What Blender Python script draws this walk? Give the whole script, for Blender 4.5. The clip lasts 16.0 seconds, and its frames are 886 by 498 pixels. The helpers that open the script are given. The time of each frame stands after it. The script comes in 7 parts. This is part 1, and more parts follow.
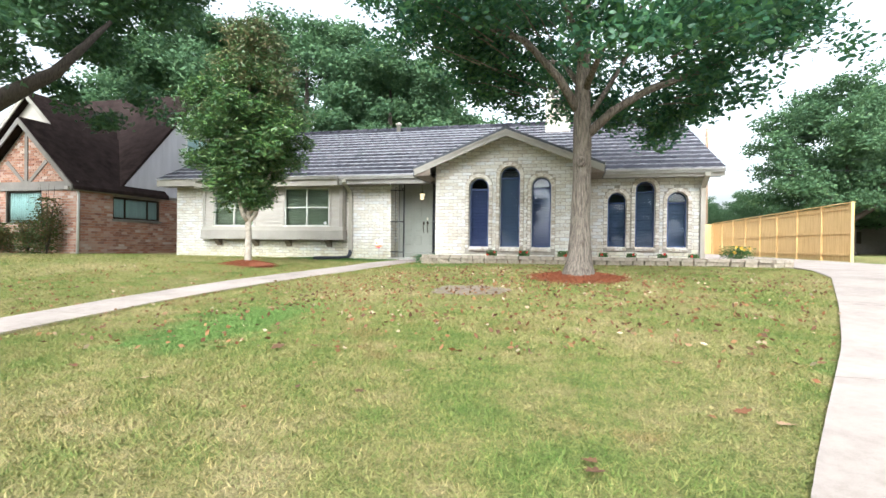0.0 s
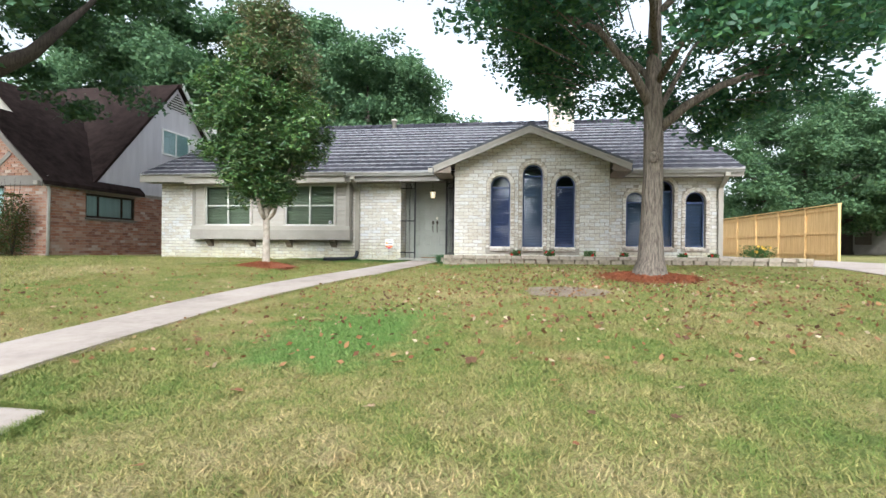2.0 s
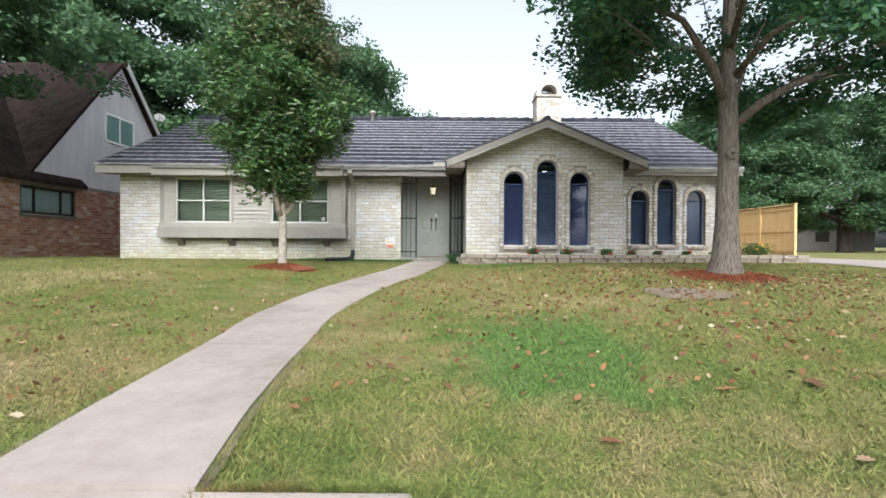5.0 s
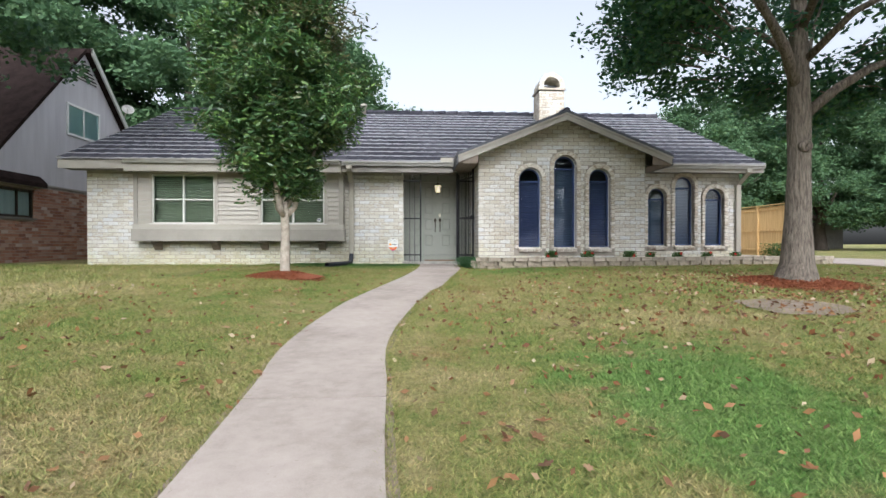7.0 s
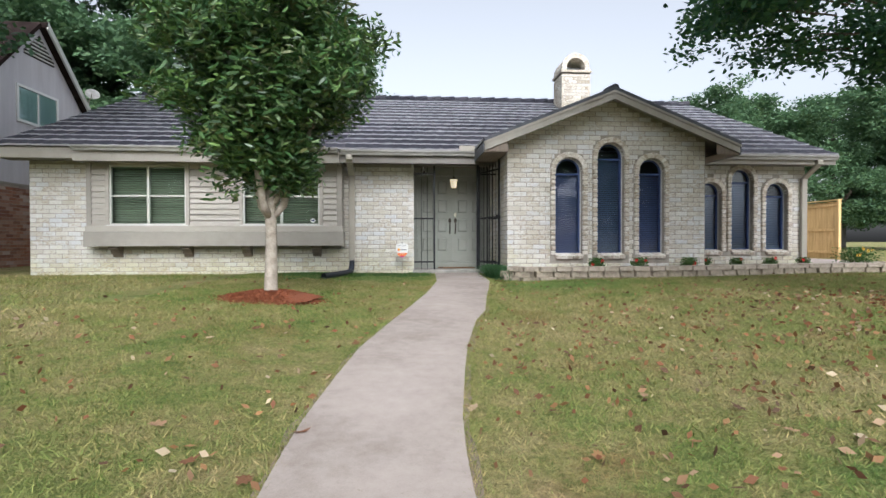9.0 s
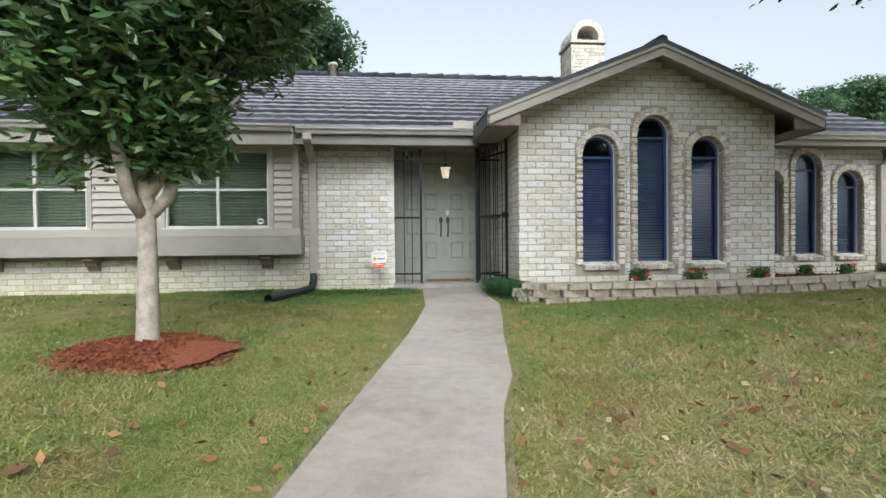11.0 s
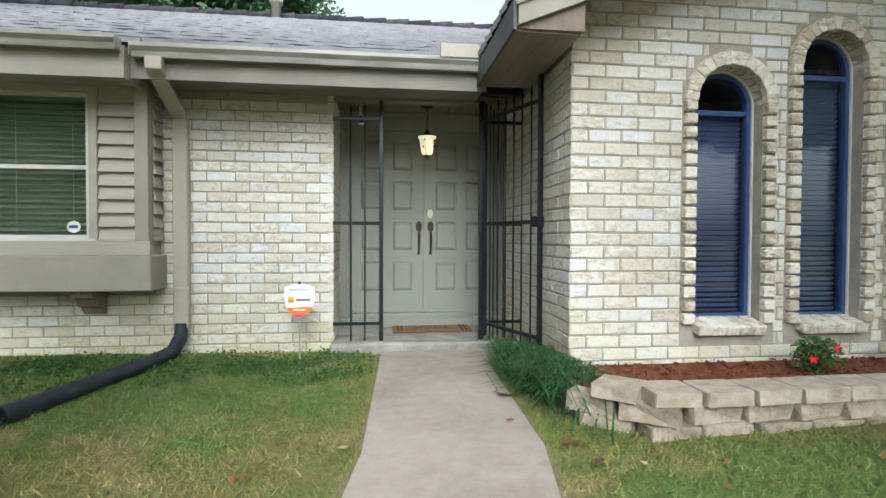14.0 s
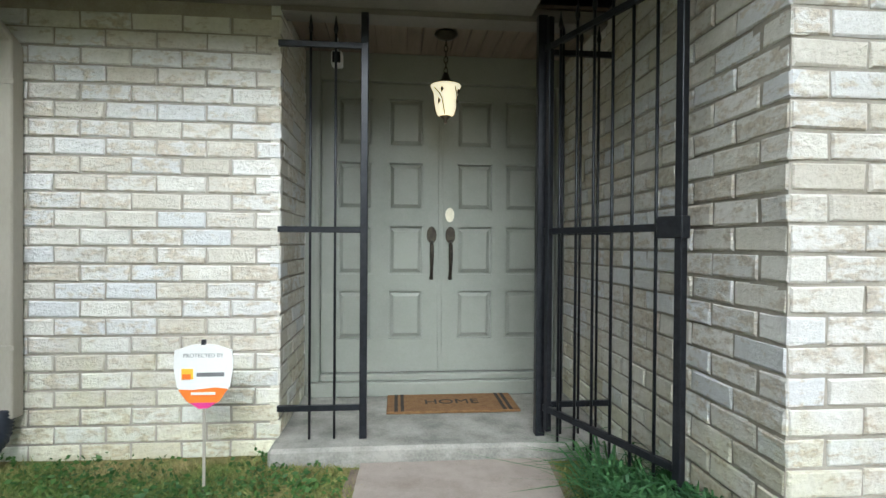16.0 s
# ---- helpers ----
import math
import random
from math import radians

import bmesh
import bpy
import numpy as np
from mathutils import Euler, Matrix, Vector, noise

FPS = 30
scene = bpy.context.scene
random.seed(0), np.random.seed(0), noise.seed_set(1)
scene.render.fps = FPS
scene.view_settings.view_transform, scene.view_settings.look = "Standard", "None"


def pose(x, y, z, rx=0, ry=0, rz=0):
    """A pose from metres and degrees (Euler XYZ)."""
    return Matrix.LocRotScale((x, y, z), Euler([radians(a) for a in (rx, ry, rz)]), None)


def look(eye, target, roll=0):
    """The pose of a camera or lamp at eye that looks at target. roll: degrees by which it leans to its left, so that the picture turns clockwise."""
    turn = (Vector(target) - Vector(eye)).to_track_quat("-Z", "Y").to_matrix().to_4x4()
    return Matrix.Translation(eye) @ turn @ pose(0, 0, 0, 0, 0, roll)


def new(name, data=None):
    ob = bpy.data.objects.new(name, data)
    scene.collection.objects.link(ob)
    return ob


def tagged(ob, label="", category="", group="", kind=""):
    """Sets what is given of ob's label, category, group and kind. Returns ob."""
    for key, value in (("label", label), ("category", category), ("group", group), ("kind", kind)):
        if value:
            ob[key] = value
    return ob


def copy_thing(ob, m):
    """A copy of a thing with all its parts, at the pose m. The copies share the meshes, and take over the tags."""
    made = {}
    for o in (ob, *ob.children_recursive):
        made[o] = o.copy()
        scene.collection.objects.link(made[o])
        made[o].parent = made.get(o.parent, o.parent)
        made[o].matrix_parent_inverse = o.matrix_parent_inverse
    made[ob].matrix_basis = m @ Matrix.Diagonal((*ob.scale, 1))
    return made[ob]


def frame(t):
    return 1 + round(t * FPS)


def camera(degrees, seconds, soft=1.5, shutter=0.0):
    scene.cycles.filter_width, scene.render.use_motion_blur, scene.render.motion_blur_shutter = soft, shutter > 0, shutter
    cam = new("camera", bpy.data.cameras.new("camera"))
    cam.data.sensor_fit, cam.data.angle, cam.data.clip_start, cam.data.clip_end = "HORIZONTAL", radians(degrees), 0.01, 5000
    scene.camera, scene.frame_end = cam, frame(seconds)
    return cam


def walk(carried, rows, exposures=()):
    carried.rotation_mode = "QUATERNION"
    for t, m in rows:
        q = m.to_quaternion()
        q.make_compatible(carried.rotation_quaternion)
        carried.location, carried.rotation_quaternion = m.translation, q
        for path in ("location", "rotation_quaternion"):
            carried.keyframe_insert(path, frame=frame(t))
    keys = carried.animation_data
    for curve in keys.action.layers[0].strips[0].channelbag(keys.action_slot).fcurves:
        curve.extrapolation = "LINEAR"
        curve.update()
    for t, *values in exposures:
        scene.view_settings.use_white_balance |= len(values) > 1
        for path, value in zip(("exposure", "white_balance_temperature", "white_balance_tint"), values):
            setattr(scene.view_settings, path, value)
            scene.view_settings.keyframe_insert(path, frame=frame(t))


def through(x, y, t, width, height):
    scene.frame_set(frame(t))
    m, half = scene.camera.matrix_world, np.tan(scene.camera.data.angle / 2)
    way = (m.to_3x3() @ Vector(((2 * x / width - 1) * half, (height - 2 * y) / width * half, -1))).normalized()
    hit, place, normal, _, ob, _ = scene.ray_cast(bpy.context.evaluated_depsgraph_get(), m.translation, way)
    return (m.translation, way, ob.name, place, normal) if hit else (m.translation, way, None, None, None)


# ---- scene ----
cam = camera(82.0, 16.0)
PATH = [
    (0, (-0.377, -0.536, 0.438), (-0.853, 1.407, 0.419), 0.7),
    (0.5, (-0.831, -0.501, 0.43), (-1.25, 1.455, 0.412), 0.7),
    (1, (-1.331, -0.435, 0.408), (-1.706, 1.53, 0.391), 0.6),
    (1.5, (-1.807, -0.39, 0.399), (-2.146, 1.581, 0.385), 0.6),
    (2, (-2.283, -0.335, 0.376), (-2.582, 1.642, 0.365), 0.6),
    (2.5, (-2.733, -0.284, 0.378), (-2.99, 1.7, 0.364), 0.6),
    (3, (-3.181, -0.211, 0.365), (-3.36, 1.781, 0.352), 0.5),
    (3.5, (-3.593, -0.077, 0.376), (-3.711, 1.92, 0.362), 0.4),
    (4, (-3.981, 0.013, 0.381), (-4.053, 2.011, 0.366), 0.4),
    (6.5, (-5.491, 0.95, 0.368), (-5.403, 2.948, 0.35), 0.1),
    (7, (-5.652, 1.363, 0.449), (-5.539, 3.36, 0.431), 0.0),
    (7.5, (-5.844, 1.795, 0.527), (-5.72, 3.791, 0.506), -0.0),
    (8, (-5.993, 2.315, 0.58), (-5.858, 4.31, 0.553), -0.1),
    (8.5, (-6.099, 2.916, 0.567), (-5.96, 4.911, 0.545), -0.1),
    (9, (-6.162, 3.557, 0.6), (-6.009, 5.551, 0.575), -0.1),
    (11.5, (-5.948, 6.855, 0.757), (-5.728, 8.843, 0.73), -0.4),
    (12, (-5.869, 7.534, 0.814), (-5.636, 9.521, 0.785), -0.1),
    (12.5, (-5.762, 8.159, 0.855), (-5.525, 10.145, 0.824), -0.1),
    (13, (-5.64, 8.81, 0.93), (-5.397, 10.794, 0.887), -0.0),
    (13.5, (-5.556, 9.41, 0.95), (-5.311, 11.395, 0.912), 0.1),
    (14, (-5.483, 10.025, 1.0), (-5.241, 12.01, 0.957), 0.2),
    (14.5, (-5.436, 10.624, 1.029), (-5.197, 12.609, 0.984), 0.3),
    (15, (-5.402, 11.183, 0.999), (-5.174, 13.17, 0.979), 0.3),
    (15.5, (-5.364, 11.714, 1.018), (-5.147, 13.702, 1.001), 0.4),
    (16, (-5.299, 12.185, 1.064), (-5.12, 14.177, 1.046), 0.4),
]
walk(cam, [(t, look(eye, target, roll)) for t, eye, target, roll in PATH], [(0, 0.14, 6000, 6), (1, -0.06, 6000, 7), (2.5, -0.22, 6000, 7), (3.5, -0.3, 6050, 8), (7, -0.55, 6000, 9), (9, -0.65, 6000, 10), (12, -0.65, 5950, 4), (13.5, -0.4, 6000, 4), (15, -0.4, 6050, 4), (16, -0.4, 5800, 3)])

# ---- light ----
world = bpy.data.worlds.new("sky")
scene.world = world
world.use_nodes = True
wt = world.node_tree
sky = wt.nodes.new("ShaderNodeTexSky")
sky.sky_type, sky.sun_disc = "NISHITA", False
sky.sun_elevation, sky.sun_rotation = radians(38), radians(181)
sky.air_density, sky.dust_density, sky.ozone_density = 1.0, 6.0, 1.0
haze = wt.nodes.new("ShaderNodeHueSaturation")
haze.inputs["Saturation"].default_value, haze.inputs["Value"].default_value = 0.22, 3.05
wt.links.new(sky.outputs[0], haze.inputs["Color"])
wt.nodes["Background"].inputs[1].default_value = 0.15
wt.links.new(haze.outputs[0], wt.nodes["Background"].inputs[0])
sun = new("sun", bpy.data.lights.new("sun", "SUN"))
sun.data.energy, sun.data.angle, sun.data.color = 1.45, radians(60), (1.0, 0.97, 0.92)
sun.matrix_world = look((-0.6, -24, 25), (0, 8, 0))

# ---- small tools ----
ID = Matrix.Identity(4)
rng = np.random.default_rng(7)


def mesh_of(bm, name):
    bmesh.ops.recalc_face_normals(bm, faces=bm.faces)
    me = bpy.data.meshes.new(name)
    bm.to_mesh(me)
    bm.free()
    return me


def raw_mesh(name, verts, faces):
    me = bpy.data.meshes.new(name)
    me.from_pydata(verts, [], faces)
    me.update()
    return me


def tri_mesh(name, co, n):
    """A mesh of loose polygons of n corners each, from an array of corners."""
    co = np.asarray(co, dtype=np.float32).reshape(-1, 3)
    k = len(co) // n
    me = bpy.data.meshes.new(name)
    me.vertices.add(len(co))
    me.vertices.foreach_set("co", co.ravel())
    me.loops.add(len(co))
    me.loops.foreach_set("vertex_index", np.arange(len(co), dtype=np.int32))
    me.polygons.add(k)
    me.polygons.foreach_set("loop_start", np.arange(0, len(co), n, dtype=np.int32))
    me.polygons.foreach_set("loop_total", np.full(k, n, dtype=np.int32))
    me.update(calc_edges=True)
    return me


def thing(name, base, label, category, group="", kind=""):
    ob = new(name)
    ob.location = base
    ob.empty_display_size = 0.1
    return tagged(ob, label, category, group, kind)


def hang(ob, parent):
    ob.parent = parent
    if parent.type == "EMPTY":
        ob.matrix_parent_inverse = Matrix.Translation(-parent.location)
    return ob


def part(name, bm, material, parent, label="", kind=""):
    me = bm if isinstance(bm, bpy.types.Mesh) else mesh_of(bm, name)
    if not me.materials:
        me.materials.append(material)
    ob = hang(new(name, me), parent)
    return tagged(ob, label, "", "", kind)


def solid(name, bm, material, label="", category="", group="", kind=""):
    me = bm if isinstance(bm, bpy.types.Mesh) else mesh_of(bm, name)
    if not me.materials:
        me.materials.append(material)
    return tagged(new(name, me), label, category, group, kind)


def box(bm, x0, x1, y0, y1, z0, z1, bev=0.0, m=None):
    r = bmesh.ops.create_cube(bm, size=1)
    vs = r["verts"]
    for v in vs:
        v.co = Vector((x0 + (x1 - x0) * (v.co.x + 0.5), y0 + (y1 - y0) * (v.co.y + 0.5), z0 + (z1 - z0) * (v.co.z + 0.5)))
    if bev:
        es = list({e for v in vs for e in v.link_edges})
        r = bmesh.ops.bevel(bm, geom=es, offset=bev, segments=1, affect="EDGES")
        vs = list({v for v in r["verts"]} | {v for v in vs if v.is_valid})
    if m is not None:
        bmesh.ops.transform(bm, matrix=m, verts=[v for v in vs if v.is_valid])
    return bm


def boxes(*rows, bev=0.0):
    bm = bmesh.new()
    for r in rows:
        box(bm, *r, bev=bev)
    return bm


def prism(pts, d0, d1, axis="y"):
    """A flat outline pulled out along an axis: pts are (x, z) for y, (y, z) for x, (x, y) for z."""
    bm = bmesh.new()

    def at(p, d):
        return {"y": (p[0], d, p[1]), "x": (d, p[0], p[1]), "z": (p[0], p[1], d)}[axis]

    a = [bm.verts.new(at(p, d0)) for p in pts]
    b = [bm.verts.new(at(p, d1)) for p in pts]
    bm.faces.new(a)
    bm.faces.new(b[::-1])
    n = len(pts)
    for i in range(n):
        bm.faces.new((a[i], b[i], b[(i + 1) % n], a[(i + 1) % n]))
    return bm


def tube(bm, pts, radii, sides=8, cap=True, wob=0.0):
    """A round bar or limb along a line of points, with a radius at each."""
    pts = [Vector(p) for p in pts]
    rings, side = [], None
    for i, p in enumerate(pts):
        d = (pts[min(i + 1, len(pts) - 1)] - pts[max(i - 1, 0)]).normalized()
        if side is None:
            side = d.orthogonal().normalized()
        side = (side - d * side.dot(d)).normalized()
        up = d.cross(side)
        ring = []
        for k in range(sides):
            a = 2 * math.pi * k / sides
            r = radii[i] * (1 + wob * noise.noise((p.x * 2 + 3 * math.cos(a), p.y * 2 + 3 * math.sin(a), p.z * 1.7)))
            ring.append(bm.verts.new(p + side * (r * math.cos(a)) + up * (r * math.sin(a))))
        rings.append(ring)
    for a, b in zip(rings, rings[1:]):
        for k in range(sides):
            f = bm.faces.new((a[k], a[(k + 1) % sides], b[(k + 1) % sides], b[k]))
            f.smooth = True
    if cap:
        bm.faces.new(rings[0][::-1])
        bm.faces.new(rings[-1])
    return bm


def lathe(bm, x, y, profile, sides=20):
    """Turned shape: profile rows of (radius, z) round the upright through x, y."""
    rings = [[bm.verts.new((x + r * math.cos(2 * math.pi * k / sides), y + r * math.sin(2 * math.pi * k / sides), z)) for k in range(sides)] for r, z in profile]
    for a, b in zip(rings, rings[1:]):
        for k in range(sides):
            f = bm.faces.new((a[k], a[(k + 1) % sides], b[(k + 1) % sides], b[k]))
            f.smooth = True
    bm.faces.new(rings[0])
    bm.faces.new(rings[-1])
    return bm


def lerp(x, xs, ys):
    return float(np.interp(x, xs, ys))


# ---- materials ----
def material(name, rough=0.7, metal=0.0, spec=0.5):
    m = bpy.data.materials.new(name)
    m.use_nodes = True
    t = m.node_tree
    b = t.nodes["Principled BSDF"]
    b.inputs["Roughness"].default_value = rough
    b.inputs["Metallic"].default_value = metal
    b.inputs["Specular IOR Level"].default_value = spec
    return m, t, b


def node(t, kind, **ins):
    n = t.nodes.new("ShaderNode" + kind)
    for k, v in ins.items():
        k = k.replace("_", " ")
        if isinstance(v, bpy.types.NodeSocket):
            t.links.new(v, n.inputs[k])
        else:
            n.inputs[k].default_value = v
    return n


def where(t, stretch=(1, 1, 1)):
    g = t.nodes.new("ShaderNodeNewGeometry")
    mp = node(t, "Mapping", Vector=g.outputs["Position"])
    mp.inputs["Scale"].default_value = stretch
    return mp.outputs[0]


def grain(t, scale, detail=4.0, rough=0.6, stretch=(1, 1, 1)):
    return node(t, "TexNoise", Vector=where(t, stretch), Scale=scale, Detail=detail, Roughness=rough).outputs["Fac"]


def ramp(t, fac, *stops):
    r = t.nodes.new("ShaderNodeValToRGB")
    t.links.new(fac, r.inputs[0])
    el = r.color_ramp.elements
    while len(el) < len(stops):
        el.new(0.5)
    for e, (p, c) in zip(el, stops):
        e.position = p
        e.color = (*c, 1) if len(c) == 3 else c
    return r.outputs[0]


def blend(t, fac, a, b, how="MIX"):
    n = t.nodes.new("ShaderNodeMix")
    n.data_type, n.blend_type = "RGBA", how
    for sock, v in ((n.inputs[0], fac), (n.inputs[6], a), (n.inputs[7], b)):
        if isinstance(v, bpy.types.NodeSocket):
            t.links.new(v, sock)
        elif isinstance(v, (int, float)):
            sock.default_value = v
        else:
            sock.default_value = (*v, 1)
    return n.outputs[2]


def calc(t, op, a, b=0.0):
    n = t.nodes.new("ShaderNodeMath")
    n.operation = op
    for i, v in enumerate((a, b)):
        if isinstance(v, bpy.types.NodeSocket):
            t.links.new(v, n.inputs[i])
        else:
            n.inputs[i].default_value = v
    return n.outputs[0]


def chance(t):
    """A number for each piece, be it an object or an island of a joined mesh."""
    o = t.nodes.new("ShaderNodeObjectInfo").outputs["Random"]
    g = t.nodes.new("ShaderNodeNewGeometry").outputs["Random Per Island"]
    return calc(t, "FRACT", calc(t, "ADD", o, g))


def relief(t, b, height, dist=0.01, strength=0.6):
    n = node(t, "Bump", Height=height, Distance=dist, Strength=strength)
    t.links.new(n.outputs[0], b.inputs["Normal"])


def plain(name, c1, c2, scale=8.0, rough=0.7, bump=0.003, metal=0.0, fine=90.0, stretch=(1, 1, 1), spec=0.4):
    """A surface of two near tones with stains and a fine grain."""
    m, t, b = material(name, rough, metal, spec)
    big, small = grain(t, scale, 5, 0.65, stretch), grain(t, fine, 3, 0.6, stretch)
    mixed = calc(t, "ADD", calc(t, "MULTIPLY", big, 0.7), calc(t, "MULTIPLY", small, 0.3))
    t.links.new(ramp(t, mixed, (0.36, c1), (0.62, c2)), b.inputs["Base Color"])
    relief(t, b, mixed, bump)
    return m


def brick_material(name, coats, worn, amount, stain=None, rough=0.85, moss=None):
    m, t, b = material(name, rough, 0.0, 0.25)
    r = chance(t)
    coat = ramp(t, r, *[(i / max(1, len(coats) - 1), c) for i, c in enumerate(coats)])
    patch = grain(t, 14, 6, 0.7, (1, 1, 2.2))
    lean = calc(t, "ADD", patch, calc(t, "MULTIPLY", calc(t, "FRACT", calc(t, "MULTIPLY", r, 7.31)), 0.16))
    mask = ramp(t, lean, (amount, (0, 0, 0)), (amount + 0.1, (1, 1, 1)))
    under = ramp(t, grain(t, 55, 3), (0.35, worn), (0.65, tuple(min(1, c * 1.5) for c in worn)))
    col = blend(t, calc(t, "MULTIPLY", mask, 0.8), coat, under)
    col = blend(t, 0.35, col, ramp(t, grain(t, 35, 4), (0.3, (0.62, 0.6, 0.56)), (0.7, (1, 1, 1))), "MULTIPLY")
    if stain:
        blot = ramp(t, grain(t, 1.6, 4, 0.6, (1, 1, 0.6)), (0.48, (0, 0, 0)), (0.66, (1, 1, 1)))
        col = blend(t, calc(t, "MULTIPLY", blot, 0.4), col, stain, "MULTIPLY")
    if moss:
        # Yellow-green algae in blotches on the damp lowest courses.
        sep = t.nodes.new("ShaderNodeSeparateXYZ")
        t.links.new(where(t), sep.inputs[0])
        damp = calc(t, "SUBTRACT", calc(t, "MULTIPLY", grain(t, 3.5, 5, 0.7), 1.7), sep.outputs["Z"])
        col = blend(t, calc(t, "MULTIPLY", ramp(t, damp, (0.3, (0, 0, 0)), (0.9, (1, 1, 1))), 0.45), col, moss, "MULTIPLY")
    t.links.new(col, b.inputs["Base Color"])
    h = calc(t, "ADD", calc(t, "MULTIPLY", patch, 0.7), calc(t, "MULTIPLY", grain(t, 70, 4), 0.5))
    relief(t, b, h, 0.012, 0.9)
    return m


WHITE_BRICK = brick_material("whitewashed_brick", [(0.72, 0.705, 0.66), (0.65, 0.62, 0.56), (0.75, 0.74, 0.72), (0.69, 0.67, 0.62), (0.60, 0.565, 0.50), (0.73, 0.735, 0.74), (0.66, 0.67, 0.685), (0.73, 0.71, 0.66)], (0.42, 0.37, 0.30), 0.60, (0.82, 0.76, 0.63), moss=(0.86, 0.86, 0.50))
ARCH_BRICK = brick_material("weathered_white_brick", [(0.75, 0.72, 0.65), (0.66, 0.61, 0.53), (0.80, 0.78, 0.73), (0.58, 0.52, 0.44)], (0.33, 0.27, 0.20), 0.56)
RED_BRICK = brick_material("old_red_brick", [(0.33, 0.15, 0.10), (0.40, 0.22, 0.15), (0.24, 0.11, 0.08), (0.46, 0.31, 0.24), (0.36, 0.18, 0.12), (0.52, 0.43, 0.37)], (0.36, 0.28, 0.23), 0.66)
MORTAR = plain("mortar", (0.28, 0.255, 0.215), (0.40, 0.37, 0.32), 6, 0.95, 0.006)
DARK_MORTAR = plain("old_mortar", (0.28, 0.24, 0.21), (0.40, 0.36, 0.32), 6, 0.95, 0.006)
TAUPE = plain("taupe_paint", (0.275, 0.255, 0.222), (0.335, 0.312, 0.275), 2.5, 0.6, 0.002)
# Taupe darkened for shade under the eaves; other houses use it as dark taupe.
DARK_AND_SHADED_TAUPE = plain("soffit_paint", (0.17, 0.157, 0.142), (0.225, 0.208, 0.19), 2.0, 0.7, 0.002)
SIDING = plain("siding_paint", (0.345, 0.318, 0.275), (0.405, 0.378, 0.335), 2.0, 0.6, 0.002, stretch=(0.4, 0.4, 3))
DOOR_PAINT = plain("door_paint", (0.215, 0.225, 0.20), (0.265, 0.275, 0.245), 1.5, 0.5, 0.0015)
# Brown boards; the gable eave borrows this dark brown as painted shade.
WOOD_AND_EAVE_SHADE = plain("porch_boards", (0.16, 0.125, 0.10), (0.23, 0.185, 0.15), 3, 0.6, 0.002, stretch=(6, 0.6, 1))
IRON = plain("black_iron", (0.008, 0.009, 0.012), (0.022, 0.024, 0.03), 20, 0.38, 0.001, 0.3)
BRONZE = plain("dark_bronze", (0.03, 0.025, 0.02), (0.07, 0.06, 0.045), 30, 0.4, 0.001, 0.7)
BLUE = plain("blue_window_paint", (0.035, 0.06, 0.17), (0.05, 0.085, 0.215), 4, 0.4, 0.001)
PALE_FRAME = plain("pale_window_paint", (0.50, 0.50, 0.47), (0.58, 0.58, 0.55), 4, 0.45, 0.001)
WHITE = plain("white_plastic", (0.74, 0.74, 0.73), (0.8, 0.8, 0.79), 5, 0.4, 0.0005)
ORANGE = plain("orange_print", (0.80, 0.16, 0.02), (0.85, 0.22, 0.03), 5, 0.5, 0.0002)
PINK = plain("magenta_print", (0.62, 0.04, 0.22), (0.7, 0.06, 0.28), 5, 0.5, 0.0002)
YELLOW = plain("yellow_print", (0.85, 0.48, 0.04), (0.9, 0.55, 0.06), 5, 0.5, 0.0002)
GREY_INK = plain("grey_print", (0.16, 0.16, 0.17), (0.2, 0.2, 0.21), 5, 0.6, 0.0002)
BLACK_PIPE = plain("black_plastic_pipe", (0.012, 0.016, 0.026), (0.03, 0.036, 0.05), 9, 0.5, 0.002)
SPOUT = plain("downspout_metal", (0.33, 0.305, 0.255), (0.40, 0.37, 0.315), 3, 0.45, 0.001, stretch=(1, 1, 0.3))
DARK_TRIM = plain("dark_drip_edge", (0.045, 0.05, 0.06), (0.08, 0.085, 0.10), 4, 0.5, 0.001)
GUTTER = plain("gutter_metal", (0.22, 0.215, 0.20), (0.40, 0.39, 0.365), 2.5, 0.4, 0.001, stretch=(1, 4, 6))
MULCH = plain("red_mulch", (0.105, 0.03, 0.013), (0.29, 0.088, 0.034), 40, 0.95, 0.03, fine=160)
OLD_MULCH = plain("brown_mulch", (0.085, 0.026, 0.013), (0.23, 0.072, 0.036), 40, 0.95, 0.03, fine=160)
SOIL = plain("bare_soil", (0.13, 0.10, 0.075), (0.25, 0.195, 0.15), 9, 1.0, 0.02)
STONE = plain("cast_stone_block", (0.21, 0.175, 0.13), (0.39, 0.335, 0.265), 12, 0.95, 0.02, fine=60)
STONE_CAP = plain("cast_stone_cap", (0.27, 0.23, 0.18), (0.43, 0.375, 0.305), 12, 0.95, 0.012)
FENCE_WOOD = plain("new_pine", (0.52, 0.33, 0.13), (0.70, 0.49, 0.23), 3, 0.75, 0.003, stretch=(5, 5, 0.4))
OLD_WOOD = plain("weathered_wood", (0.20, 0.13, 0.09), (0.32, 0.23, 0.16), 3, 0.85, 0.004, stretch=(5, 5, 0.4))
STUCCO = plain("pale_lavender_siding", (0.50, 0.48, 0.51), (0.60, 0.58, 0.61), 1.2, 0.8, 0.003, stretch=(3, 3, 0.4))
DARK_ROOF = plain("dark_asphalt_shingle", (0.016, 0.011, 0.010), (0.040, 0.028, 0.026), 3.0, 0.97, 0.01, fine=45, spec=0.04)
RUBBER = plain("coir_mat", (0.14, 0.072, 0.03), (0.21, 0.118, 0.05), 30, 1.0, 0.01, fine=300)
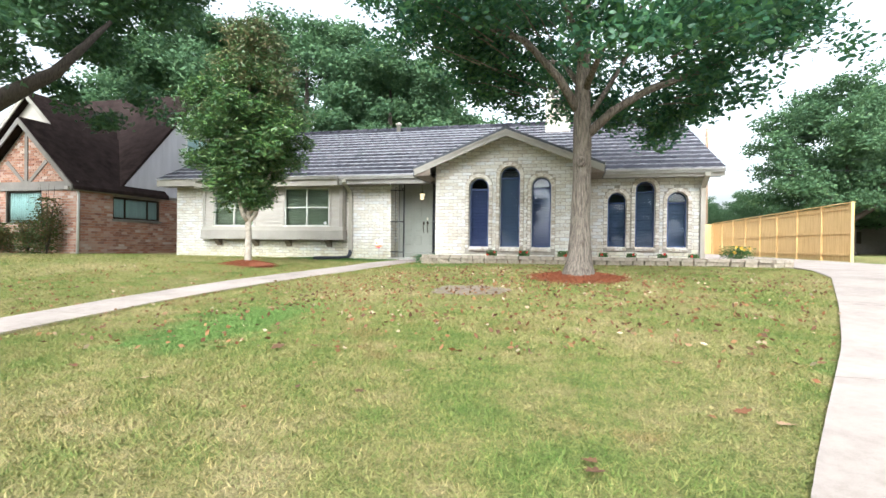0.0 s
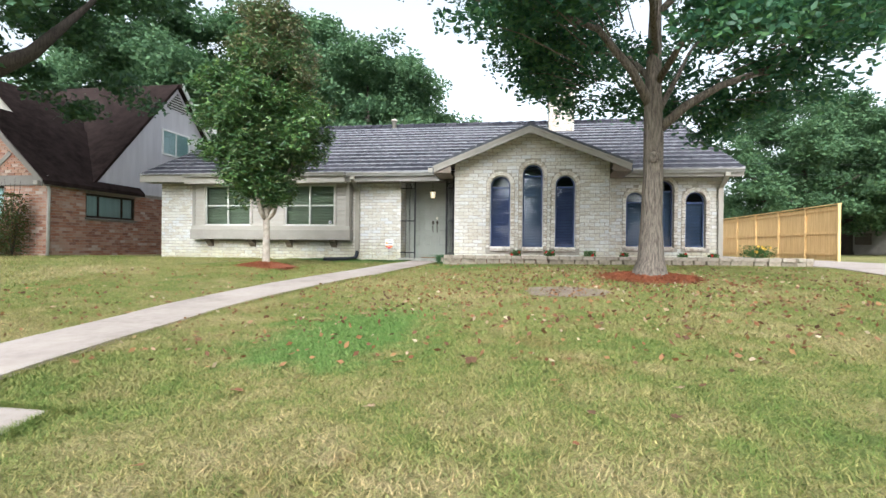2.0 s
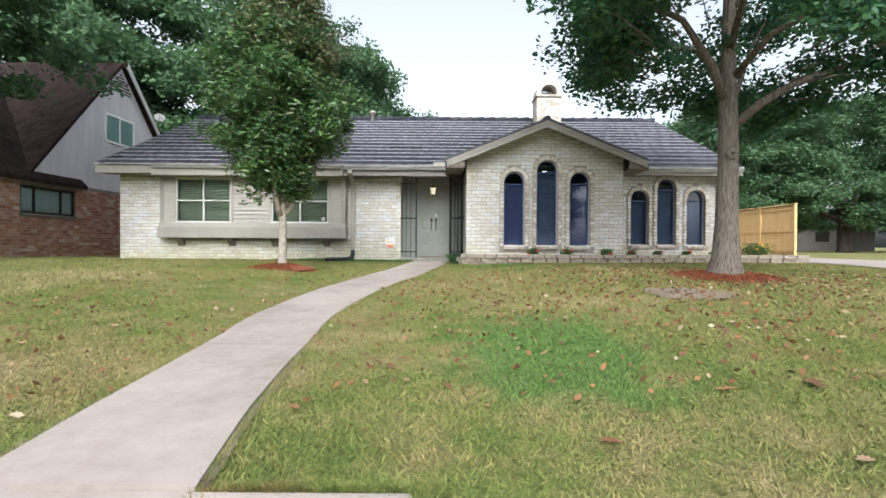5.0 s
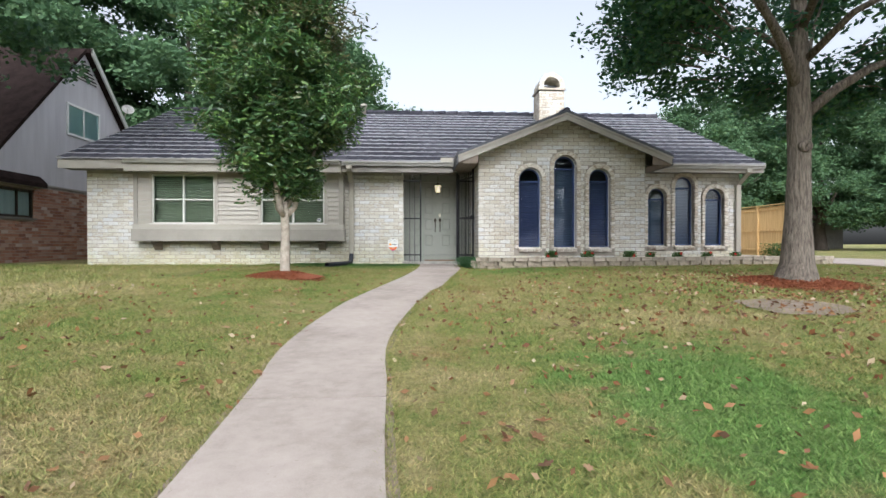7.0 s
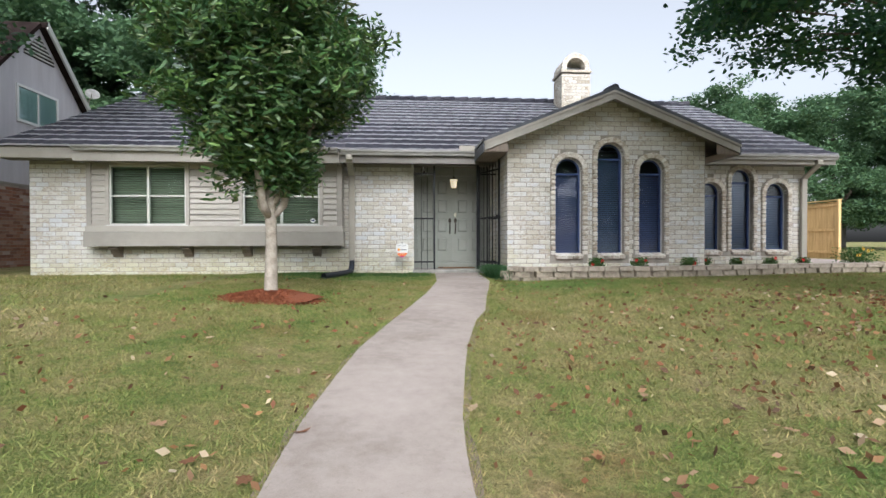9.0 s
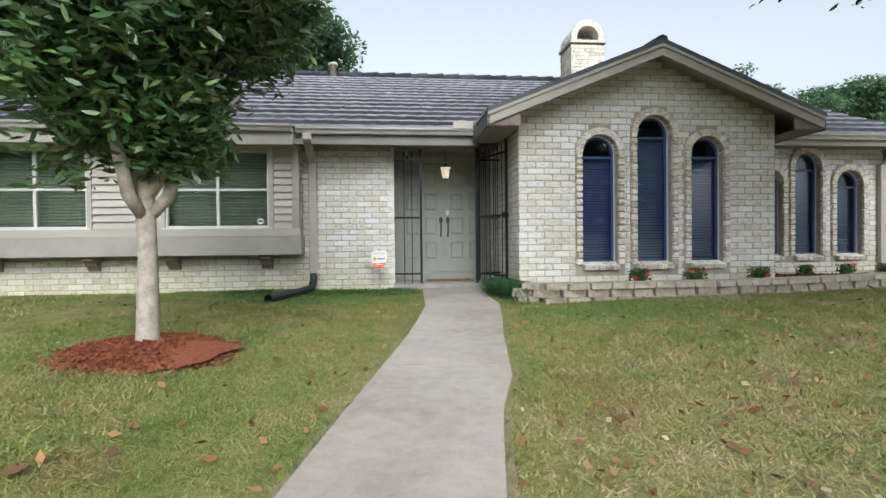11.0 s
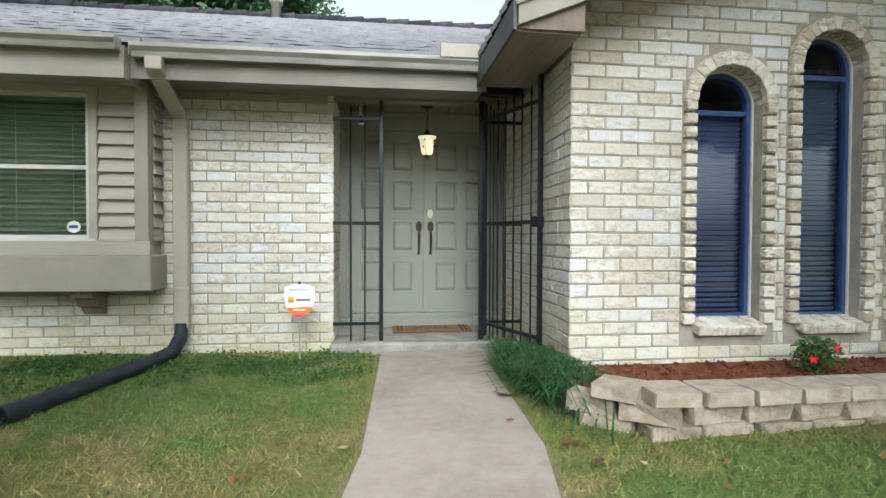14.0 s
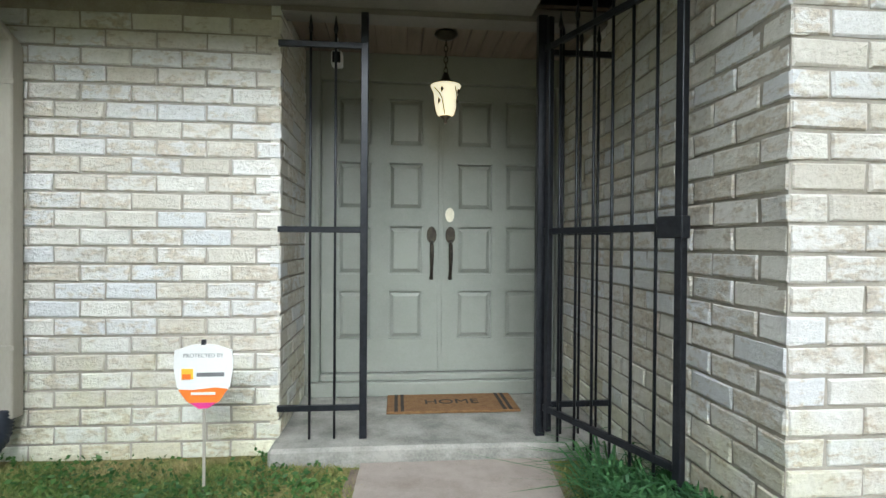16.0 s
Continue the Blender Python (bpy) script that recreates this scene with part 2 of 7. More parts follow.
MAT_BLACK = plain("mat_black", (0.02, 0.016, 0.012), (0.04, 0.032, 0.025), 30, 1.0, 0.005)
BRASS = plain("old_brass", (0.50, 0.47, 0.38), (0.65, 0.60, 0.48), 20, 0.35, 0.001, 0.9)
# Dark grey that puts the dimness of the unlit rooms into the colour.
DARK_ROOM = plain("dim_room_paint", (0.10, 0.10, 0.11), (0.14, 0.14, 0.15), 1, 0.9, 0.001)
BLIND_DARK = plain("navy_blind", (0.20, 0.25, 0.46), (0.27, 0.33, 0.54), 3, 0.6, 0.001)
BLIND_TEAL = plain("teal_blind", (0.26, 0.36, 0.50), (0.33, 0.43, 0.56), 3, 0.6, 0.001)
BLIND_PALE = plain("pale_blind", (0.42, 0.47, 0.36), (0.52, 0.57, 0.45), 3, 0.6, 0.001)
CLOTH = plain("blue_curtain", (0.56, 0.64, 0.68), (0.72, 0.79, 0.82), 2, 0.9, 0.002, stretch=(1, 6, 0.3))
RED_FLOWER = plain("red_petals", (0.55, 0.012, 0.015), (0.75, 0.03, 0.03), 30, 0.6, 0.001)
YELLOW_FLOWER = plain("yellow_petals", (0.75, 0.42, 0.03), (0.85, 0.55, 0.08), 30, 0.6, 0.001)


def concrete_material():
    m, t, b = material("pale_concrete", 0.9, 0, 0.3)
    big, mid, fine = grain(t, 0.9, 5, 0.6), grain(t, 9, 5, 0.7), grain(t, 160, 3, 0.7)
    v = calc(t, "ADD", calc(t, "MULTIPLY", big, 0.5), calc(t, "ADD", calc(t, "MULTIPLY", mid, 0.3), calc(t, "MULTIPLY", fine, 0.2)))
    col = ramp(t, v, (0.36, (0.24, 0.20, 0.176)), (0.5, (0.345, 0.294, 0.262)), (0.64, (0.415, 0.36, 0.326)))
    spots = ramp(t, grain(t, 22, 4, 0.8), (0.66, (1, 1, 1)), (0.72, (0.72, 0.68, 0.62)))
    t.links.new(blend(t, 0.8, col, spots, "MULTIPLY"), b.inputs["Base Color"])
    relief(t, b, calc(t, "ADD", mid, fine), 0.004, 0.6)
    return m


CONCRETE = concrete_material()
# Stained concrete, darkened further for the shade of the porch roof.
STAINED_SHADED_CONCRETE = plain("stained_concrete", (0.15, 0.15, 0.135), (0.34, 0.325, 0.295), 5, 0.9, 0.006)
# Pale tone of the shake edges: the sky light they catch is painted in.
SKYLIT_EDGE = plain("worn_shake_edge", (0.31, 0.31, 0.345), (0.49, 0.49, 0.53), 6, 0.8, 0.004)


def roof_material():
    m, t, b = material("stone_coated_shake", 0.85, 0.0, 0.1)
    r = chance(t)
    tone = ramp(t, r, (0.0, (0.036, 0.038, 0.05)), (0.5, (0.055, 0.057, 0.073)), (1.0, (0.082, 0.083, 0.10)))
    streak = ramp(t, grain(t, 5, 5, 0.7, (2.5, 0.5, 0.5)), (0.35, (0.65, 0.62, 0.62)), (0.65, (1.15, 1.12, 1.1)))
    lichen = ramp(t, grain(t, 28, 5, 0.75), (0.55, (0, 0, 0)), (0.68, (1, 1, 1)))
    col = blend(t, 1.0, tone, streak, "MULTIPLY")
    col = blend(t, calc(t, "MULTIPLY", lichen, 0.15), col, (0.32, 0.315, 0.31))
    t.links.new(col, b.inputs["Base Color"])
    relief(t, b, calc(t, "ADD", grain(t, 120, 3), grain(t, 18, 4)), 0.012, 0.8)
    return m


ROOF = roof_material()


def leaf_material(name, tones, back=None, rough=0.5, through=0.35):
    m, t, b = material(name, rough, 0, 0.4)
    r = chance(t)
    col = ramp(t, r, *[(i / (len(tones) - 1), c) for i, c in enumerate(tones)])
    col = blend(t, 0.5, col, ramp(t, grain(t, 0.7, 3), (0.35, (0.55, 0.6, 0.55)), (0.65, (1.25, 1.2, 1.1))), "MULTIPLY")
    t.links.new(col, b.inputs["Base Color"])
    tr = node(t, "BsdfTranslucent", Color=col)
    mx = t.nodes.new("ShaderNodeMixShader")
    mx.inputs[0].default_value = through
    t.links.new(b.outputs[0], mx.inputs[1])
    t.links.new(tr.outputs[0], mx.inputs[2])
    t.links.new(mx.outputs[0], t.nodes["Material Output"].inputs[0])
    return m


OAK_LEAF = leaf_material("oak_leaf", [(0.045, 0.125, 0.07), (0.065, 0.17, 0.085), (0.11, 0.24, 0.08), (0.05, 0.14, 0.10), (0.075, 0.19, 0.09)], rough=0.42, through=0.45)
MAGNOLIA_LEAF = leaf_material("magnolia_leaf", [(0.035, 0.09, 0.028), (0.06, 0.135, 0.04), (0.03, 0.08, 0.032), (0.15, 0.25, 0.065), (0.045, 0.11, 0.035), (0.12, 0.13, 0.05)], rough=0.38, through=0.12)
RUSSET_LEAF = leaf_material("russet_magnolia_leaf", [(0.12, 0.105, 0.055), (0.07, 0.12, 0.045), (0.16, 0.14, 0.07), (0.06, 0.13, 0.045), (0.19, 0.14, 0.08), (0.09, 0.15, 0.05), (0.05, 0.12, 0.04)], rough=0.4, through=0.2)
LIVE_OAK_LEAF = leaf_material("dark_oak_leaf", [(0.05, 0.115, 0.055), (0.085, 0.17, 0.065), (0.06, 0.135, 0.08)], rough=0.5, through=0.4)
FAR_LEAF = leaf_material("far_leaf", [(0.06, 0.13, 0.06), (0.10, 0.19, 0.085), (0.075, 0.15, 0.085), (0.125, 0.21, 0.09)], rough=0.7)
BUSH_LEAF = leaf_material("bush_leaf", [(0.04, 0.11, 0.025), (0.07, 0.16, 0.04), (0.10, 0.20, 0.05)], rough=0.5)
VINE_LEAF = leaf_material("vine_leaf", [(0.05, 0.09, 0.025), (0.09, 0.13, 0.035), (0.14, 0.07, 0.03), (0.06, 0.11, 0.03)], rough=0.6)
DRY_LEAF = leaf_material("dry_leaf", [(0.24, 0.095, 0.04), (0.14, 0.065, 0.035), (0.34, 0.18, 0.08), (0.18, 0.08, 0.04), (0.11, 0.06, 0.035), (0.27, 0.12, 0.05), (0.52, 0.43, 0.31)], rough=0.8, through=0.1)
BORDER_GRASS = leaf_material("border_grass", [(0.045, 0.13, 0.05), (0.075, 0.18, 0.06), (0.055, 0.15, 0.07)], rough=0.5)
BARK = plain("oak_bark", (0.055, 0.043, 0.034), (0.235, 0.20, 0.165), 11, 0.95, 0.09, fine=30, stretch=(3.4, 3.4, 0.45))
PALE_BARK = plain("magnolia_bark", (0.24, 0.205, 0.165), (0.42, 0.37, 0.31), 12, 0.9, 0.01, fine=60)
DARK_BARK = plain("dark_bark", (0.03, 0.024, 0.02), (0.085, 0.068, 0.055), 8, 0.95, 0.04, stretch=(3, 3, 0.5))


def lawn_tone(t):
    """Dry straw with green patches, at two sizes."""
    wide = grain(t, 0.4, 4, 0.6)
    mid = grain(t, 2.6, 6, 0.7)
    v = calc(t, "ADD", calc(t, "MULTIPLY", wide, 0.5), calc(t, "MULTIPLY", mid, 0.5))
    col = ramp(t, v, (0.36, (0.115, 0.165, 0.045)), (0.44, (0.178, 0.205, 0.066)), (0.52, (0.242, 0.226, 0.095)), (0.62, (0.335, 0.28, 0.155)))
    rust = ramp(t, grain(t, 0.9, 5, 0.7), (0.57, (0, 0, 0)), (0.66, (1, 1, 1)))
    col = blend(t, calc(t, "MULTIPLY", rust, 0.55), col, (0.225, 0.15, 0.072))
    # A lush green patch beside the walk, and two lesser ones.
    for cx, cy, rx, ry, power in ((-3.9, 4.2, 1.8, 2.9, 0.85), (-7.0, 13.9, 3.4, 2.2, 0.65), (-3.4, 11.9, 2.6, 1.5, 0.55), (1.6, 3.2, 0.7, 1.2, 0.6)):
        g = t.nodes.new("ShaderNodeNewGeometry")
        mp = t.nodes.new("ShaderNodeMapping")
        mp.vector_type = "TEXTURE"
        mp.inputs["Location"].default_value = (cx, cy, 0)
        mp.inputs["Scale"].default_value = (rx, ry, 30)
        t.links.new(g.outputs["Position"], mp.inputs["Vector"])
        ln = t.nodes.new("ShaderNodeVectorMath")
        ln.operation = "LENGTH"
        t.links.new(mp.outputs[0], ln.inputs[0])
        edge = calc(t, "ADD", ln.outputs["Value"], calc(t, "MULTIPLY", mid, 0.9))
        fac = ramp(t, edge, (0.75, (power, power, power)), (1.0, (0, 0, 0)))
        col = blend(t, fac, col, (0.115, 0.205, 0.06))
    return col


def lawn_material(name, blades):
    m, t, b = material(name, 0.85, 0, 0.2)
    col = lawn_tone(t)
    tuft = ramp(t, grain(t, 22, 4, 0.75), (0.3, (0.55, 0.6, 0.5)), (0.5, (1, 1, 1)), (0.7, (1.4, 1.3, 1.3)))
    col = blend(t, 0.8, col, tuft, "MULTIPLY")
    if blades:
        r = chance(t)
        col = blend(t, 0.75, col, ramp(t, r, (0, (0.32, 0.42, 0.30)), (0.3, (0.75, 0.98, 0.62)), (0.6, (1.0, 0.98, 0.92)), (0.85, (1.35, 1.22, 1.15)), (1, (1.8, 1.6, 1.6))), "MULTIPLY")
    else:
        col = blend(t, 0.7, col, ramp(t, grain(t, 45, 5, 0.8), (0.32, (0.5, 0.5, 0.42)), (0.68, (1.3, 1.25, 1.15))), "MULTIPLY")
        relief(t, b, calc(t, "ADD", grain(t, 60, 4), grain(t, 14, 3)), 0.04, 0.9)
    t.links.new(col, b.inputs["Base Color"])
    return m


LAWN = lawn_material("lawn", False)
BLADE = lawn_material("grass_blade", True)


def glass_material(name, tint=(0.9, 0.95, 0.95), mirror=0.25):
    m = bpy.data.materials.new(name)
    m.use_nodes = True
    t = m.node_tree
    t.nodes.remove(t.nodes["Principled BSDF"])
    clear = node(t, "BsdfTransparent", Color=(*tint, 1))
    shine = node(t, "BsdfGlossy", Roughness=0.02, Color=(0.9, 0.95, 1.0, 1))
    fres = node(t, "Fresnel", IOR=1.5)
    fac = calc(t, "MINIMUM", calc(t, "ADD", calc(t, "MULTIPLY", fres.outputs[0], 1.0), mirror), 1.0)
    mx = t.nodes.new("ShaderNodeMixShader")
    t.links.new(fac, mx.inputs[0])
    t.links.new(clear.outputs[0], mx.inputs[1])
    t.links.new(shine.outputs[0], mx.inputs[2])
    t.links.new(mx.outputs[0], t.nodes["Material Output"].inputs[0])
    return m


GLASS = glass_material("window_glass", (0.72, 0.85, 0.80), 0.02)
BLUE_GLASS = glass_material("tinted_window_glass", (0.74, 0.80, 0.95), 0.015)


def glow(name, colour, power):
    m, t, b = material(name, 0.4)
    b.inputs["Base Color"].default_value = (*colour, 1)
    b.inputs["Emission Color"].default_value = (*colour, 1)
    b.inputs["Emission Strength"].default_value = power
    return m


LAMP_GLASS = glow("lit_amber_glass", (1.0, 0.84, 0.56), 1.1)
DOWNLIGHT = glow("ceiling_downlight", (1.0, 0.95, 0.85), 4.0)

# ---- the ground ----
GROUND_Y = (-40, -9, -4, 0, 1, 2.6, 3.6, 6, 9, 12.5, 15, 40)
GROUND_Z = (-0.97, -0.87, -0.76, -0.64, -0.60, -0.53, -0.49, -0.40, -0.255, -0.105, -0.09, -0.05)
MOUND_Z = (-0.85, -0.75, -0.66, -0.54, -0.50, -0.42, -0.375, -0.22, -0.07, -0.05, -0.05, -0.05)


LEFT_Z = (-0.97, -0.87, -0.76, -0.64, -0.60, -0.53, -0.48, -0.34, -0.11, -0.06, -0.07, -0.05)


def ground_at(x, y):
    """Height of the lawn: it swells on both sides of the walk. x and y may be arrays."""
    w = np.clip((np.asarray(x) + 4.6) / 2.4, 0, 1)
    w = w * w * (3 - 2 * w)
    v = np.clip((-6.8 - np.asarray(x)) / 1.2, 0, 1)
    v = v * v * (3 - 2 * v)
    return (1 - w - v) * np.interp(y, GROUND_Y, GROUND_Z) + w * np.interp(y, GROUND_Y, MOUND_Z) + v * np.interp(y, GROUND_Y, LEFT_Z)


def ground_z(x, y):
    return float(ground_at(x, y))


def ground_sheet():
    xs = [-3000, -600, -120, -60, -40] + [x * 0.5 for x in range(-60, 41)] + [30, 60, 120, 600, 3000]
    ys = [-3000, -600, -120, -40, -20] + [y * 0.5 for y in range(-24, 81)] + [60, 90, 150, 600, 3000]
    verts, faces = [], []
    for y in ys:
        for x in xs:
            bump = 0.012 * noise.noise((x * 0.6, y * 0.6, 0)) if abs(x) < 40 and -12 < y < 13 else 0
            verts.append((x, y, ground_z(x, y) + bump - 0.012))
    n = len(xs)
    for j in range(len(ys) - 1):
        for i in range(n - 1):
            faces.append((j * n + i, j * n + i + 1, (j + 1) * n + i + 1, (j + 1) * n + i))
    me = raw_mesh("ground", verts, faces)
    for p in me.polygons:
        p.use_smooth = True
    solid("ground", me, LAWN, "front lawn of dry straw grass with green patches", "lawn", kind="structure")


ground_sheet()

# The front walk: the y of each cross line, and its two edges there.
WALK_Y = (2.1, 2.9, 3.7, 4.7, 5.4, 6.2, 7.1, 7.9, 9.0, 9.6, 10.9, 11.6, 12.6, 14.1, 14.84)
WALK_L = (-6.52, -6.58, -6.61, -6.66, -6.74, -6.73, -6.64, -6.54, -6.30, -6.16, -5.87, -5.74, -5.58, -5.51, -5.48)
WALK_R = (-5.62, -5.73, -5.79, -5.83, -5.89, -5.86, -5.74, -5.62, -5.39, -5.19, -4.96, -4.81, -4.63, -4.57, -4.50)


def slab_between(name, ys, left, right, thick, lift, label, parent):
    """One poured slab between two edge lines that follows the ground."""
    bm = bmesh.new()
    rows = []
    for y in ys:
        a, b = left(y), right(y)
        z = ground_z((a + b) / 2, y) + lift
        rows.append([bm.verts.new((a, y, z)), bm.verts.new((b, y, z)), bm.verts.new((b, y, z - thick)), bm.verts.new((a, y, z - thick))])
    for r, s in zip(rows, rows[1:]):
        for k in range(4):
            bm.faces.new((r[k], r[(k + 1) % 4], s[(k + 1) % 4], s[k]))
    bm.faces.new(rows[0])
    bm.faces.new(rows[-1][::-1])
    return part(name, bm, CONCRETE, parent, label)


def front_walk():
    walkway = thing("front_walk", (-5.8, 8, ground_z(0, 8)), "curving pale concrete walk leading to the front door", "path", kind="structure")
    cuts = [2.10, 4.35, 7.6, 9.9, 12.0, 13.6, 14.84]
    for a, b in zip(cuts, cuts[1:]):
        ys = list(np.linspace(a + 0.006, b - 0.006, 9))
        slab_between("walk_slab", ys, lambda y: lerp(y, WALK_Y, WALK_L), lambda y: lerp(y, WALK_Y, WALK_R), 0.1, 0.022, "", walkway)
    # The wide landing at the foot of the walk.
    slab_between("walk_slab", [0.95, 1.4, 1.8, 2.09], lambda y: lerp(y, (0.95, 2.1), (-7.6, -6.9)), lambda y: lerp(y, (0.95, 1.5, 1.8, 2.1), (-4.72, -4.74, -4.76, -4.82)), 0.1, 0.01, "rough pale concrete landing", walkway)
    slab_between("walk_slab", [-3.2, -1.5, 0.0, 0.93], lambda y: -7.6, lambda y: -4.72, 0.1, 0.01, "", walkway)


front_walk()

DRIVE_Y = (-6, 0.6, 1.25, 1.7, 2.5, 4.15, 6.1, 9.5, 12.0, 14.5, 17, 20, 45)
DRIVE_L = (0.0, 0.22, 0.35, 0.55, 0.94, 1.75, 2.6, 4.0, 4.75, 5.2, 5.4, 5.4, 5.4)


def driveway():
    drive = thing("driveway", (4, 6, ground_z(0, 6)), "broad pale concrete driveway beside the lawn", "driveway", kind="structure")
    cuts = [-6, 0.6, 3.2, 6.2, 9.6, 13.4, 17.5, 22, 28, 45]
    for a, b in zip(cuts, cuts[1:]):
        ys = list(np.linspace(a + 0.01, b - 0.01, 9))
        slab_between("drive_slab", ys, lambda y: lerp(y, DRIVE_Y, DRIVE_L), lambda y: lerp(y, DRIVE_Y, DRIVE_L) + lerp(y, (0, 9, 14), (3.6, 3.9, 3.9)), 0.12, 0.02, "", drive)


driveway()

# ---- brickwork ----
COURSE, MODULE, JOINT = 0.096, 0.259, 0.012


def brick_form(length, high, deep, seed):
    """One brick, front towards -y, with worn front edges; origin at the middle of the wall face."""
    r = random.Random(seed)
    c, p = 0.006, 0.004
    h, l = high / 2, length / 2

    def j(a):
        return a + r.uniform(-0.0035, 0.0035)

    back = [(-l, deep, -h), (l, deep, -h), (l, deep, h), (-l, deep, h)]
    rim = [(j(-l), 0.0015, j(-h)), (j(l), 0.0015, j(-h)), (j(l), 0.0015, j(h)), (j(-l), 0.0015, j(h))]
    face = [(j(-l + c), j(-p), j(-h + c)), (j(l - c), j(-p), j(-h + c)), (j(l - c), j(-p), j(h - c)), (j(-l + c), j(-p), j(h - c))]
    verts = back + rim + face
    faces = [(8, 9, 10, 11)]
    for k in range(4):
        n = (k + 1) % 4
        faces += [(4 + k, 4 + n, 8 + n, 8 + k), (k, n, 4 + n, 4 + k)]
    return verts, faces


WHOLE = []
for i in range(6):
    me = raw_mesh("brick", *brick_form(MODULE - JOINT, COURSE - JOINT, 0.05, i))
    me.materials.append(WHITE_BRICK)
    WHOLE.append(me)
LAID = []  # bricks that are laid last: (wall, mesh, pose)


def facing(side, plane):
    """Maps (along, up) on a wall face to a pose. side: the way that the face looks."""
    if side == "-y":
        return lambda u, z, d=0: pose(u, plane - d, z)
    if side == "-x":
        return lambda u, z, d=0: pose(plane - d, u, z, 0, 0, -90)
    return lambda u, z, d=0: pose(plane + d, u, z, 0, 0, 90)


def lay_bricks(wall, side, plane, z0, z1, spans, near=None, paint=None, shift=0.0, limit=300):
    """Running bond. spans(za, zb) gives the free stretches of a course; near(u) picks those laid one by one."""
    place = facing(side, plane)
    verts, faces, count = [], [], 0
    rows = int((z1 - z0) / COURSE + 0.01)
    for row in range(rows):
        za, zb = z0 + row * COURSE, z0 + (row + 1) * COURSE
        for a, b in spans(za, zb):
            k = math.floor((a - shift) / MODULE) - 1
            while True:
                u = shift + (k + 0.5 * (row % 2)) * MODULE
                k += 1
                if u >= b:
                    break
                p, q = max(u, a), min(u + MODULE, b)
                if q - p < 0.035:
                    continue
                mid, zm = (p + q) / 2, (za + zb) / 2
                m = place(mid, zm, random.uniform(-0.0015, 0.002)) @ pose(0, 0, 0, random.uniform(-0.4, 0.4), random.uniform(-0.35, 0.35), 0)
                if q - p > MODULE - 0.002 and near and near(mid) and count < limit:
                    LAID.append((wall, WHOLE[random.randrange(6)], m))
                    count += 1
                else:
                    v, f = brick_form(q - p - JOINT, COURSE - JOINT, 0.05, random.random())
                    base = len(verts)
                    verts += [tuple(m @ Vector(c)) for c in v]
                    faces += [tuple(base + i for i in g) for g in f]
    if verts:
        part("brickwork", raw_mesh("brickwork", verts, faces), paint or WHITE_BRICK, wall, "", "stuff")


def less(a, b, holes):
    """The stretch a..b without the holes."""
    out = [(a, b)]
    for h0, h1 in holes:
        nxt = []
        for p, q in out:
            if h1 <= p or h0 >= q:
                nxt.append((p, q))
            else:
                if h0 > p:
                    nxt.append((p, h0))
                if h1 < q:
                    nxt.append((h1, q))
        out = nxt
    return [(p, q) for p, q in out if q - p > 0.03]


class Arch:
    """A round-headed window opening: centre, clear width, sill height, crown height."""

    def __init__(self, u, w, z0, z1):
        self.u, self.w, self.z0, self.z1 = u, w, z0, z1
        self.r, self.spring = w / 2, z1 - w / 2

    def half(self, z, grow=0.0):
        r = self.r + grow
        if z < self.z0 or z > self.spring + r:
            return 0
        return r if z <= self.spring else math.sqrt(max(0, r * r - (z - self.spring) ** 2))

    def top(self, u, grow=0.0):
        d = abs(u - self.u)
        return self.spring + math.sqrt(max(0, (self.r + grow) ** 2 - d * d)) if d < self.r + grow else None


def pierced_wall(name, x0, x1, y, thick, z0, roofline, arches, material, label):
    """A wall facing -y with arched openings cut through it, made in upright strips."""
    us = set(np.arange(x0, x1, 0.03)) | {x0, x1}
    for a in arches:
        us |= {a.u - a.r, a.u + a.r} | set(a.u + a.r * np.sin(np.linspace(-1.5, 1.5, 17)))
    us = sorted(us)
    us = [u for i, u in enumerate(us) if i == 0 or u - us[i - 1] > 1e-4]
    bm = bmesh.new()

    def quad(*p):
        bm.faces.new([bm.verts.new(c) for c in p])

    for a, b in zip(us, us[1:]):
        m = (a + b) / 2
        hole = next((h for h in arches if abs(m - h.u) < h.r), None)
        bands = [(z0, z0, roofline(a), roofline(b))]
        if hole:
            ta, tb = hole.top(a) or hole.spring, hole.top(b) or hole.spring
            bands = [(z0, z0, hole.z0, hole.z0), (ta, tb, roofline(a), roofline(b))]
            quad((a, y, hole.z0), (b, y, hole.z0), (b, y + thick, hole.z0), (a, y + thick, hole.z0))
            quad((a, y, ta), (b, y, tb), (b, y + thick, tb), (a, y + thick, ta))
        for la, lb, ha, hb in bands:
            for d in (0, thick):
                quad((a, y + d, la), (b, y + d, lb), (b, y + d, hb), (a, y + d, ha))
    for h in arches:
        for u in (h.u - h.r, h.u + h.r):
            quad((u, y, h.z0), (u, y + thick, h.z0), (u, y + thick, h.spring), (u, y, h.spring))
    for u in (x0, x1):
        quad((u, y, z0), (u, y + thick, z0), (u, y + thick, roofline(u)), (u, y, roofline(u)))
    bmesh.ops.remove_doubles(bm, verts=bm.verts, dist=1e-5)
    return solid(name, bm, material, label, "wall", kind="structure")


# ---- the house: plan in metres ----
MAIN_Y, GABLE_Y, RIGHT_Y, DOOR_Y, BAY_Y = 15.05, 13.66, 14.96, 15.85, 14.79
LEFT_X, ENTRY_L, ENTRY_R, GABLE_R, RIGHT_X = -14.10, -5.94, -4.09, 0.05, 3.31
SOFFIT, BASE = 2.36, -0.16
PEAK_X, SLOPE = -2.05, 0.40
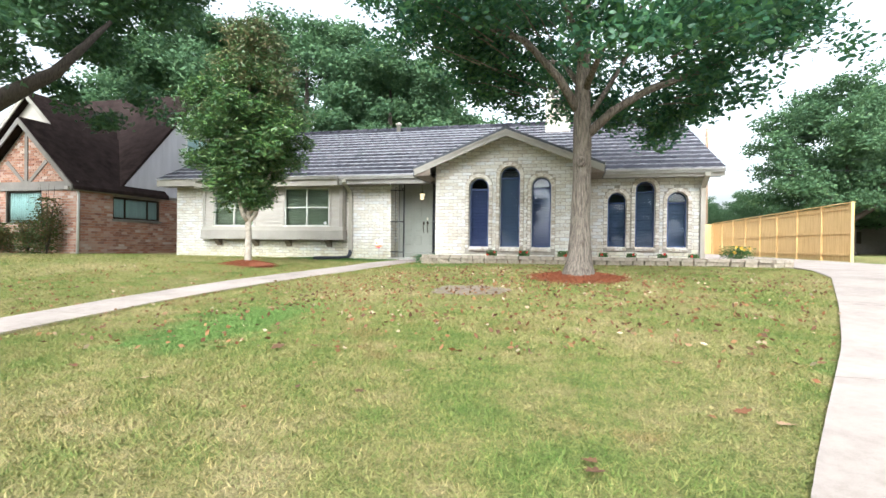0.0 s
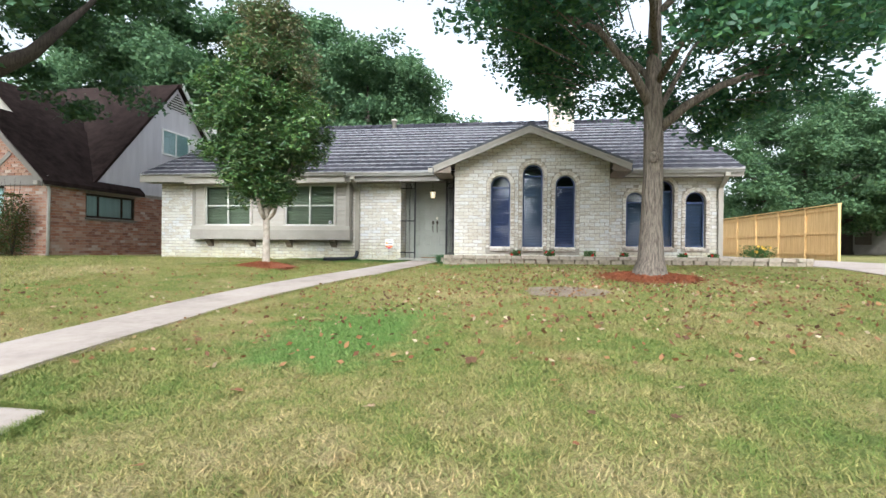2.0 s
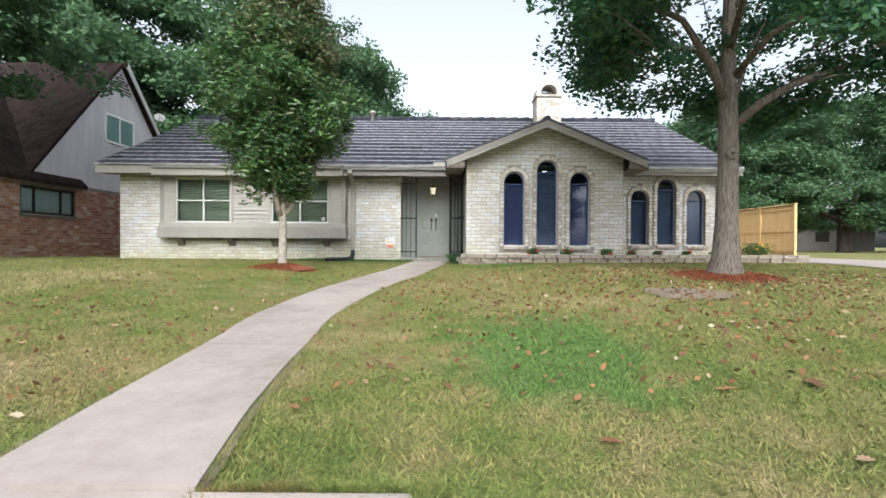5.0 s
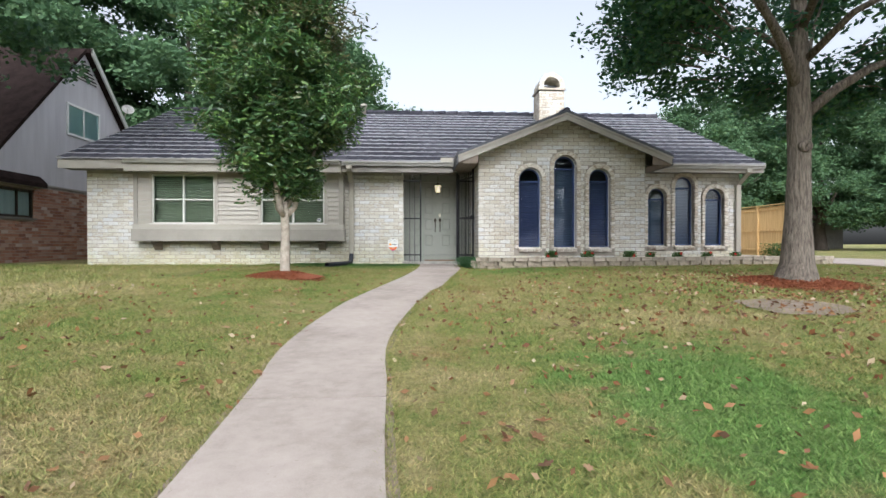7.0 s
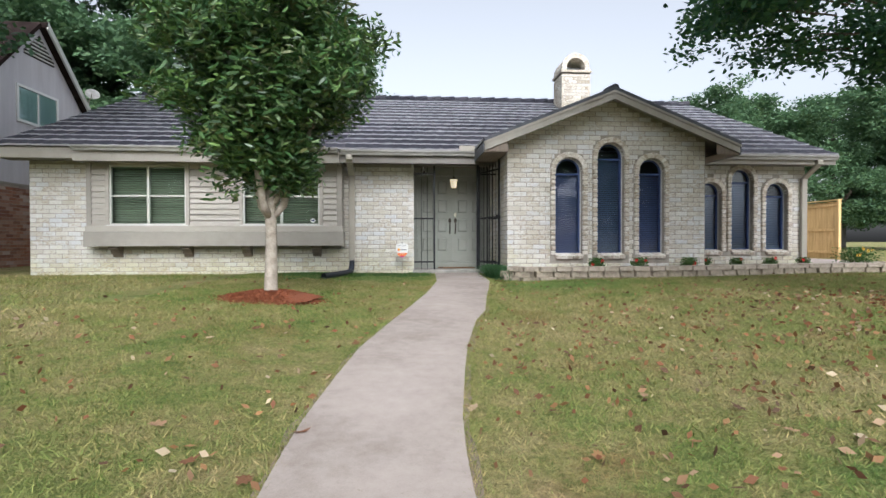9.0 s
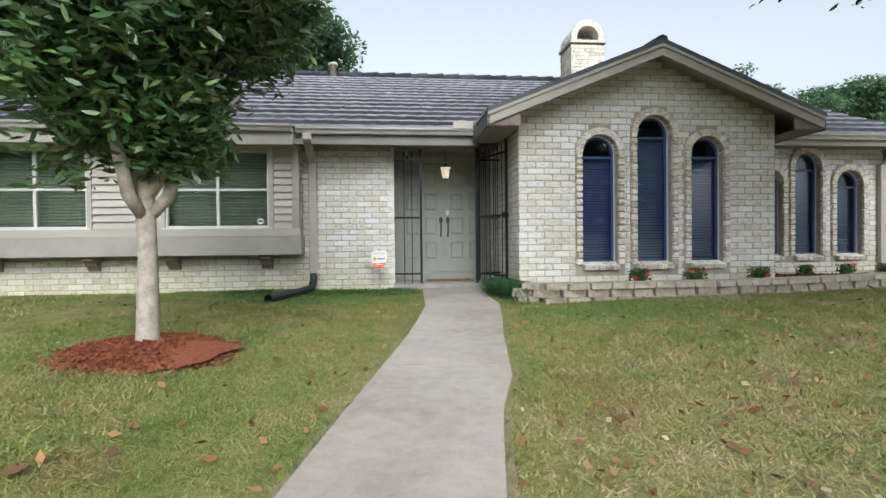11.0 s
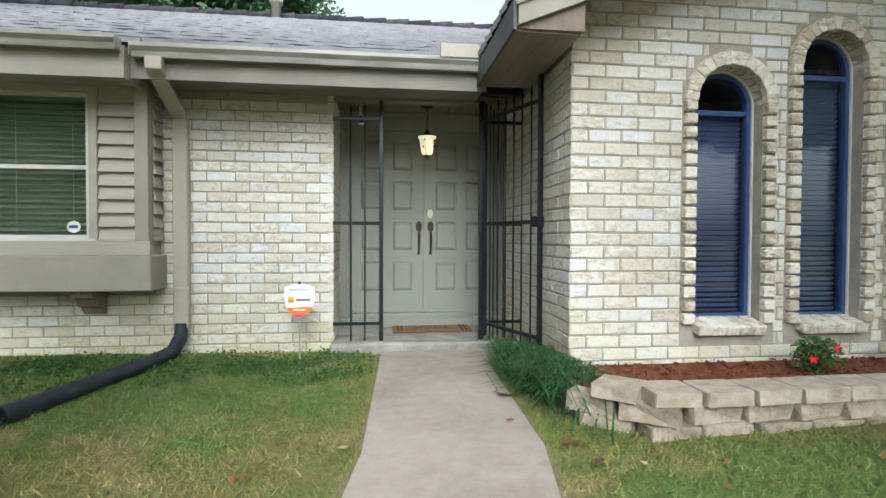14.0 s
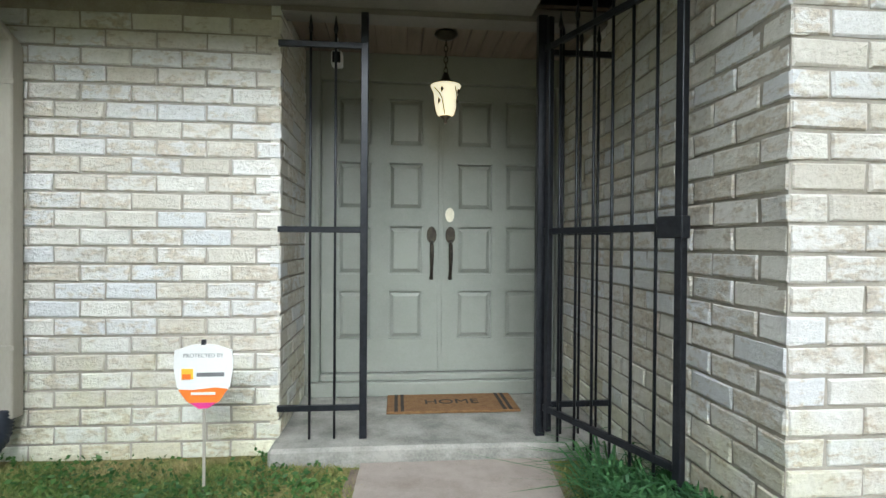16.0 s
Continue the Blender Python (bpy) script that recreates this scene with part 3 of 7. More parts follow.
EAVE_Y, EAVE_Z, RIDGE_Y, RIDGE_Z = 14.50, 2.58, 20.6, 5.36


def rake_z(x):
    """Underside of the gable roof."""
    return 3.53 - SLOPE * abs(x - PEAK_X)


G_ARCHES = [Arch(-2.83, 0.56, 0.36, 2.32), Arch(-1.96, 0.56, 0.36, 2.63), Arch(-1.10, 0.54, 0.36, 2.32)]
R_ARCHES = [Arch(0.98, 0.52, 0.40, 2.00), Arch(1.75, 0.54, 0.40, 2.32), Arch(2.60, 0.54, 0.40, 2.00)]
RING = 0.105


def arch_spans(x0, x1, arches, roofline=None):
    def spans(za, zb):
        a, b = x0, x1
        if roofline:
            lim = (roofline(PEAK_X) - zb) / SLOPE
            a, b = max(a, PEAK_X - lim), min(b, PEAK_X + lim)
            if b - a < 0.05:
                return []
        holes = []
        for h in arches:
            if zb > h.z0 - 0.09 and za < h.spring + h.r + RING:
                w = max(h.half(z, RING) for z in (max(za, h.z0), (za + zb) / 2, min(max(zb, h.z0), h.spring + h.r + RING)))
                if w > 0:
                    holes.append((h.u - w, h.u + w))
                elif zb <= h.z0 + 0.01:
                    holes.append((h.u - h.r - RING, h.u + h.r + RING))
        return less(a, b, holes)

    return spans


wall_main = solid("wall_main", boxes((LEFT_X, ENTRY_L, MAIN_Y + 0.005, MAIN_Y + 0.2, BASE, SOFFIT)), MORTAR, "whitewashed brick front wall of a ranch house", "wall", kind="structure")
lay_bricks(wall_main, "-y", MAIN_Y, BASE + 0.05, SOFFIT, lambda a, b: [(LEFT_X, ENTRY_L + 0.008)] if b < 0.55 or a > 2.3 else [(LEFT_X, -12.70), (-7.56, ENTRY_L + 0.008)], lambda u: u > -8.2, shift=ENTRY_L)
wall_left = solid("wall_left", boxes((LEFT_X, LEFT_X + 0.2, MAIN_Y + 0.2, 26.5, BASE, SOFFIT + 0.1)), MORTAR, "whitewashed brick end wall of the house", "wall", kind="structure")
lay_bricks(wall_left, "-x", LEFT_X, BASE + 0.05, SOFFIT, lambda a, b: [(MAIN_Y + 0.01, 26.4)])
wall_jamb = solid("wall_porch_left", boxes((ENTRY_L - 0.192, ENTRY_L - 0.005, MAIN_Y + 0.2, DOOR_Y + 0.2, BASE, 2.42)), MORTAR, "whitewashed brick return wall beside the front door", "wall", kind="structure")
lay_bricks(wall_jamb, "+x", ENTRY_L, 0.0, 2.4, lambda a, b: [(MAIN_Y - 0.008, DOOR_Y - 0.04)], lambda u: True, shift=0.1)
wall_side = solid("wall_gable_side", boxes((ENTRY_R + 0.005, ENTRY_R + 0.19, GABLE_Y + 0.18, DOOR_Y + 0.2, BASE, 2.44)), MORTAR, "whitewashed brick side wall of the gabled wing", "wall", kind="structure")
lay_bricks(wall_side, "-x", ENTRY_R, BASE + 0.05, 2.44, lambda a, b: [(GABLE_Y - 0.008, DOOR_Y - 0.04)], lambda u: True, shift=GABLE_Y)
wall_gable = pierced_wall("wall_gable", ENTRY_R, GABLE_R, GABLE_Y + 0.005, 0.17, BASE, rake_z, G_ARCHES, MORTAR, "whitewashed brick gable wall with three arched windows")
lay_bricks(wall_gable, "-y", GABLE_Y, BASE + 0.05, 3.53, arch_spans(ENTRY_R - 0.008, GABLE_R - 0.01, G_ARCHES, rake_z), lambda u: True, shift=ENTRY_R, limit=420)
wall_gable_right = solid("wall_gable_right", boxes((GABLE_R - 0.19, GABLE_R - 0.005, GABLE_Y + 0.18, RIGHT_Y + 0.2, BASE, 2.44)), MORTAR, "whitewashed brick return of the gabled wing", "wall", kind="structure")
lay_bricks(wall_gable_right, "+x", GABLE_R, BASE + 0.05, 2.44, lambda a, b: [(GABLE_Y + 0.01, RIGHT_Y - 0.01)])
wall_right = pierced_wall("wall_right", GABLE_R - 0.007, RIGHT_X, RIGHT_Y + 0.005, 0.17, BASE, lambda x: 2.44, R_ARCHES, MORTAR, "whitewashed brick wing wall with three arched windows")
lay_bricks(wall_right, "-y", RIGHT_Y, BASE + 0.05, 2.44, arch_spans(GABLE_R, RIGHT_X, R_ARCHES), None, shift=GABLE_R)
wall_end = solid("wall_end", boxes((RIGHT_X - 0.19, RIGHT_X - 0.005, RIGHT_Y + 0.18, 26.5, BASE, 2.5)), MORTAR, "whitewashed brick end wall", "wall", kind="structure")
lay_bricks(wall_end, "+x", RIGHT_X, BASE + 0.05, 2.44, lambda a, b: [(RIGHT_Y + 0.01, 26.4)])
solid("wall_back", boxes((LEFT_X + 0.2, RIGHT_X - 0.2, 26.3, 26.5, BASE, 2.5)), MORTAR, "plain back wall", "wall", kind="structure")
for nm, edge, s in (("wall_gable_end_left", LEFT_X, 1), ("wall_gable_end_right", RIGHT_X, -1)):
    solid(nm, prism([(MAIN_Y + 0.21, 2.52), (26.2, 2.52), (RIDGE_Y, 5.0)], edge + s * 0.02, edge + s * 0.2, "x"), SIDING, "painted gable end under the roof", "wall", kind="structure")
solid("floor_inside", boxes((LEFT_X + 0.25, RIGHT_X - 0.25, MAIN_Y + 0.9, 26.2, 0.0, 0.1)), DARK_ROOM, "indoor floor, dimness put into its dark colour", "floor", kind="structure")
solid("wall_room", boxes((LEFT_X + 0.3, RIGHT_X - 0.3, 19.6, 19.7, 0.1, 2.7)), DARK_ROOM, "inner room wall, dimness put into its dark colour", "wall", kind="structure")
solid("ceiling_room", boxes((LEFT_X + 0.25, RIGHT_X - 0.25, 16.1, 19.6, 2.72, 2.8)), DARK_ROOM, "room ceiling, dimness put into its dark colour", "ceiling", kind="structure")
solid("ceiling_gable_room", boxes((ENTRY_R + 0.2, GABLE_R - 0.2, GABLE_Y + 0.3, 16.09, 2.72, 2.8)), DARK_ROOM, "room ceiling, dimness put into its dark colour", "ceiling", kind="structure")


# ---- arched windows ----
def pane_mesh(pts):
    """A sheet of glass from its corners, in turning order seen from outside."""
    return raw_mesh("pane", pts, [tuple(range(len(pts)))])


def arch_window(a, y, glass, slats, bricks, n):
    """Round-headed window: proud header-brick jambs, voussoirs, sloped sill, painted frame, glass and blind."""
    win = thing("window_%d" % n, (a.u, y, a.z0), "tall arched window with a blue painted frame and closed blinds", "window", "arched windows", "structure")
    proud = 0.045
    shapes = []
    for i in range(3):
        bm = bmesh.new()
        box(bm, -0.046, 0.046, -proud, 0.14, -0.0405, 0.0405, 0.008)
        for v in bm.verts:
            v.co += Vector((random.uniform(-0.003, 0.003), random.uniform(-0.004, 0.004), random.uniform(-0.003, 0.003)))
        me = mesh_of(bm, "jamb_brick")
        me.materials.append(ARCH_BRICK)
        shapes.append(me)
    rows = int((a.spring - a.z0 + 0.04) / COURSE)
    step = (a.spring - a.z0 + 0.04) / rows
    for s in (-1, 1):
        for k in range(rows):
            LAID.append((win, shapes[k % 3], pose(a.u + s * (a.r + 0.05), y, a.z0 - 0.02 + (k + 0.5) * step, 0, random.uniform(-1, 1), random.uniform(-1.5, 1.5))))
    count = 15
    wedges = []
    for i in range(2):
        bm = bmesh.new()
        for v in bmesh.ops.create_cube(bm, size=1)["verts"]:
            wide = 0.062 if v.co.z < 0 else 0.086
            v.co = Vector((v.co.x * wide + random.uniform(-0.003, 0.003), 0.047 + v.co.y * 0.19 + random.uniform(-0.006, 0.006), v.co.z * 0.105 + random.uniform(-0.004, 0.004)))
        bmesh.ops.bevel(bm, geom=list(bm.edges), offset=0.007, segments=1, affect="EDGES")
        me = mesh_of(bm, "arch_brick")
        me.materials.append(ARCH_BRICK)
        wedges.append(me)
    for k in range(count):
        ang = math.pi * (k + 0.5) / count
        p = (a.u + (a.r + 0.052) * math.cos(ang), y, a.spring + (a.r + 0.052) * math.sin(ang))
        LAID.append((win, wedges[k % 2], pose(*p, 0, 90 - math.degrees(ang), 0)))
    sills = 5
    bm = box(bmesh.new(), -0.05, 0.05, -0.09, 0.15, -0.045, 0.03, 0.008)
    me = mesh_of(bm, "sill_brick")
    me.materials.append(ARCH_BRICK)
    for k in range(sills):
        LAID.append((win, me, pose(a.u - a.r + (k + 0.5) * a.w / sills, y, a.z0 - 0.03, 14, 0, random.uniform(-2, 2)) @ Matrix.Diagonal((a.w / sills / 0.103, 1, 1, 1))))
    # Frame: a round-headed ring and a cross bar.
    fy = y + 0.125

    def ring(r_out, r_in, zb, d0, d1, paint, label):
        bm = bmesh.new()
        angs = np.linspace(0, math.pi, 21)
        out = [(a.u + r_out, zb)] + [(a.u + r_out * math.cos(t), a.spring + r_out * math.sin(t)) for t in angs] + [(a.u - r_out, zb)]
        inn = [(a.u + r_in, zb + r_out - r_in)] + [(a.u + r_in * math.cos(t), a.spring + r_in * math.sin(t)) for t in angs] + [(a.u - r_in, zb + r_out - r_in)]
        rings = [[bm.verts.new((p[0], d, p[1])) for p in line] for line, d in ((out, d0), (inn, d0), (inn, d1), (out, d1))]
        n2 = len(out)
        for a0, a1 in ((0, 1), (1, 2), (2, 3), (3, 0)):
            for k in range(n2):
                bm.faces.new((rings[a0][k], rings[a0][(k + 1) % n2], rings[a1][(k + 1) % n2], rings[a1][k]))
        return part("window_frame", bm, paint, win, label)

    ring(a.r - 0.002, a.r - 0.018, a.z0, fy - 0.03, fy + 0.05, PALE_FRAME, "thin pale outer frame")
    fr = ring(a.r - 0.018, a.r - 0.05, a.z0 + 0.016, fy - 0.015, fy + 0.045, BLUE, "blue inner frame")
    part("crossbar", boxes((a.u - a.r + 0.05, a.u + a.r - 0.05, fy - 0.012, fy + 0.04, a.spring - 0.07, a.spring - 0.03), bev=0.004), BLUE, win, "blue crossbar")
    pts = [(a.u + (a.r - 0.04) * math.cos(t), a.spring + (a.r - 0.04) * math.sin(t)) for t in np.linspace(0, math.pi, 21)]
    g = part("pane", pane_mesh([(p, fy + 0.015, q) for p, q in [(a.u - a.r + 0.04, a.z0 + 0.05), (a.u + a.r - 0.04, a.z0 + 0.05)] + pts]), glass, win, "tinted reflecting glass")
    g.visible_shadow = False
    blind = thing("window_blind", (a.u, fy + 0.1, a.z0), "closed horizontal blind hanging behind an arched window", "blind", "arched window blinds")
    top = a.spring - 0.03
    k = int((top - a.z0 - 0.05) / 0.042)
    slat = mesh_of(box(bmesh.new(), -a.r + 0.03, a.r - 0.03, -0.022, 0.022, -0.0015, 0.0015), "slat")
    slat.materials.append(slats)
    for i in range(k):
        LAID.append((blind, slat, pose(a.u, fy + 0.09, a.z0 + 0.06 + i * 0.042, -38 + random.uniform(-3, 3))))
    part("head_rail", boxes((a.u - a.r + 0.03, a.u + a.r - 0.03, fy + 0.06, fy + 0.11, top - 0.04, top)), slats, blind)


for i, a in enumerate(G_ARCHES):
    arch_window(a, GABLE_Y, BLUE_GLASS, BLIND_DARK if i == 0 else BLIND_TEAL if i == 1 else BLIND_DARK, ARCH_BRICK, i + 1)
for i, a in enumerate(R_ARCHES):
    arch_window(a, RIGHT_Y, BLUE_GLASS, BLIND_TEAL, ARCH_BRICK, i + 4)
for x, y in ((-2.4, 15.4), (-1.5, 16.4), (-3.2, 16.4)):
    bm = bmesh.new()
    lathe(bm, x, y, [(0.075, 2.712), (0.07, 2.719)])
    solid("recessed_light", bm, DOWNLIGHT, "lit recessed ceiling light indoors", "lamp", "recessed lights")


# ---- roof ----
def dress(me):
    """Shake tops in one material, the front edges with painted sky glint in another."""
    me.materials.append(ROOF)
    me.materials.append(SKYLIT_EDGE)
    for i, p in enumerate(me.polygons):
        p.material_index = i % 2


def shake_roof(roof, p0, along, up, n_along, rows, clip=None):
    """Courses of shake panels, each lifted at its lower edge. p0: lower corner; along and up: full vectors on the slope."""
    along, up = Vector(along), Vector(up)
    nrm = along.cross(up).normalized()
    if nrm.z < 0:
        nrm = -nrm
    a, u = along / n_along, up / rows
    verts, faces = [], []
    for r in range(rows):
        for k in range(n_along):
            off = 0.5 if r % 2 else 0.0
            f0, f1 = max(0, k - off), min(n_along, k + 1 - off if k < n_along - 1 else n_along)
            if f1 <= f0:
                continue
            base = Vector(p0) + u * r
            lo0, lo1 = base + a * f0, base + a * f1
            mid = (lo0 + lo1) / 2 + u * 0.5
            if clip and not clip(mid):
                continue
            cut = 8
            i0 = len(verts)
            for lift, end in ((0.036, 0.0), (0.006, 1.05), (0.0, 0.0)):
                for c in range(cut + 1):
                    p = lo0 + (lo1 - lo0) * (c / cut)
                    wave = 0.006 * math.sin(c * 2.4 + k * 3 + r) + 0.004 * random.uniform(-1, 1)
                    drop = -0.012 * ((c * 7 + k * 3 + r * 5) % 3) if lift > 0.01 or end == 0.0 else 0
                    verts.append(p + u * end + u.normalized() * (drop if end == 0.0 else 0) + nrm * (lift + (wave if lift else 0)))
            w = cut + 1
            for c in range(cut):
                faces.append((i0 + c, i0 + c + 1, i0 + w + c + 1, i0 + w + c))
                faces.append((i0 + 2 * w + c, i0 + 2 * w + c + 1, i0 + c + 1, i0 + c))
            if clip is None and along.length > 10:
                me = raw_mesh("shake_panel", [tuple(v) for v in verts], faces)
                dress(me)
                part("shake_panel", me, ROOF, roof)
                verts, faces = [], []
    if verts:
        me = raw_mesh("shake_panels", [tuple(v) for v in verts], faces)
        dress(me)
        part("shake_panels", me, ROOF, roof, "", "stuff")


RISE = (RIDGE_Z - EAVE_Z) / (RIDGE_Y - EAVE_Y)
ROOF_L, ROOF_R = -14.46, 3.68
main_roof = thing("roof_main", (-5, 20, 2.5), "long gabled roof of grey stone-coated shakes in bold rows", "roof", kind="structure")
part("deck", prism([(EAVE_Y + 0.02, EAVE_Z - 0.03), (RIDGE_Y, RIDGE_Z - 0.03), (2 * RIDGE_Y - EAVE_Y, EAVE_Z - 0.03), (2 * RIDGE_Y - EAVE_Y, EAVE_Z - 0.12), (RIDGE_Y, RIDGE_Z - 0.12), (EAVE_Y + 0.02, EAVE_Z - 0.12)], ROOF_L + 0.03, ROOF_R - 0.03, "x"), DARK_AND_SHADED_TAUPE, main_roof)
shake_roof(main_roof, (ROOF_L, EAVE_Y - 0.04, EAVE_Z), (ROOF_R - ROOF_L, 0, 0), (0, RIDGE_Y - EAVE_Y + 0.04, RIDGE_Z - EAVE_Z), 18, 15)
shake_roof(main_roof, (ROOF_L, 2 * RIDGE_Y - EAVE_Y, EAVE_Z), (ROOF_R - ROOF_L, 0, 0), (0, -(RIDGE_Y - EAVE_Y), RIDGE_Z - EAVE_Z), 5, 6, lambda p: True)
bm = bmesh.new()
for k in range(40):
    x = ROOF_L + k * (ROOF_R - ROOF_L) / 40
    tube(bm, [(x, RIDGE_Y, RIDGE_Z + 0.01), (x + 0.47, RIDGE_Y, RIDGE_Z + 0.04)], [0.09, 0.1], 8)
part("ridge_caps", bm, ROOF, main_roof, "rounded ridge caps", "stuff")

gable_roof = thing("roof_gable", (PEAK_X, 14.5, 2.5), "front gable roof of grey shakes above the arched windows", "roof", kind="structure")
RAKE_Y, TOP_Z = 13.26, 3.60
HALF = 2.58
BACK_Y = EAVE_Y + (TOP_Z - EAVE_Z) / RISE + 0.4


def valley(p):
    return p.z > EAVE_Z + (p.y - EAVE_Y) * RISE - 0.05


for s in (-1, 1):
    shake_roof(gable_roof, (PEAK_X + s * HALF, RAKE_Y, TOP_Z - SLOPE * HALF), (0, BACK_Y - RAKE_Y, 0), (-s * HALF, 0, SLOPE * HALF), 8, 7, valley)
    part("deck", prism([(PEAK_X, TOP_Z - 0.02), (PEAK_X + s * HALF, TOP_Z - SLOPE * HALF - 0.02), (PEAK_X + s * HALF, TOP_Z - SLOPE * HALF - 0.06), (PEAK_X, TOP_Z - 0.06)], RAKE_Y + 0.01, 14.6), TAUPE, gable_roof, "painted soffit boards")
    part("rake_board", prism([(PEAK_X, TOP_Z - 0.025), (PEAK_X + s * (HALF - 0.02), TOP_Z - SLOPE * HALF - 0.02), (PEAK_X + s * (HALF - 0.02), TOP_Z - SLOPE * HALF - 0.20), (PEAK_X, TOP_Z - 0.205)], RAKE_Y - 0.03, RAKE_Y + 0.005), TAUPE, gable_roof, "wide taupe rake board")
    part("rake_trim", prism([(PEAK_X, TOP_Z + 0.035), (PEAK_X + s * HALF, TOP_Z - SLOPE * HALF + 0.035), (PEAK_X + s * HALF, TOP_Z - SLOPE * HALF - 0.03), (PEAK_X, TOP_Z - 0.03)], RAKE_Y - 0.05, RAKE_Y - 0.032), DARK_TRIM, gable_roof, "dark roof edge")
    part("rake_moulding", prism([(PEAK_X, TOP_Z - 0.032), (PEAK_X + s * HALF, TOP_Z - SLOPE * HALF - 0.032), (PEAK_X + s * HALF, TOP_Z - SLOPE * HALF - 0.08), (PEAK_X, TOP_Z - 0.08)], RAKE_Y - 0.048, RAKE_Y - 0.032), TAUPE, gable_roof)
bm = bmesh.new()
for k in range(9):
    y = RAKE_Y - 0.03 + k * 0.4
    tube(bm, [(PEAK_X, y, TOP_Z + 0.005), (PEAK_X, y + 0.43, TOP_Z + 0.03)], [0.09, 0.1], 8)
part("ridge_caps", bm, ROOF, gable_roof, "rounded ridge caps", "stuff")
for s in (-1, 1):
    e = PEAK_X + s * HALF
    # Dark brown stands in for the shade under the gable eave.
    solid("eave_return", prism([(e, 2.36), (e, 2.50), (e + 0.48, 2.69), (e + 0.48, 2.36)] if s < 0 else [(e, 2.36), (e - 0.48, 2.36), (e - 0.48, 2.69), (e, 2.50)], RAKE_Y + 0.008, RAKE_Y + 0.03), WOOD_AND_EAVE_SHADE, "boxed eave end of the gable, darkened for shade", "trim", kind="structure")
    solid("soffit_gable", boxes((min(e, e - s * 0.46), max(e, e - s * 0.46), RAKE_Y + 0.03, EAVE_Y - 0.0, 2.345, 2.359)), WOOD_AND_EAVE_SHADE, "gable eave soffit, its shade in the brown colour", "trim", kind="structure")
    solid("fascia_gable", boxes((e - 0.012, e + 0.012, RAKE_Y - 0.02, EAVE_Y + 0.0, 2.34, 2.53)), DARK_TRIM, "dark fascia along the gable eave", "trim", kind="structure")

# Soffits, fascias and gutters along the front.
# Soffits and entry fascia carry the eave shade in a darker taupe.
solid("soffit_front", boxes((ROOF_L, -4.55, EAVE_Y + 0.03, MAIN_Y + 0.01, SOFFIT, SOFFIT + 0.02)), DARK_AND_SHADED_TAUPE, "soffit under the front eave, its shade in the paint colour", "trim", kind="structure")
solid("soffit_right", boxes((0.53, ROOF_R, EAVE_Y + 0.03, RIGHT_Y, SOFFIT + 0.03, SOFFIT + 0.05)), DARK_AND_SHADED_TAUPE, "soffit under the wing eave, its shade in the paint colour", "trim", kind="structure")
solid("fascia_left", boxes((ROOF_L, -12.83, EAVE_Y, EAVE_Y + 0.028, SOFFIT - 0.02, EAVE_Z - 0.02)), TAUPE, "taupe eave fascia board", "trim", kind="structure")
solid("fascia_entry", boxes((-7.52, -4.55, EAVE_Y + 0.006, EAVE_Y + 0.028, SOFFIT - 0.06, EAVE_Z - 0.02)), DARK_AND_SHADED_TAUPE, "taupe eave fascia board behind the gutter, darkened for shade", "trim", kind="structure")
solid("fascia_right", boxes((0.53, ROOF_R, EAVE_Y, EAVE_Y + 0.028, SOFFIT, EAVE_Z - 0.02)), TAUPE, "taupe eave fascia board", "trim", kind="structure")
solid("fascia_bay", boxes((-12.83, -7.52, EAVE_Y - 0.10, EAVE_Y - 0.06, 2.27, 2.53), (-7.56, -7.52, EAVE_Y - 0.06, BAY_Y - 0.06, 2.27, 2.53), (-12.83, -12.79, EAVE_Y - 0.06, BAY_Y - 0.06, 2.27, 2.53), (-12.79, -7.56, EAVE_Y - 0.06, BAY_Y + 0.2, 2.30, 2.32)), TAUPE, "deep boxed taupe fascia above the window bay", "trim", kind="structure")


def gutter(x0, x1, y, z, name, label):
    """A folded metal gutter: an open trough with a rolled lip."""
    prof = [(0, 0), (0, -0.1), (-0.07, -0.105), (-0.085, -0.06), (-0.115, -0.03), (-0.115, 0.0), (-0.105, 0.004), (-0.104, -0.024), (-0.076, -0.054), (-0.064, -0.097), (-0.006, -0.094), (-0.006, 0)]
    g = thing(name, ((x0 + x1) / 2, y, z), label, "gutter")
    bm = bmesh.new()
    a = [bm.verts.new((x0, y + p, z + q)) for p, q in prof]
    b = [bm.verts.new((x1, y + p, z + q)) for p, q in prof]
    for i in range(len(prof)):
        k = (i + 1) % len(prof)
        bm.faces.new((a[i], a[k], b[k], b[i]))
    part("trough", bm, GUTTER, g)
    part("end_cap", boxes((x0 - 0.004, x0, y - 0.11, y, z - 0.1, z)), GUTTER, g)
    part("end_cap", boxes((x1, x1 + 0.004, y - 0.11, y, z - 0.1, z)), GUTTER, g)
    return g


entry_gutter = gutter(-7.48, -4.64, EAVE_Y + 0.004, EAVE_Z - 0.02, "gutter", "streaked grey metal gutter above the entry")
part("splash_guard", boxes((-4.98, -4.645, EAVE_Y - 0.125, EAVE_Y - 0.113, EAVE_Z - 0.03, EAVE_Z + 0.085), (-4.657, -4.645, EAVE_Y - 0.112, EAVE_Y + 0.0, EAVE_Z - 0.018, EAVE_Z + 0.085), bev=0.002), SPOUT, entry_gutter, "pale metal splash guard at the gutter end")
gutter(0.56, ROOF_R - 0.02, EAVE_Y - 0.002, EAVE_Z - 0.02, "gutter", "grey metal gutter along the wing eave")
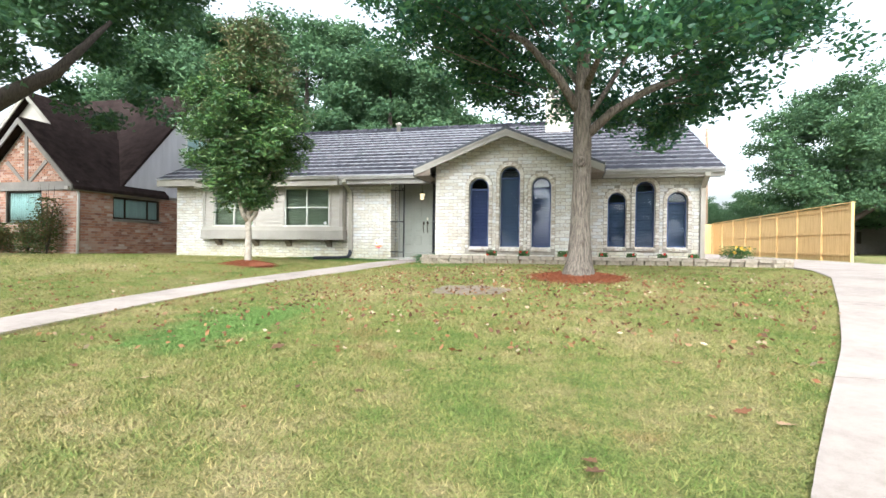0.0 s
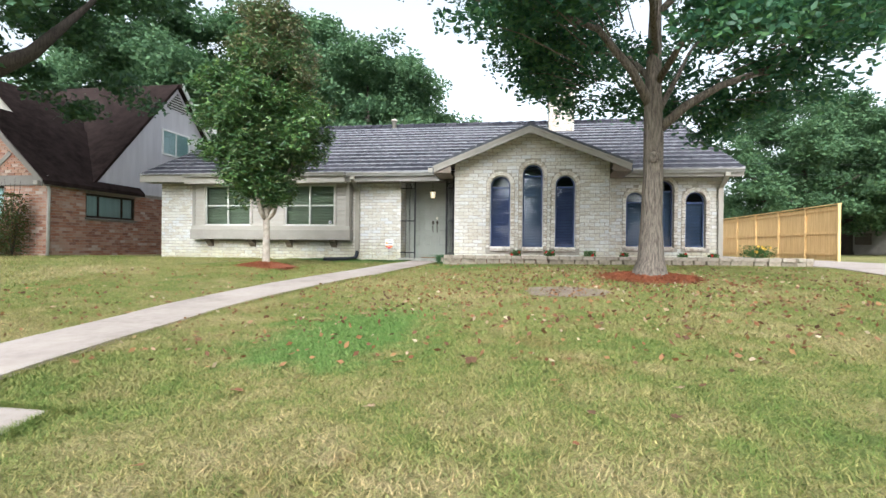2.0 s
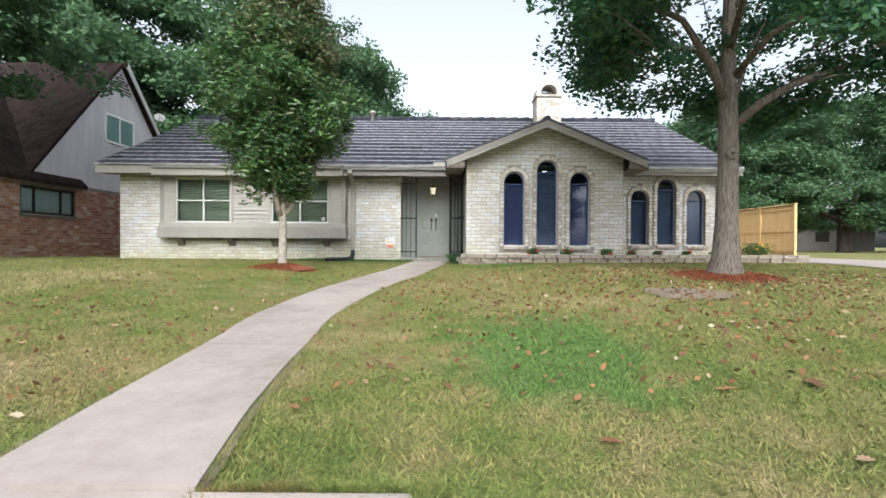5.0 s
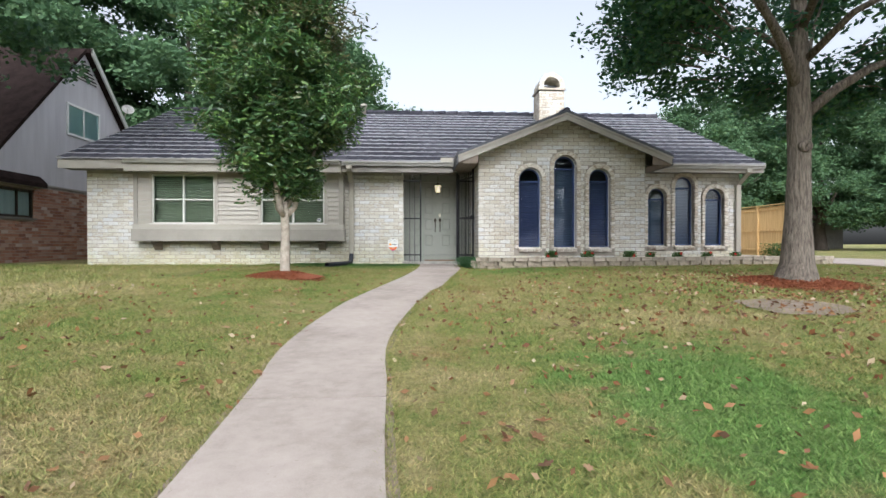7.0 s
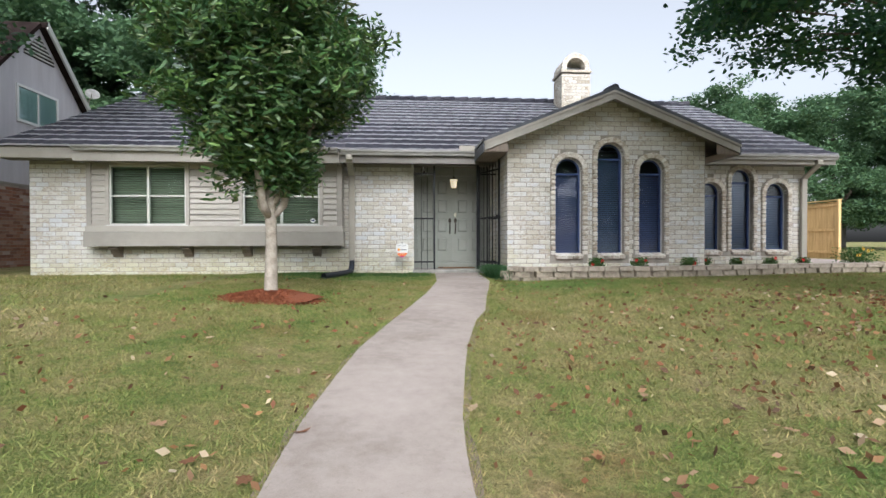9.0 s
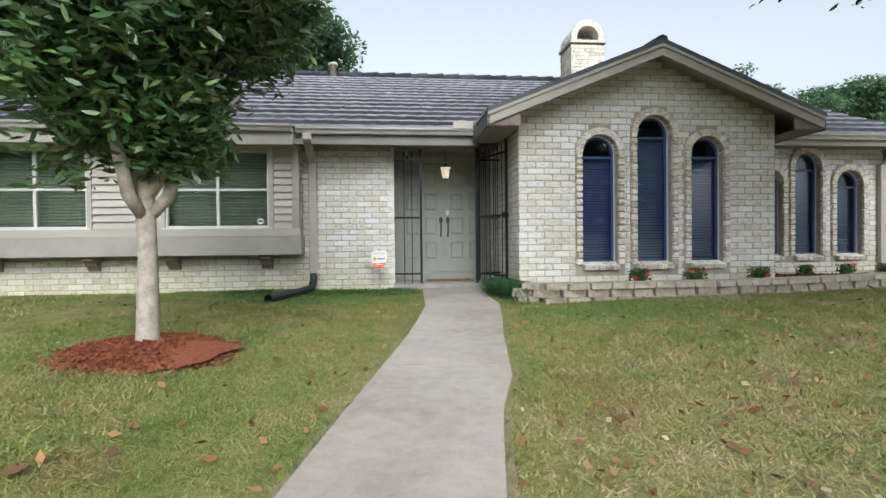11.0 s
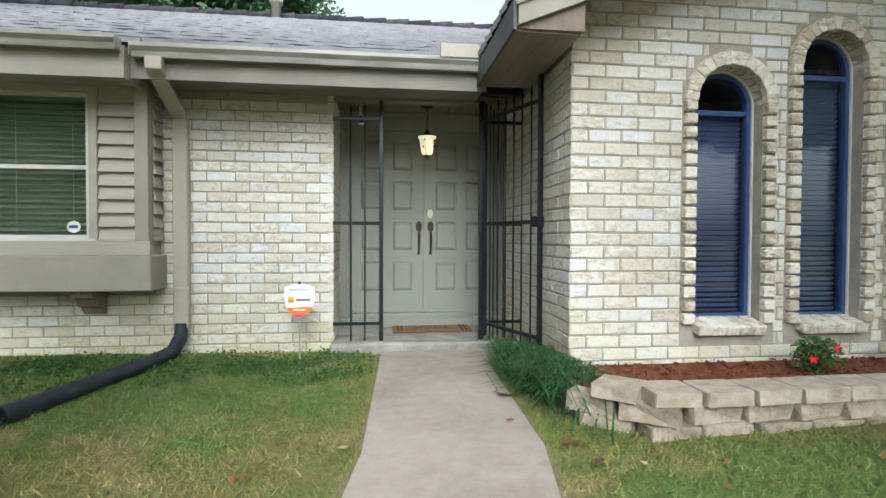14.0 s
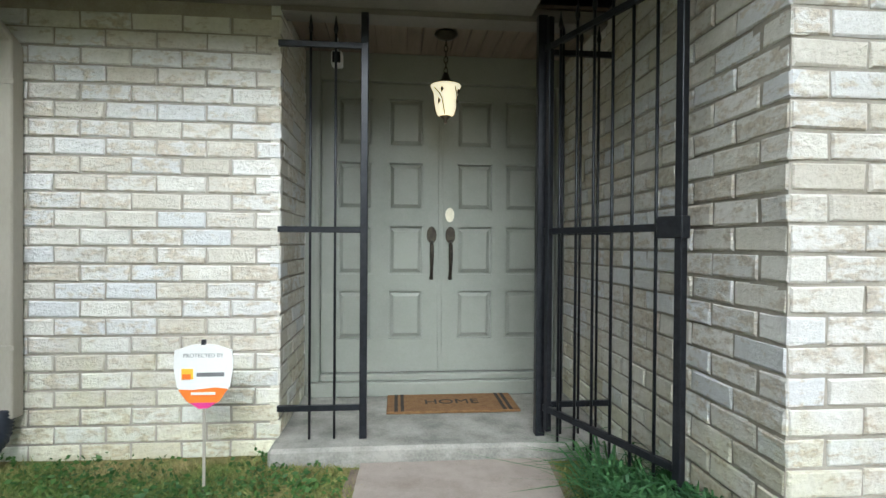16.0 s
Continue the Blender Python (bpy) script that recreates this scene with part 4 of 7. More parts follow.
gutter(-12.8, -7.54, EAVE_Y - 0.104, EAVE_Z - 0.005, "gutter", "grey metal gutter above the window bay")


def downspout(x, y_top, y_wall, z_top, z_bot, label):
    d = thing("downspout", (x, y_wall, z_bot), label, "downspout", "downspouts")
    w = 0.066
    bm = bmesh.new()
    line = [(y_top, z_top), (y_top, z_top - 0.10), (y_wall - 0.045, z_top - 0.38), (y_wall - 0.045, z_top - 0.46), (y_wall - 0.045, z_bot)]
    rings = []
    for i, (y, z) in enumerate(line):
        t = 0.042
        rings.append([bm.verts.new(c) for c in ((x - w, y - t, z), (x + w, y - t, z), (x + w, y + t, z), (x - w, y + t, z))])
    for r, s in zip(rings, rings[1:]):
        for k in range(4):
            bm.faces.new((r[k], r[(k + 1) % 4], s[(k + 1) % 4], s[k]))
    bmesh.ops.bevel(bm, geom=list(bm.edges), offset=0.006, segments=1, affect="EDGES")
    part("pipe", bm, SPOUT, d)
    for z in (z_bot + 0.35, z_top - 0.6):
        part("strap", boxes((x - w - 0.012, x + w + 0.012, y_wall - 0.093, y_wall - 0.088, z, z + 0.025), bev=0.001), SPOUT, d)
    return d


downspout(-7.31, EAVE_Y - 0.045, MAIN_Y - 0.01, EAVE_Z - 0.12, 0.16, "taupe metal downspout down the brick wall")
downspout(3.24, EAVE_Y - 0.045, RIGHT_Y - 0.01, EAVE_Z - 0.12, 0.0, "taupe metal downspout at the house corner")

# Black corrugated drain pipe on the grass.
pts = [(-7.31, 14.98, 0.20), (-7.31, 14.95, 0.08), (-7.32, 14.80, -0.02), (-7.36, 14.5, -0.035), (-7.45, 14.1, -0.035), (-7.55, 13.6, -0.03), (-7.65, 13.15, -0.025)]
line = []
for i in range(len(pts) - 1):
    for k in range(14):
        line.append(Vector(pts[i]).lerp(Vector(pts[i + 1]), k / 14))
bm = tube(bmesh.new(), line, [0.062 if k % 2 else 0.052 for k in range(len(line))], 14, cap=False)
tube(bm, line, [0.045] * len(line), 14, cap=False)
solid("drain_pipe", bm, BLACK_PIPE, "black corrugated drain pipe lying on the grass", "pipe")

# Chimney.
chimney = thing("chimney", (-0.85, 19.6, 4.6), "whitewashed brick chimney with an arched flue opening", "chimney", kind="structure")
cx0, cx1, cy0, cy1 = -1.27, -0.35, 19.1, 20.0
part("stack", boxes((cx0 + 0.03, cx1 - 0.03, cy0 + 0.03, cy1, 4.2, 5.86)), MORTAR, chimney)
lay_bricks(chimney, "-y", cy0 + 0.02, 4.4, 5.9, lambda a, b: [(cx0, cx1)], None, ARCH_BRICK)
lay_bricks(chimney, "-x", cx0 + 0.02, 4.4, 5.9, lambda a, b: [(cy0, cy1)], None, ARCH_BRICK)
lay_bricks(chimney, "+x", cx1 - 0.02, 4.4, 5.9, lambda a, b: [(cy0, cy1)], None, ARCH_BRICK)
part("corbel_course", boxes((cx0 - 0.03, cx1 + 0.03, cy0 - 0.03, cy1 + 0.03, 5.88, 5.96), bev=0.01), ARCH_BRICK, chimney)
cm = (cx0 + cx1) / 2
outer = [(cm + 0.44 * math.cos(t), 6.05 + 0.44 * math.sin(t)) for t in np.linspace(0, math.pi, 17)]
inner = [(cm + 0.29 * math.cos(t), 6.05 + 0.29 * math.sin(t)) for t in np.linspace(math.pi, 0, 17)]
part("hood", prism([(cm + 0.44, 5.96)] + outer + [(cm - 0.44, 5.96), (cm - 0.29, 5.96)] + inner + [(cm + 0.29, 5.96)], cy0 + 0.01, cy1), ARCH_BRICK, chimney, "rounded brick hood")
part("flue", boxes((cm - 0.25, cm + 0.25, cy0 + 0.3, cy1 - 0.3, 5.96, 6.12)), IRON, chimney, "dark metal flue")
for x, y in ((-7.5, 20.3),):
    z = EAVE_Z + (y - EAVE_Y) * RISE
    bm = lathe(bmesh.new(), x, y, [(0.09, z - 0.05), (0.09, z + 0.28), (0.13, z + 0.29), (0.13, z + 0.36), (0.06, z + 0.4)])
    solid("roof_vent", bm, SPOUT, "small metal vent pipe on the roof", "vent")


# Bare soil along the edges of the walk.
def soil_edge(edge, side, label):
    verts, faces = [], []
    ys = np.linspace(2.12, 14.8, 160)
    for i, y in enumerate(ys):
        a = lerp(y, WALK_Y, edge)
        w = 0.035 + 0.03 * noise.noise((a * 3, y * 2.3, side)) + 0.012 * random.random()
        z = ground_z(a, y)
        verts += [(a - side * 0.004, y, z + 0.004), (a + side * max(0.008, w), y, z + 0.006)]
        if i:
            k = 2 * i
            faces.append((k - 2, k - 1, k + 1, k))
    solid("soil_edge", raw_mesh("soil_edge", verts, faces), SOIL, label, "soil", kind="stuff")


soil_edge(WALK_L, -1, "strip of bare soil along the walk edge")
soil_edge(WALK_R, 1, "strip of bare soil along the walk edge")

# ---- window bay ----
B0, B1 = -12.77, -7.51
bay = thing("window_bay", (-10.1, 15, 0.5), "taupe boxed window bay with lap siding on the brick wall", "bay window", kind="structure")
W = [(-12.33, -10.77), (-9.60, -7.98)]
WZ0, WZ1 = 0.98, 2.24
part("sill_box", boxes((B0 - 0.05, B1 + 0.05, BAY_Y - 0.09, MAIN_Y + 0.006, 0.53, 0.84), bev=0.008), TAUPE, bay, "deep taupe box under the windows")
part("sill_board", boxes((B0 - 0.03, B1 + 0.03, BAY_Y - 0.055, BAY_Y + 0.02, 0.842, 0.965), bev=0.004), SIDING, bay)
part("backing", boxes((B0, W[0][0], BAY_Y + 0.02, BAY_Y + 0.06, 0.84, 2.36), (W[0][1], W[1][0], BAY_Y + 0.02, BAY_Y + 0.06, 0.84, 2.36), (W[1][1], B1, BAY_Y + 0.02, BAY_Y + 0.06, 0.84, 2.36), (W[0][0], W[0][1], BAY_Y + 0.02, BAY_Y + 0.06, WZ1, 2.36), (W[1][0], W[1][1], BAY_Y + 0.02, BAY_Y + 0.06, WZ1, 2.36), (B1 - 0.04, B1, BAY_Y + 0.06, MAIN_Y, 0.84, 2.36), (B0, B0 + 0.04, BAY_Y + 0.06, MAIN_Y, 0.84, 2.36)), SIDING, bay)
part("corner_board", boxes((B1 - 0.10, B1 + 0.012, BAY_Y - 0.034, BAY_Y + 0.02, 0.966, 2.34), (B1, B1 + 0.014, BAY_Y + 0.02, BAY_Y + 0.07, 0.966, 2.34), bev=0.002), TAUPE, bay)
part("corner_board", boxes((B0 - 0.012, B0 + 0.08, BAY_Y - 0.034, BAY_Y + 0.02, 0.966, 2.34), bev=0.002), TAUPE, bay)
part("head_board", boxes((B0, B1, BAY_Y - 0.016, BAY_Y + 0.018, 2.345, 2.40)), TAUPE, bay)


def lap(x0, x1):
    z, k = 0.97, 0
    while z < 2.30:
        bm = prism([(BAY_Y - 0.03, z), (BAY_Y + 0.018, z), (BAY_Y + 0.018, z + 0.117), (BAY_Y + 0.004, z + 0.117)], x0, x1, "x")
        part("lap_board", bm, SIDING, bay)
        z += 0.119


lap(B0 + 0.085, W[0][0] - 0.07)
lap(W[0][1] + 0.07, W[1][0] - 0.07)
lap(W[1][1] + 0.07, B1 - 0.105)
z = 0.97
while z < 2.30:
    part("lap_board", prism([(B1 + 0.002, z), (B1 + 0.04, z), (B1 + 0.008, z + 0.117), (B1 + 0.002, z + 0.118)], BAY_Y + 0.075, MAIN_Y - 0.02), SIDING, bay)
    z += 0.119
for x in (-12.28, -10.81, -9.56, -8.07):
    part("corbel", prism([(BAY_Y - 0.0, 0.528), (MAIN_Y - 0.01, 0.528), (MAIN_Y - 0.01, 0.30), (MAIN_Y - 0.05, 0.30), (MAIN_Y - 0.09, 0.36), (MAIN_Y - 0.14, 0.38), (MAIN_Y - 0.18, 0.45), (BAY_Y, 0.47)], x - 0.09, x + 0.09, "x"), WOOD_AND_EAVE_SHADE, bay, "weathered scrolled wooden bracket")


def casement(n, x0, x1):
    win = thing("window_%d" % n, ((x0 + x1) / 2, BAY_Y, WZ0), "wide four-pane window with pale frame and open slat blinds", "window", "bay windows", "structure")
    xm, zm = (x0 + x1) / 2, WZ0 + 0.62
    part("casing", boxes((x0 - 0.068, x0 + 0.0, BAY_Y - 0.036, BAY_Y + 0.018, WZ0 - 0.012, WZ1 + 0.06), (x1, x1 + 0.068, BAY_Y - 0.036, BAY_Y + 0.018, WZ0 - 0.012, WZ1 + 0.06), (x0, x1, BAY_Y - 0.036, BAY_Y + 0.018, WZ1 + 0.002, WZ1 + 0.06), bev=0.003), SIDING, win, "taupe casing")
    f = 0.035
    part("window_frame", boxes((x0, x0 + f, BAY_Y - 0.005, BAY_Y + 0.06, WZ0, WZ1), (x1 - f, x1, BAY_Y - 0.005, BAY_Y + 0.06, WZ0, WZ1), (x0 + f, x1 - f, BAY_Y - 0.005, BAY_Y + 0.06, WZ0, WZ0 + f), (x0 + f, x1 - f, BAY_Y - 0.005, BAY_Y + 0.06, WZ1 - f, WZ1)), PALE_FRAME, win)
    part("mullion", boxes((xm - 0.025, xm + 0.025, BAY_Y - 0.008, BAY_Y + 0.06, WZ0 + f, WZ1 - f), bev=0.003), PALE_FRAME, win)
    part("meeting_rail", boxes((x0 + f, xm - 0.026, BAY_Y + 0.0, BAY_Y + 0.05, zm - 0.018, zm + 0.018), (xm + 0.026, x1 - f, BAY_Y + 0.0, BAY_Y + 0.05, zm - 0.018, zm + 0.018)), PALE_FRAME, win)
    part("window_sill", boxes((x0 - 0.05, x1 + 0.05, BAY_Y - 0.045, BAY_Y + 0.0, WZ0 - 0.014, WZ0 + 0.004)), PALE_FRAME, win)
    for a, b in ((x0 + f, xm - 0.025), (xm + 0.025, x1 - f)):
        for c, d in ((WZ0 + f, zm - 0.018), (zm + 0.018, WZ1 - f)):
            g = part("pane", pane_mesh([(a, BAY_Y + 0.025, c), (b, BAY_Y + 0.025, c), (b, BAY_Y + 0.025, d), (a, BAY_Y + 0.025, d)]), GLASS, win)
            g.visible_shadow = False
    for a, b in ((x0 + f, xm - 0.01), (xm + 0.01, x1 - f)):
        bl = thing("window_blind", ((a + b) / 2, BAY_Y + 0.12, WZ0), "pale slatted blind lowered behind the window", "blind", "bay window blinds")
        slat = mesh_of(box(bmesh.new(), -(b - a) / 2, (b - a) / 2, -0.025, 0.025, -0.0015, 0.0015), "slat")
        slat.materials.append(BLIND_PALE)
        for k in range(int((WZ1 - WZ0 - 0.1) / 0.05)):
            LAID.append((bl, slat, pose((a + b) / 2, BAY_Y + 0.115, WZ0 + 0.06 + k * 0.05, -30 + random.uniform(-3, 3))))
        part("head_rail", boxes((a, b, BAY_Y + 0.085, BAY_Y + 0.14, WZ1 - 0.06, WZ1 - 0.005)), BLIND_PALE, bl)
        for fx in (0.2, 0.8):
            part("cord", boxes((a + (b - a) * fx - 0.002, a + (b - a) * fx + 0.002, BAY_Y + 0.086, BAY_Y + 0.09, WZ0 + 0.04, WZ1 - 0.06)), BLIND_PALE, bl)


casement(7, *W[0])
casement(8, *W[1])
bm = prism([(-8.13 + 0.055 * math.cos(t), 1.085 + 0.055 * math.sin(t)) for t in np.linspace(0, 2 * math.pi, 9)[:-1]], BAY_Y + 0.016, BAY_Y + 0.021)
st = thing("alarm_sticker", (-8.13, BAY_Y + 0.02, 1.085), "small white alarm sticker with a blue bar on the pane", "sticker")
part("face", bm, WHITE, st)
part("bar", boxes((-8.165, -8.095, BAY_Y + 0.0135, BAY_Y + 0.0155, 1.075, 1.10)), BLUE, st)

# ---- entry porch ----
solid("ceiling_porch", boxes(*[(ENTRY_L - 0.1 + k * 0.1, ENTRY_L - 0.1 + k * 0.1 + 0.094, EAVE_Y + 0.6, DOOR_Y + 0.1, 2.40, 2.42) for k in range(20)], (ENTRY_L - 0.1, ENTRY_R + 0.1, EAVE_Y + 0.55, DOOR_Y + 0.1, 2.42, 2.44)), WOOD_AND_EAVE_SHADE, "brown beadboard porch ceiling", "ceiling", kind="structure")
# The beam's shade is put into its darker taupe.
solid("beam_entry", boxes((ENTRY_L + 0.004, ENTRY_R - 0.012, MAIN_Y - 0.02, MAIN_Y + 0.12, SOFFIT - 0.03, 2.40)), DARK_AND_SHADED_TAUPE, "beam over the entry opening, its shade in the paint colour", "beam", kind="structure")
bm = boxes((ENTRY_L - 0.02, ENTRY_R + 0.005, 14.86, DOOR_Y + 0.1, -0.24, 0.0), bev=0.018)
bmesh.ops.subdivide_edges(bm, edges=bm.edges, cuts=3)
for v in bm.verts:
    v.co += Vector((0, 0.008 * noise.noise(v.co * 3), 0.003 * noise.noise(v.co * 5)))
solid("porch_slab", bm, STAINED_SHADED_CONCRETE, "worn concrete porch slab at the front door, darkened for porch shade", "slab", kind="structure")
solid("wall_footing", boxes((LEFT_X - 0.02, ENTRY_L - 0.03, MAIN_Y - 0.03, MAIN_Y + 0.1, -0.3, -0.105)), STAINED_SHADED_CONCRETE, "concrete footing under the brick wall", "footing", kind="structure")

door_set = thing("door_1", (-4.99, DOOR_Y, 0), "closed grey-green double front door with raised panels", "door", kind="structure")
D0, DM, D1, DZ0, DZ1 = -5.83, -4.99, -4.155, 0.155, 2.20
part("door_frame", boxes((ENTRY_L + 0.0, D0 - 0.004, DOOR_Y - 0.06, DOOR_Y + 0.08, 0.0, 2.40), (D1 + 0.004, ENTRY_R, DOOR_Y - 0.06, DOOR_Y + 0.08, 0.0, 2.40), (D0 - 0.004, D1 + 0.004, DOOR_Y - 0.06, DOOR_Y + 0.08, DZ1 + 0.004, 2.40), bev=0.004), DOOR_PAINT, door_set, "grey-green door frame")
part("stop_bead", boxes((D0 - 0.035, D0 - 0.012, DOOR_Y - 0.075, DOOR_Y - 0.061, 0.1, DZ1 + 0.02), (D1 + 0.012, D1 + 0.035, DOOR_Y - 0.075, DOOR_Y - 0.061, 0.1, DZ1 + 0.02), bev=0.003), DOOR_PAINT, door_set)
part("threshold", boxes((ENTRY_L + 0.02, ENTRY_R - 0.02, DOOR_Y - 0.11, DOOR_Y + 0.08, 0.0, 0.10), (D0, D1, DOOR_Y - 0.07, DOOR_Y + 0.06, 0.10, 0.148), bev=0.008), DOOR_PAINT, door_set, "stepped painted threshold")
ROWS_Z = ((1.76, 2.09), (1.31, 1.64), (0.85, 1.19), (0.39, 0.73))
for a, b, side in ((D0, DM - 0.004, -1), (DM + 0.004, D1, 1)):
    leaf = part("door_leaf", boxes((a, b, DOOR_Y, DOOR_Y + 0.04, DZ0, DZ1)), DOOR_PAINT, door_set)
    w = b - a
    cols = ((a + 0.115, a + 0.355), (b - 0.365, b - 0.125)) if side < 0 else ((a + 0.115, a + 0.365), (b - 0.365, b - 0.115))
    zs = [DZ0] + [z for lo, hi in reversed(ROWS_Z) for z in (lo, hi)] + [DZ1]
    rails = [(a, b, DOOR_Y - 0.022, DOOR_Y - 0.0005, zs[i], zs[i + 1]) for i in range(0, len(zs), 2)]
    xs = [a, cols[0][0], cols[0][1], cols[1][0], cols[1][1], b]
    for lo, hi in ROWS_Z:
        rails += [(xs[i], xs[i + 1], DOOR_Y - 0.022, DOOR_Y - 0.0005, lo, hi) for i in (0, 2, 4)]
    bm = boxes(*rails)
    part("rails_and_stiles", bm, DOOR_PAINT, leaf)
    for lo, hi in ROWS_Z:
        for p, q in cols:
            bm = bmesh.new()
            v0 = [bm.verts.new(c) for c in ((p + 0.012, DOOR_Y - 0.002, lo + 0.012), (q - 0.012, DOOR_Y - 0.002, lo + 0.012), (q - 0.012, DOOR_Y - 0.002, hi - 0.012), (p + 0.012, DOOR_Y - 0.002, hi - 0.012))]
            v1 = [bm.verts.new(c) for c in ((p + 0.035, DOOR_Y - 0.018, lo + 0.038), (q - 0.035, DOOR_Y - 0.018, lo + 0.038), (q - 0.035, DOOR_Y - 0.018, hi - 0.038), (p + 0.035, DOOR_Y - 0.018, hi - 0.038))]
            bm.faces.new(v1)
            for k in range(4):
                bm.faces.new((v0[k], v0[(k + 1) % 4], v1[(k + 1) % 4], v1[k]))
            part("panel", bm, DOOR_PAINT, leaf)
    hx = DM - 0.065 if side < 0 else DM + 0.07
    bm = prism([(hx + 0.036 * math.cos(t), 1.13 + 0.062 * math.sin(t)) for t in np.linspace(0, 2 * math.pi, 13)[:-1]], DOOR_Y - 0.034, DOOR_Y - 0.0225)
    tube(bm, [(hx, DOOR_Y - 0.02, 1.09), (hx, DOOR_Y - 0.07, 1.05), (hx, DOOR_Y - 0.075, 0.98), (hx, DOOR_Y - 0.06, 0.90), (hx, DOOR_Y - 0.03, 0.84), (hx, DOOR_Y - 0.016, 0.82)], [0.012, 0.014, 0.016, 0.013, 0.012, 0.018], 8)
    tube(bm, [(hx, DOOR_Y - 0.03, 1.13), (hx, DOOR_Y - 0.05, 1.13)], [0.014, 0.016], 8)
    part("door_handle", bm, BRONZE, leaf, "dark bronze pull handle")
    if side > 0:
        part("deadbolt", prism([(hx - 0.005 + 0.032 * math.cos(t), 1.275 + 0.052 * math.sin(t)) for t in np.linspace(0, 2 * math.pi, 13)[:-1]], DOOR_Y - 0.034, DOOR_Y - 0.014), BRASS, leaf, "keypad deadbolt")
    else:
        part("peephole", prism([(DM - 0.07 + 0.011 * math.cos(t), 1.86 + 0.011 * math.sin(t)) for t in np.linspace(0, 2 * math.pi, 9)[:-1]], DOOR_Y - 0.02, DOOR_Y - 0.014), BRONZE, leaf)
part("astragal", boxes((DM - 0.018, DM + 0.012, DOOR_Y - 0.032, DOOR_Y - 0.0225, DZ0, DZ1), bev=0.003), DOOR_PAINT, door_set, "strip between the door leaves")

# Pendant lamp.
LX, LY, LT = -5.0, 15.40, 2.065
lamp = thing("porch_lamp", (LX, LY, 2.40), "lit pendant porch lamp with frosted bell shade", "lamp")
part("canopy", lathe(bmesh.new(), LX, LY, [(0.07, 2.398), (0.075, 2.385), (0.05, 2.365), (0.015, 2.355)]), BRONZE, lamp)
bm = bmesh.new()
for k in range(6):
    z = 2.335 - k * 0.035
    ring = [(LX + 0.012 * math.cos(t) * (k % 2), LY + 0.012 * math.cos(t) * ((k + 1) % 2), z + 0.024 * math.sin(t)) for t in np.linspace(0, 2 * math.pi, 11)]
    tube(bm, ring, [0.003] * 11, 5, cap=False)
part("chain", bm, BRONZE, lamp)
part("cap", lathe(bmesh.new(), LX, LY, [(0.015, LT + 0.08), (0.03, LT + 0.04), (0.06, LT + 0.018), (0.07, LT + 0.004)]), BRONZE, lamp)
part("shade", lathe(bmesh.new(), LX, LY, [(0.096, LT), (0.090, LT - 0.015), (0.076, LT - 0.045), (0.071, LT - 0.10), (0.064, LT - 0.15), (0.050, LT - 0.185), (0.022, LT - 0.20)], 24), LAMP_GLASS, lamp, "glowing frosted glass bell shade")
bm = bmesh.new()
for k in range(4):
    a = 0.6 + k * math.pi / 2
    tube(bm, [(LX + r * math.cos(a + s), LY + r * math.sin(a + s), LT - z) for r, z, s in ((0.093, 0.025, 0), (0.079, 0.06, 0.35), (0.075, 0.10, 0.6), (0.068, 0.15, 0.7), (0.052, 0.19, 0.75))], [0.0035] * 5, 5)
    for z, s in ((0.06, 0.55), (0.13, 0.3)):
        c = Vector((LX + 0.080 * math.cos(a + s), LY + 0.080 * math.sin(a + s), LT - z))
        tube(bm, [c, c + Vector((0.004, -0.004, 0.02)), c + Vector((0.0, -0.002, 0.04))], [0.002, 0.010, 0.001], 5)
lathe(bm, LX, LY, [(0.045, LT - 0.185), (0.03, LT - 0.20), (0.01, LT - 0.215), (0.014, LT - 0.225), (0.003, LT - 0.24)], 12)
part("leaf_cage", bm, BRONZE, lamp, "dark metal vine and finial")
glowlamp = new("porch_lamp_light", bpy.data.lights.new("porch_lamp_light", "POINT"))
glowlamp.data.energy, glowlamp.data.color, glowlamp.data.shadow_soft_size = 0.8, (1.0, 0.82, 0.58), 0.05
glowlamp.location = (LX, LY, LT - 0.29)

# Security camera under the porch ceiling.
cam_box = thing("security_camera", (-5.68, 15.55, 2.40), "small white security camera under the porch ceiling", "camera")
part("bracket", tube(bmesh.new(), [(-5.70, 15.56, 2.40), (-5.70, 15.56, 2.31)], [0.012, 0.012], 8), WHITE, cam_box)
part("body", boxes((-5.725, -5.655, 15.47, 15.56, 2.20, 2.29), bev=0.01), WHITE, cam_box)
part("face", boxes((-5.715, -5.665, 15.464, 15.4695, 2.21, 2.28), bev=0.002), IRON, cam_box, "black lens face")
bell = thing("doorbell_box", (ENTRY_R, 15.0, 1.55), "small brass door bell on the brick wall", "doorbell")
part("plate", boxes((ENTRY_R - 0.028, ENTRY_R - 0.006, 15.38, 15.43, 1.47, 1.65), bev=0.004), BRASS, bell)

# Door mat.
mat_x0, mat_x1, mat_y0, mat_y1 = -5.36, -4.51, 15.36, 15.72
mat_ob = thing("door_mat", (-4.93, 15.5, 0), "brown coir doormat with dark stripes and a word", "mat")
part("pile", boxes((mat_x0, mat_x1, mat_y0, mat_y1, 0.003, 0.02), bev=0.004), RUBBER, mat_ob)
for x in (mat_x0 + 0.06, mat_x0 + 0.10, mat_x1 - 0.10, mat_x1 - 0.06):
    part("stripe", boxes((x - 0.011, x + 0.011, mat_y0 + 0.005, mat_y1 - 0.005, 0.0202, 0.0225)), MAT_BLACK, mat_ob, "dark stripe")


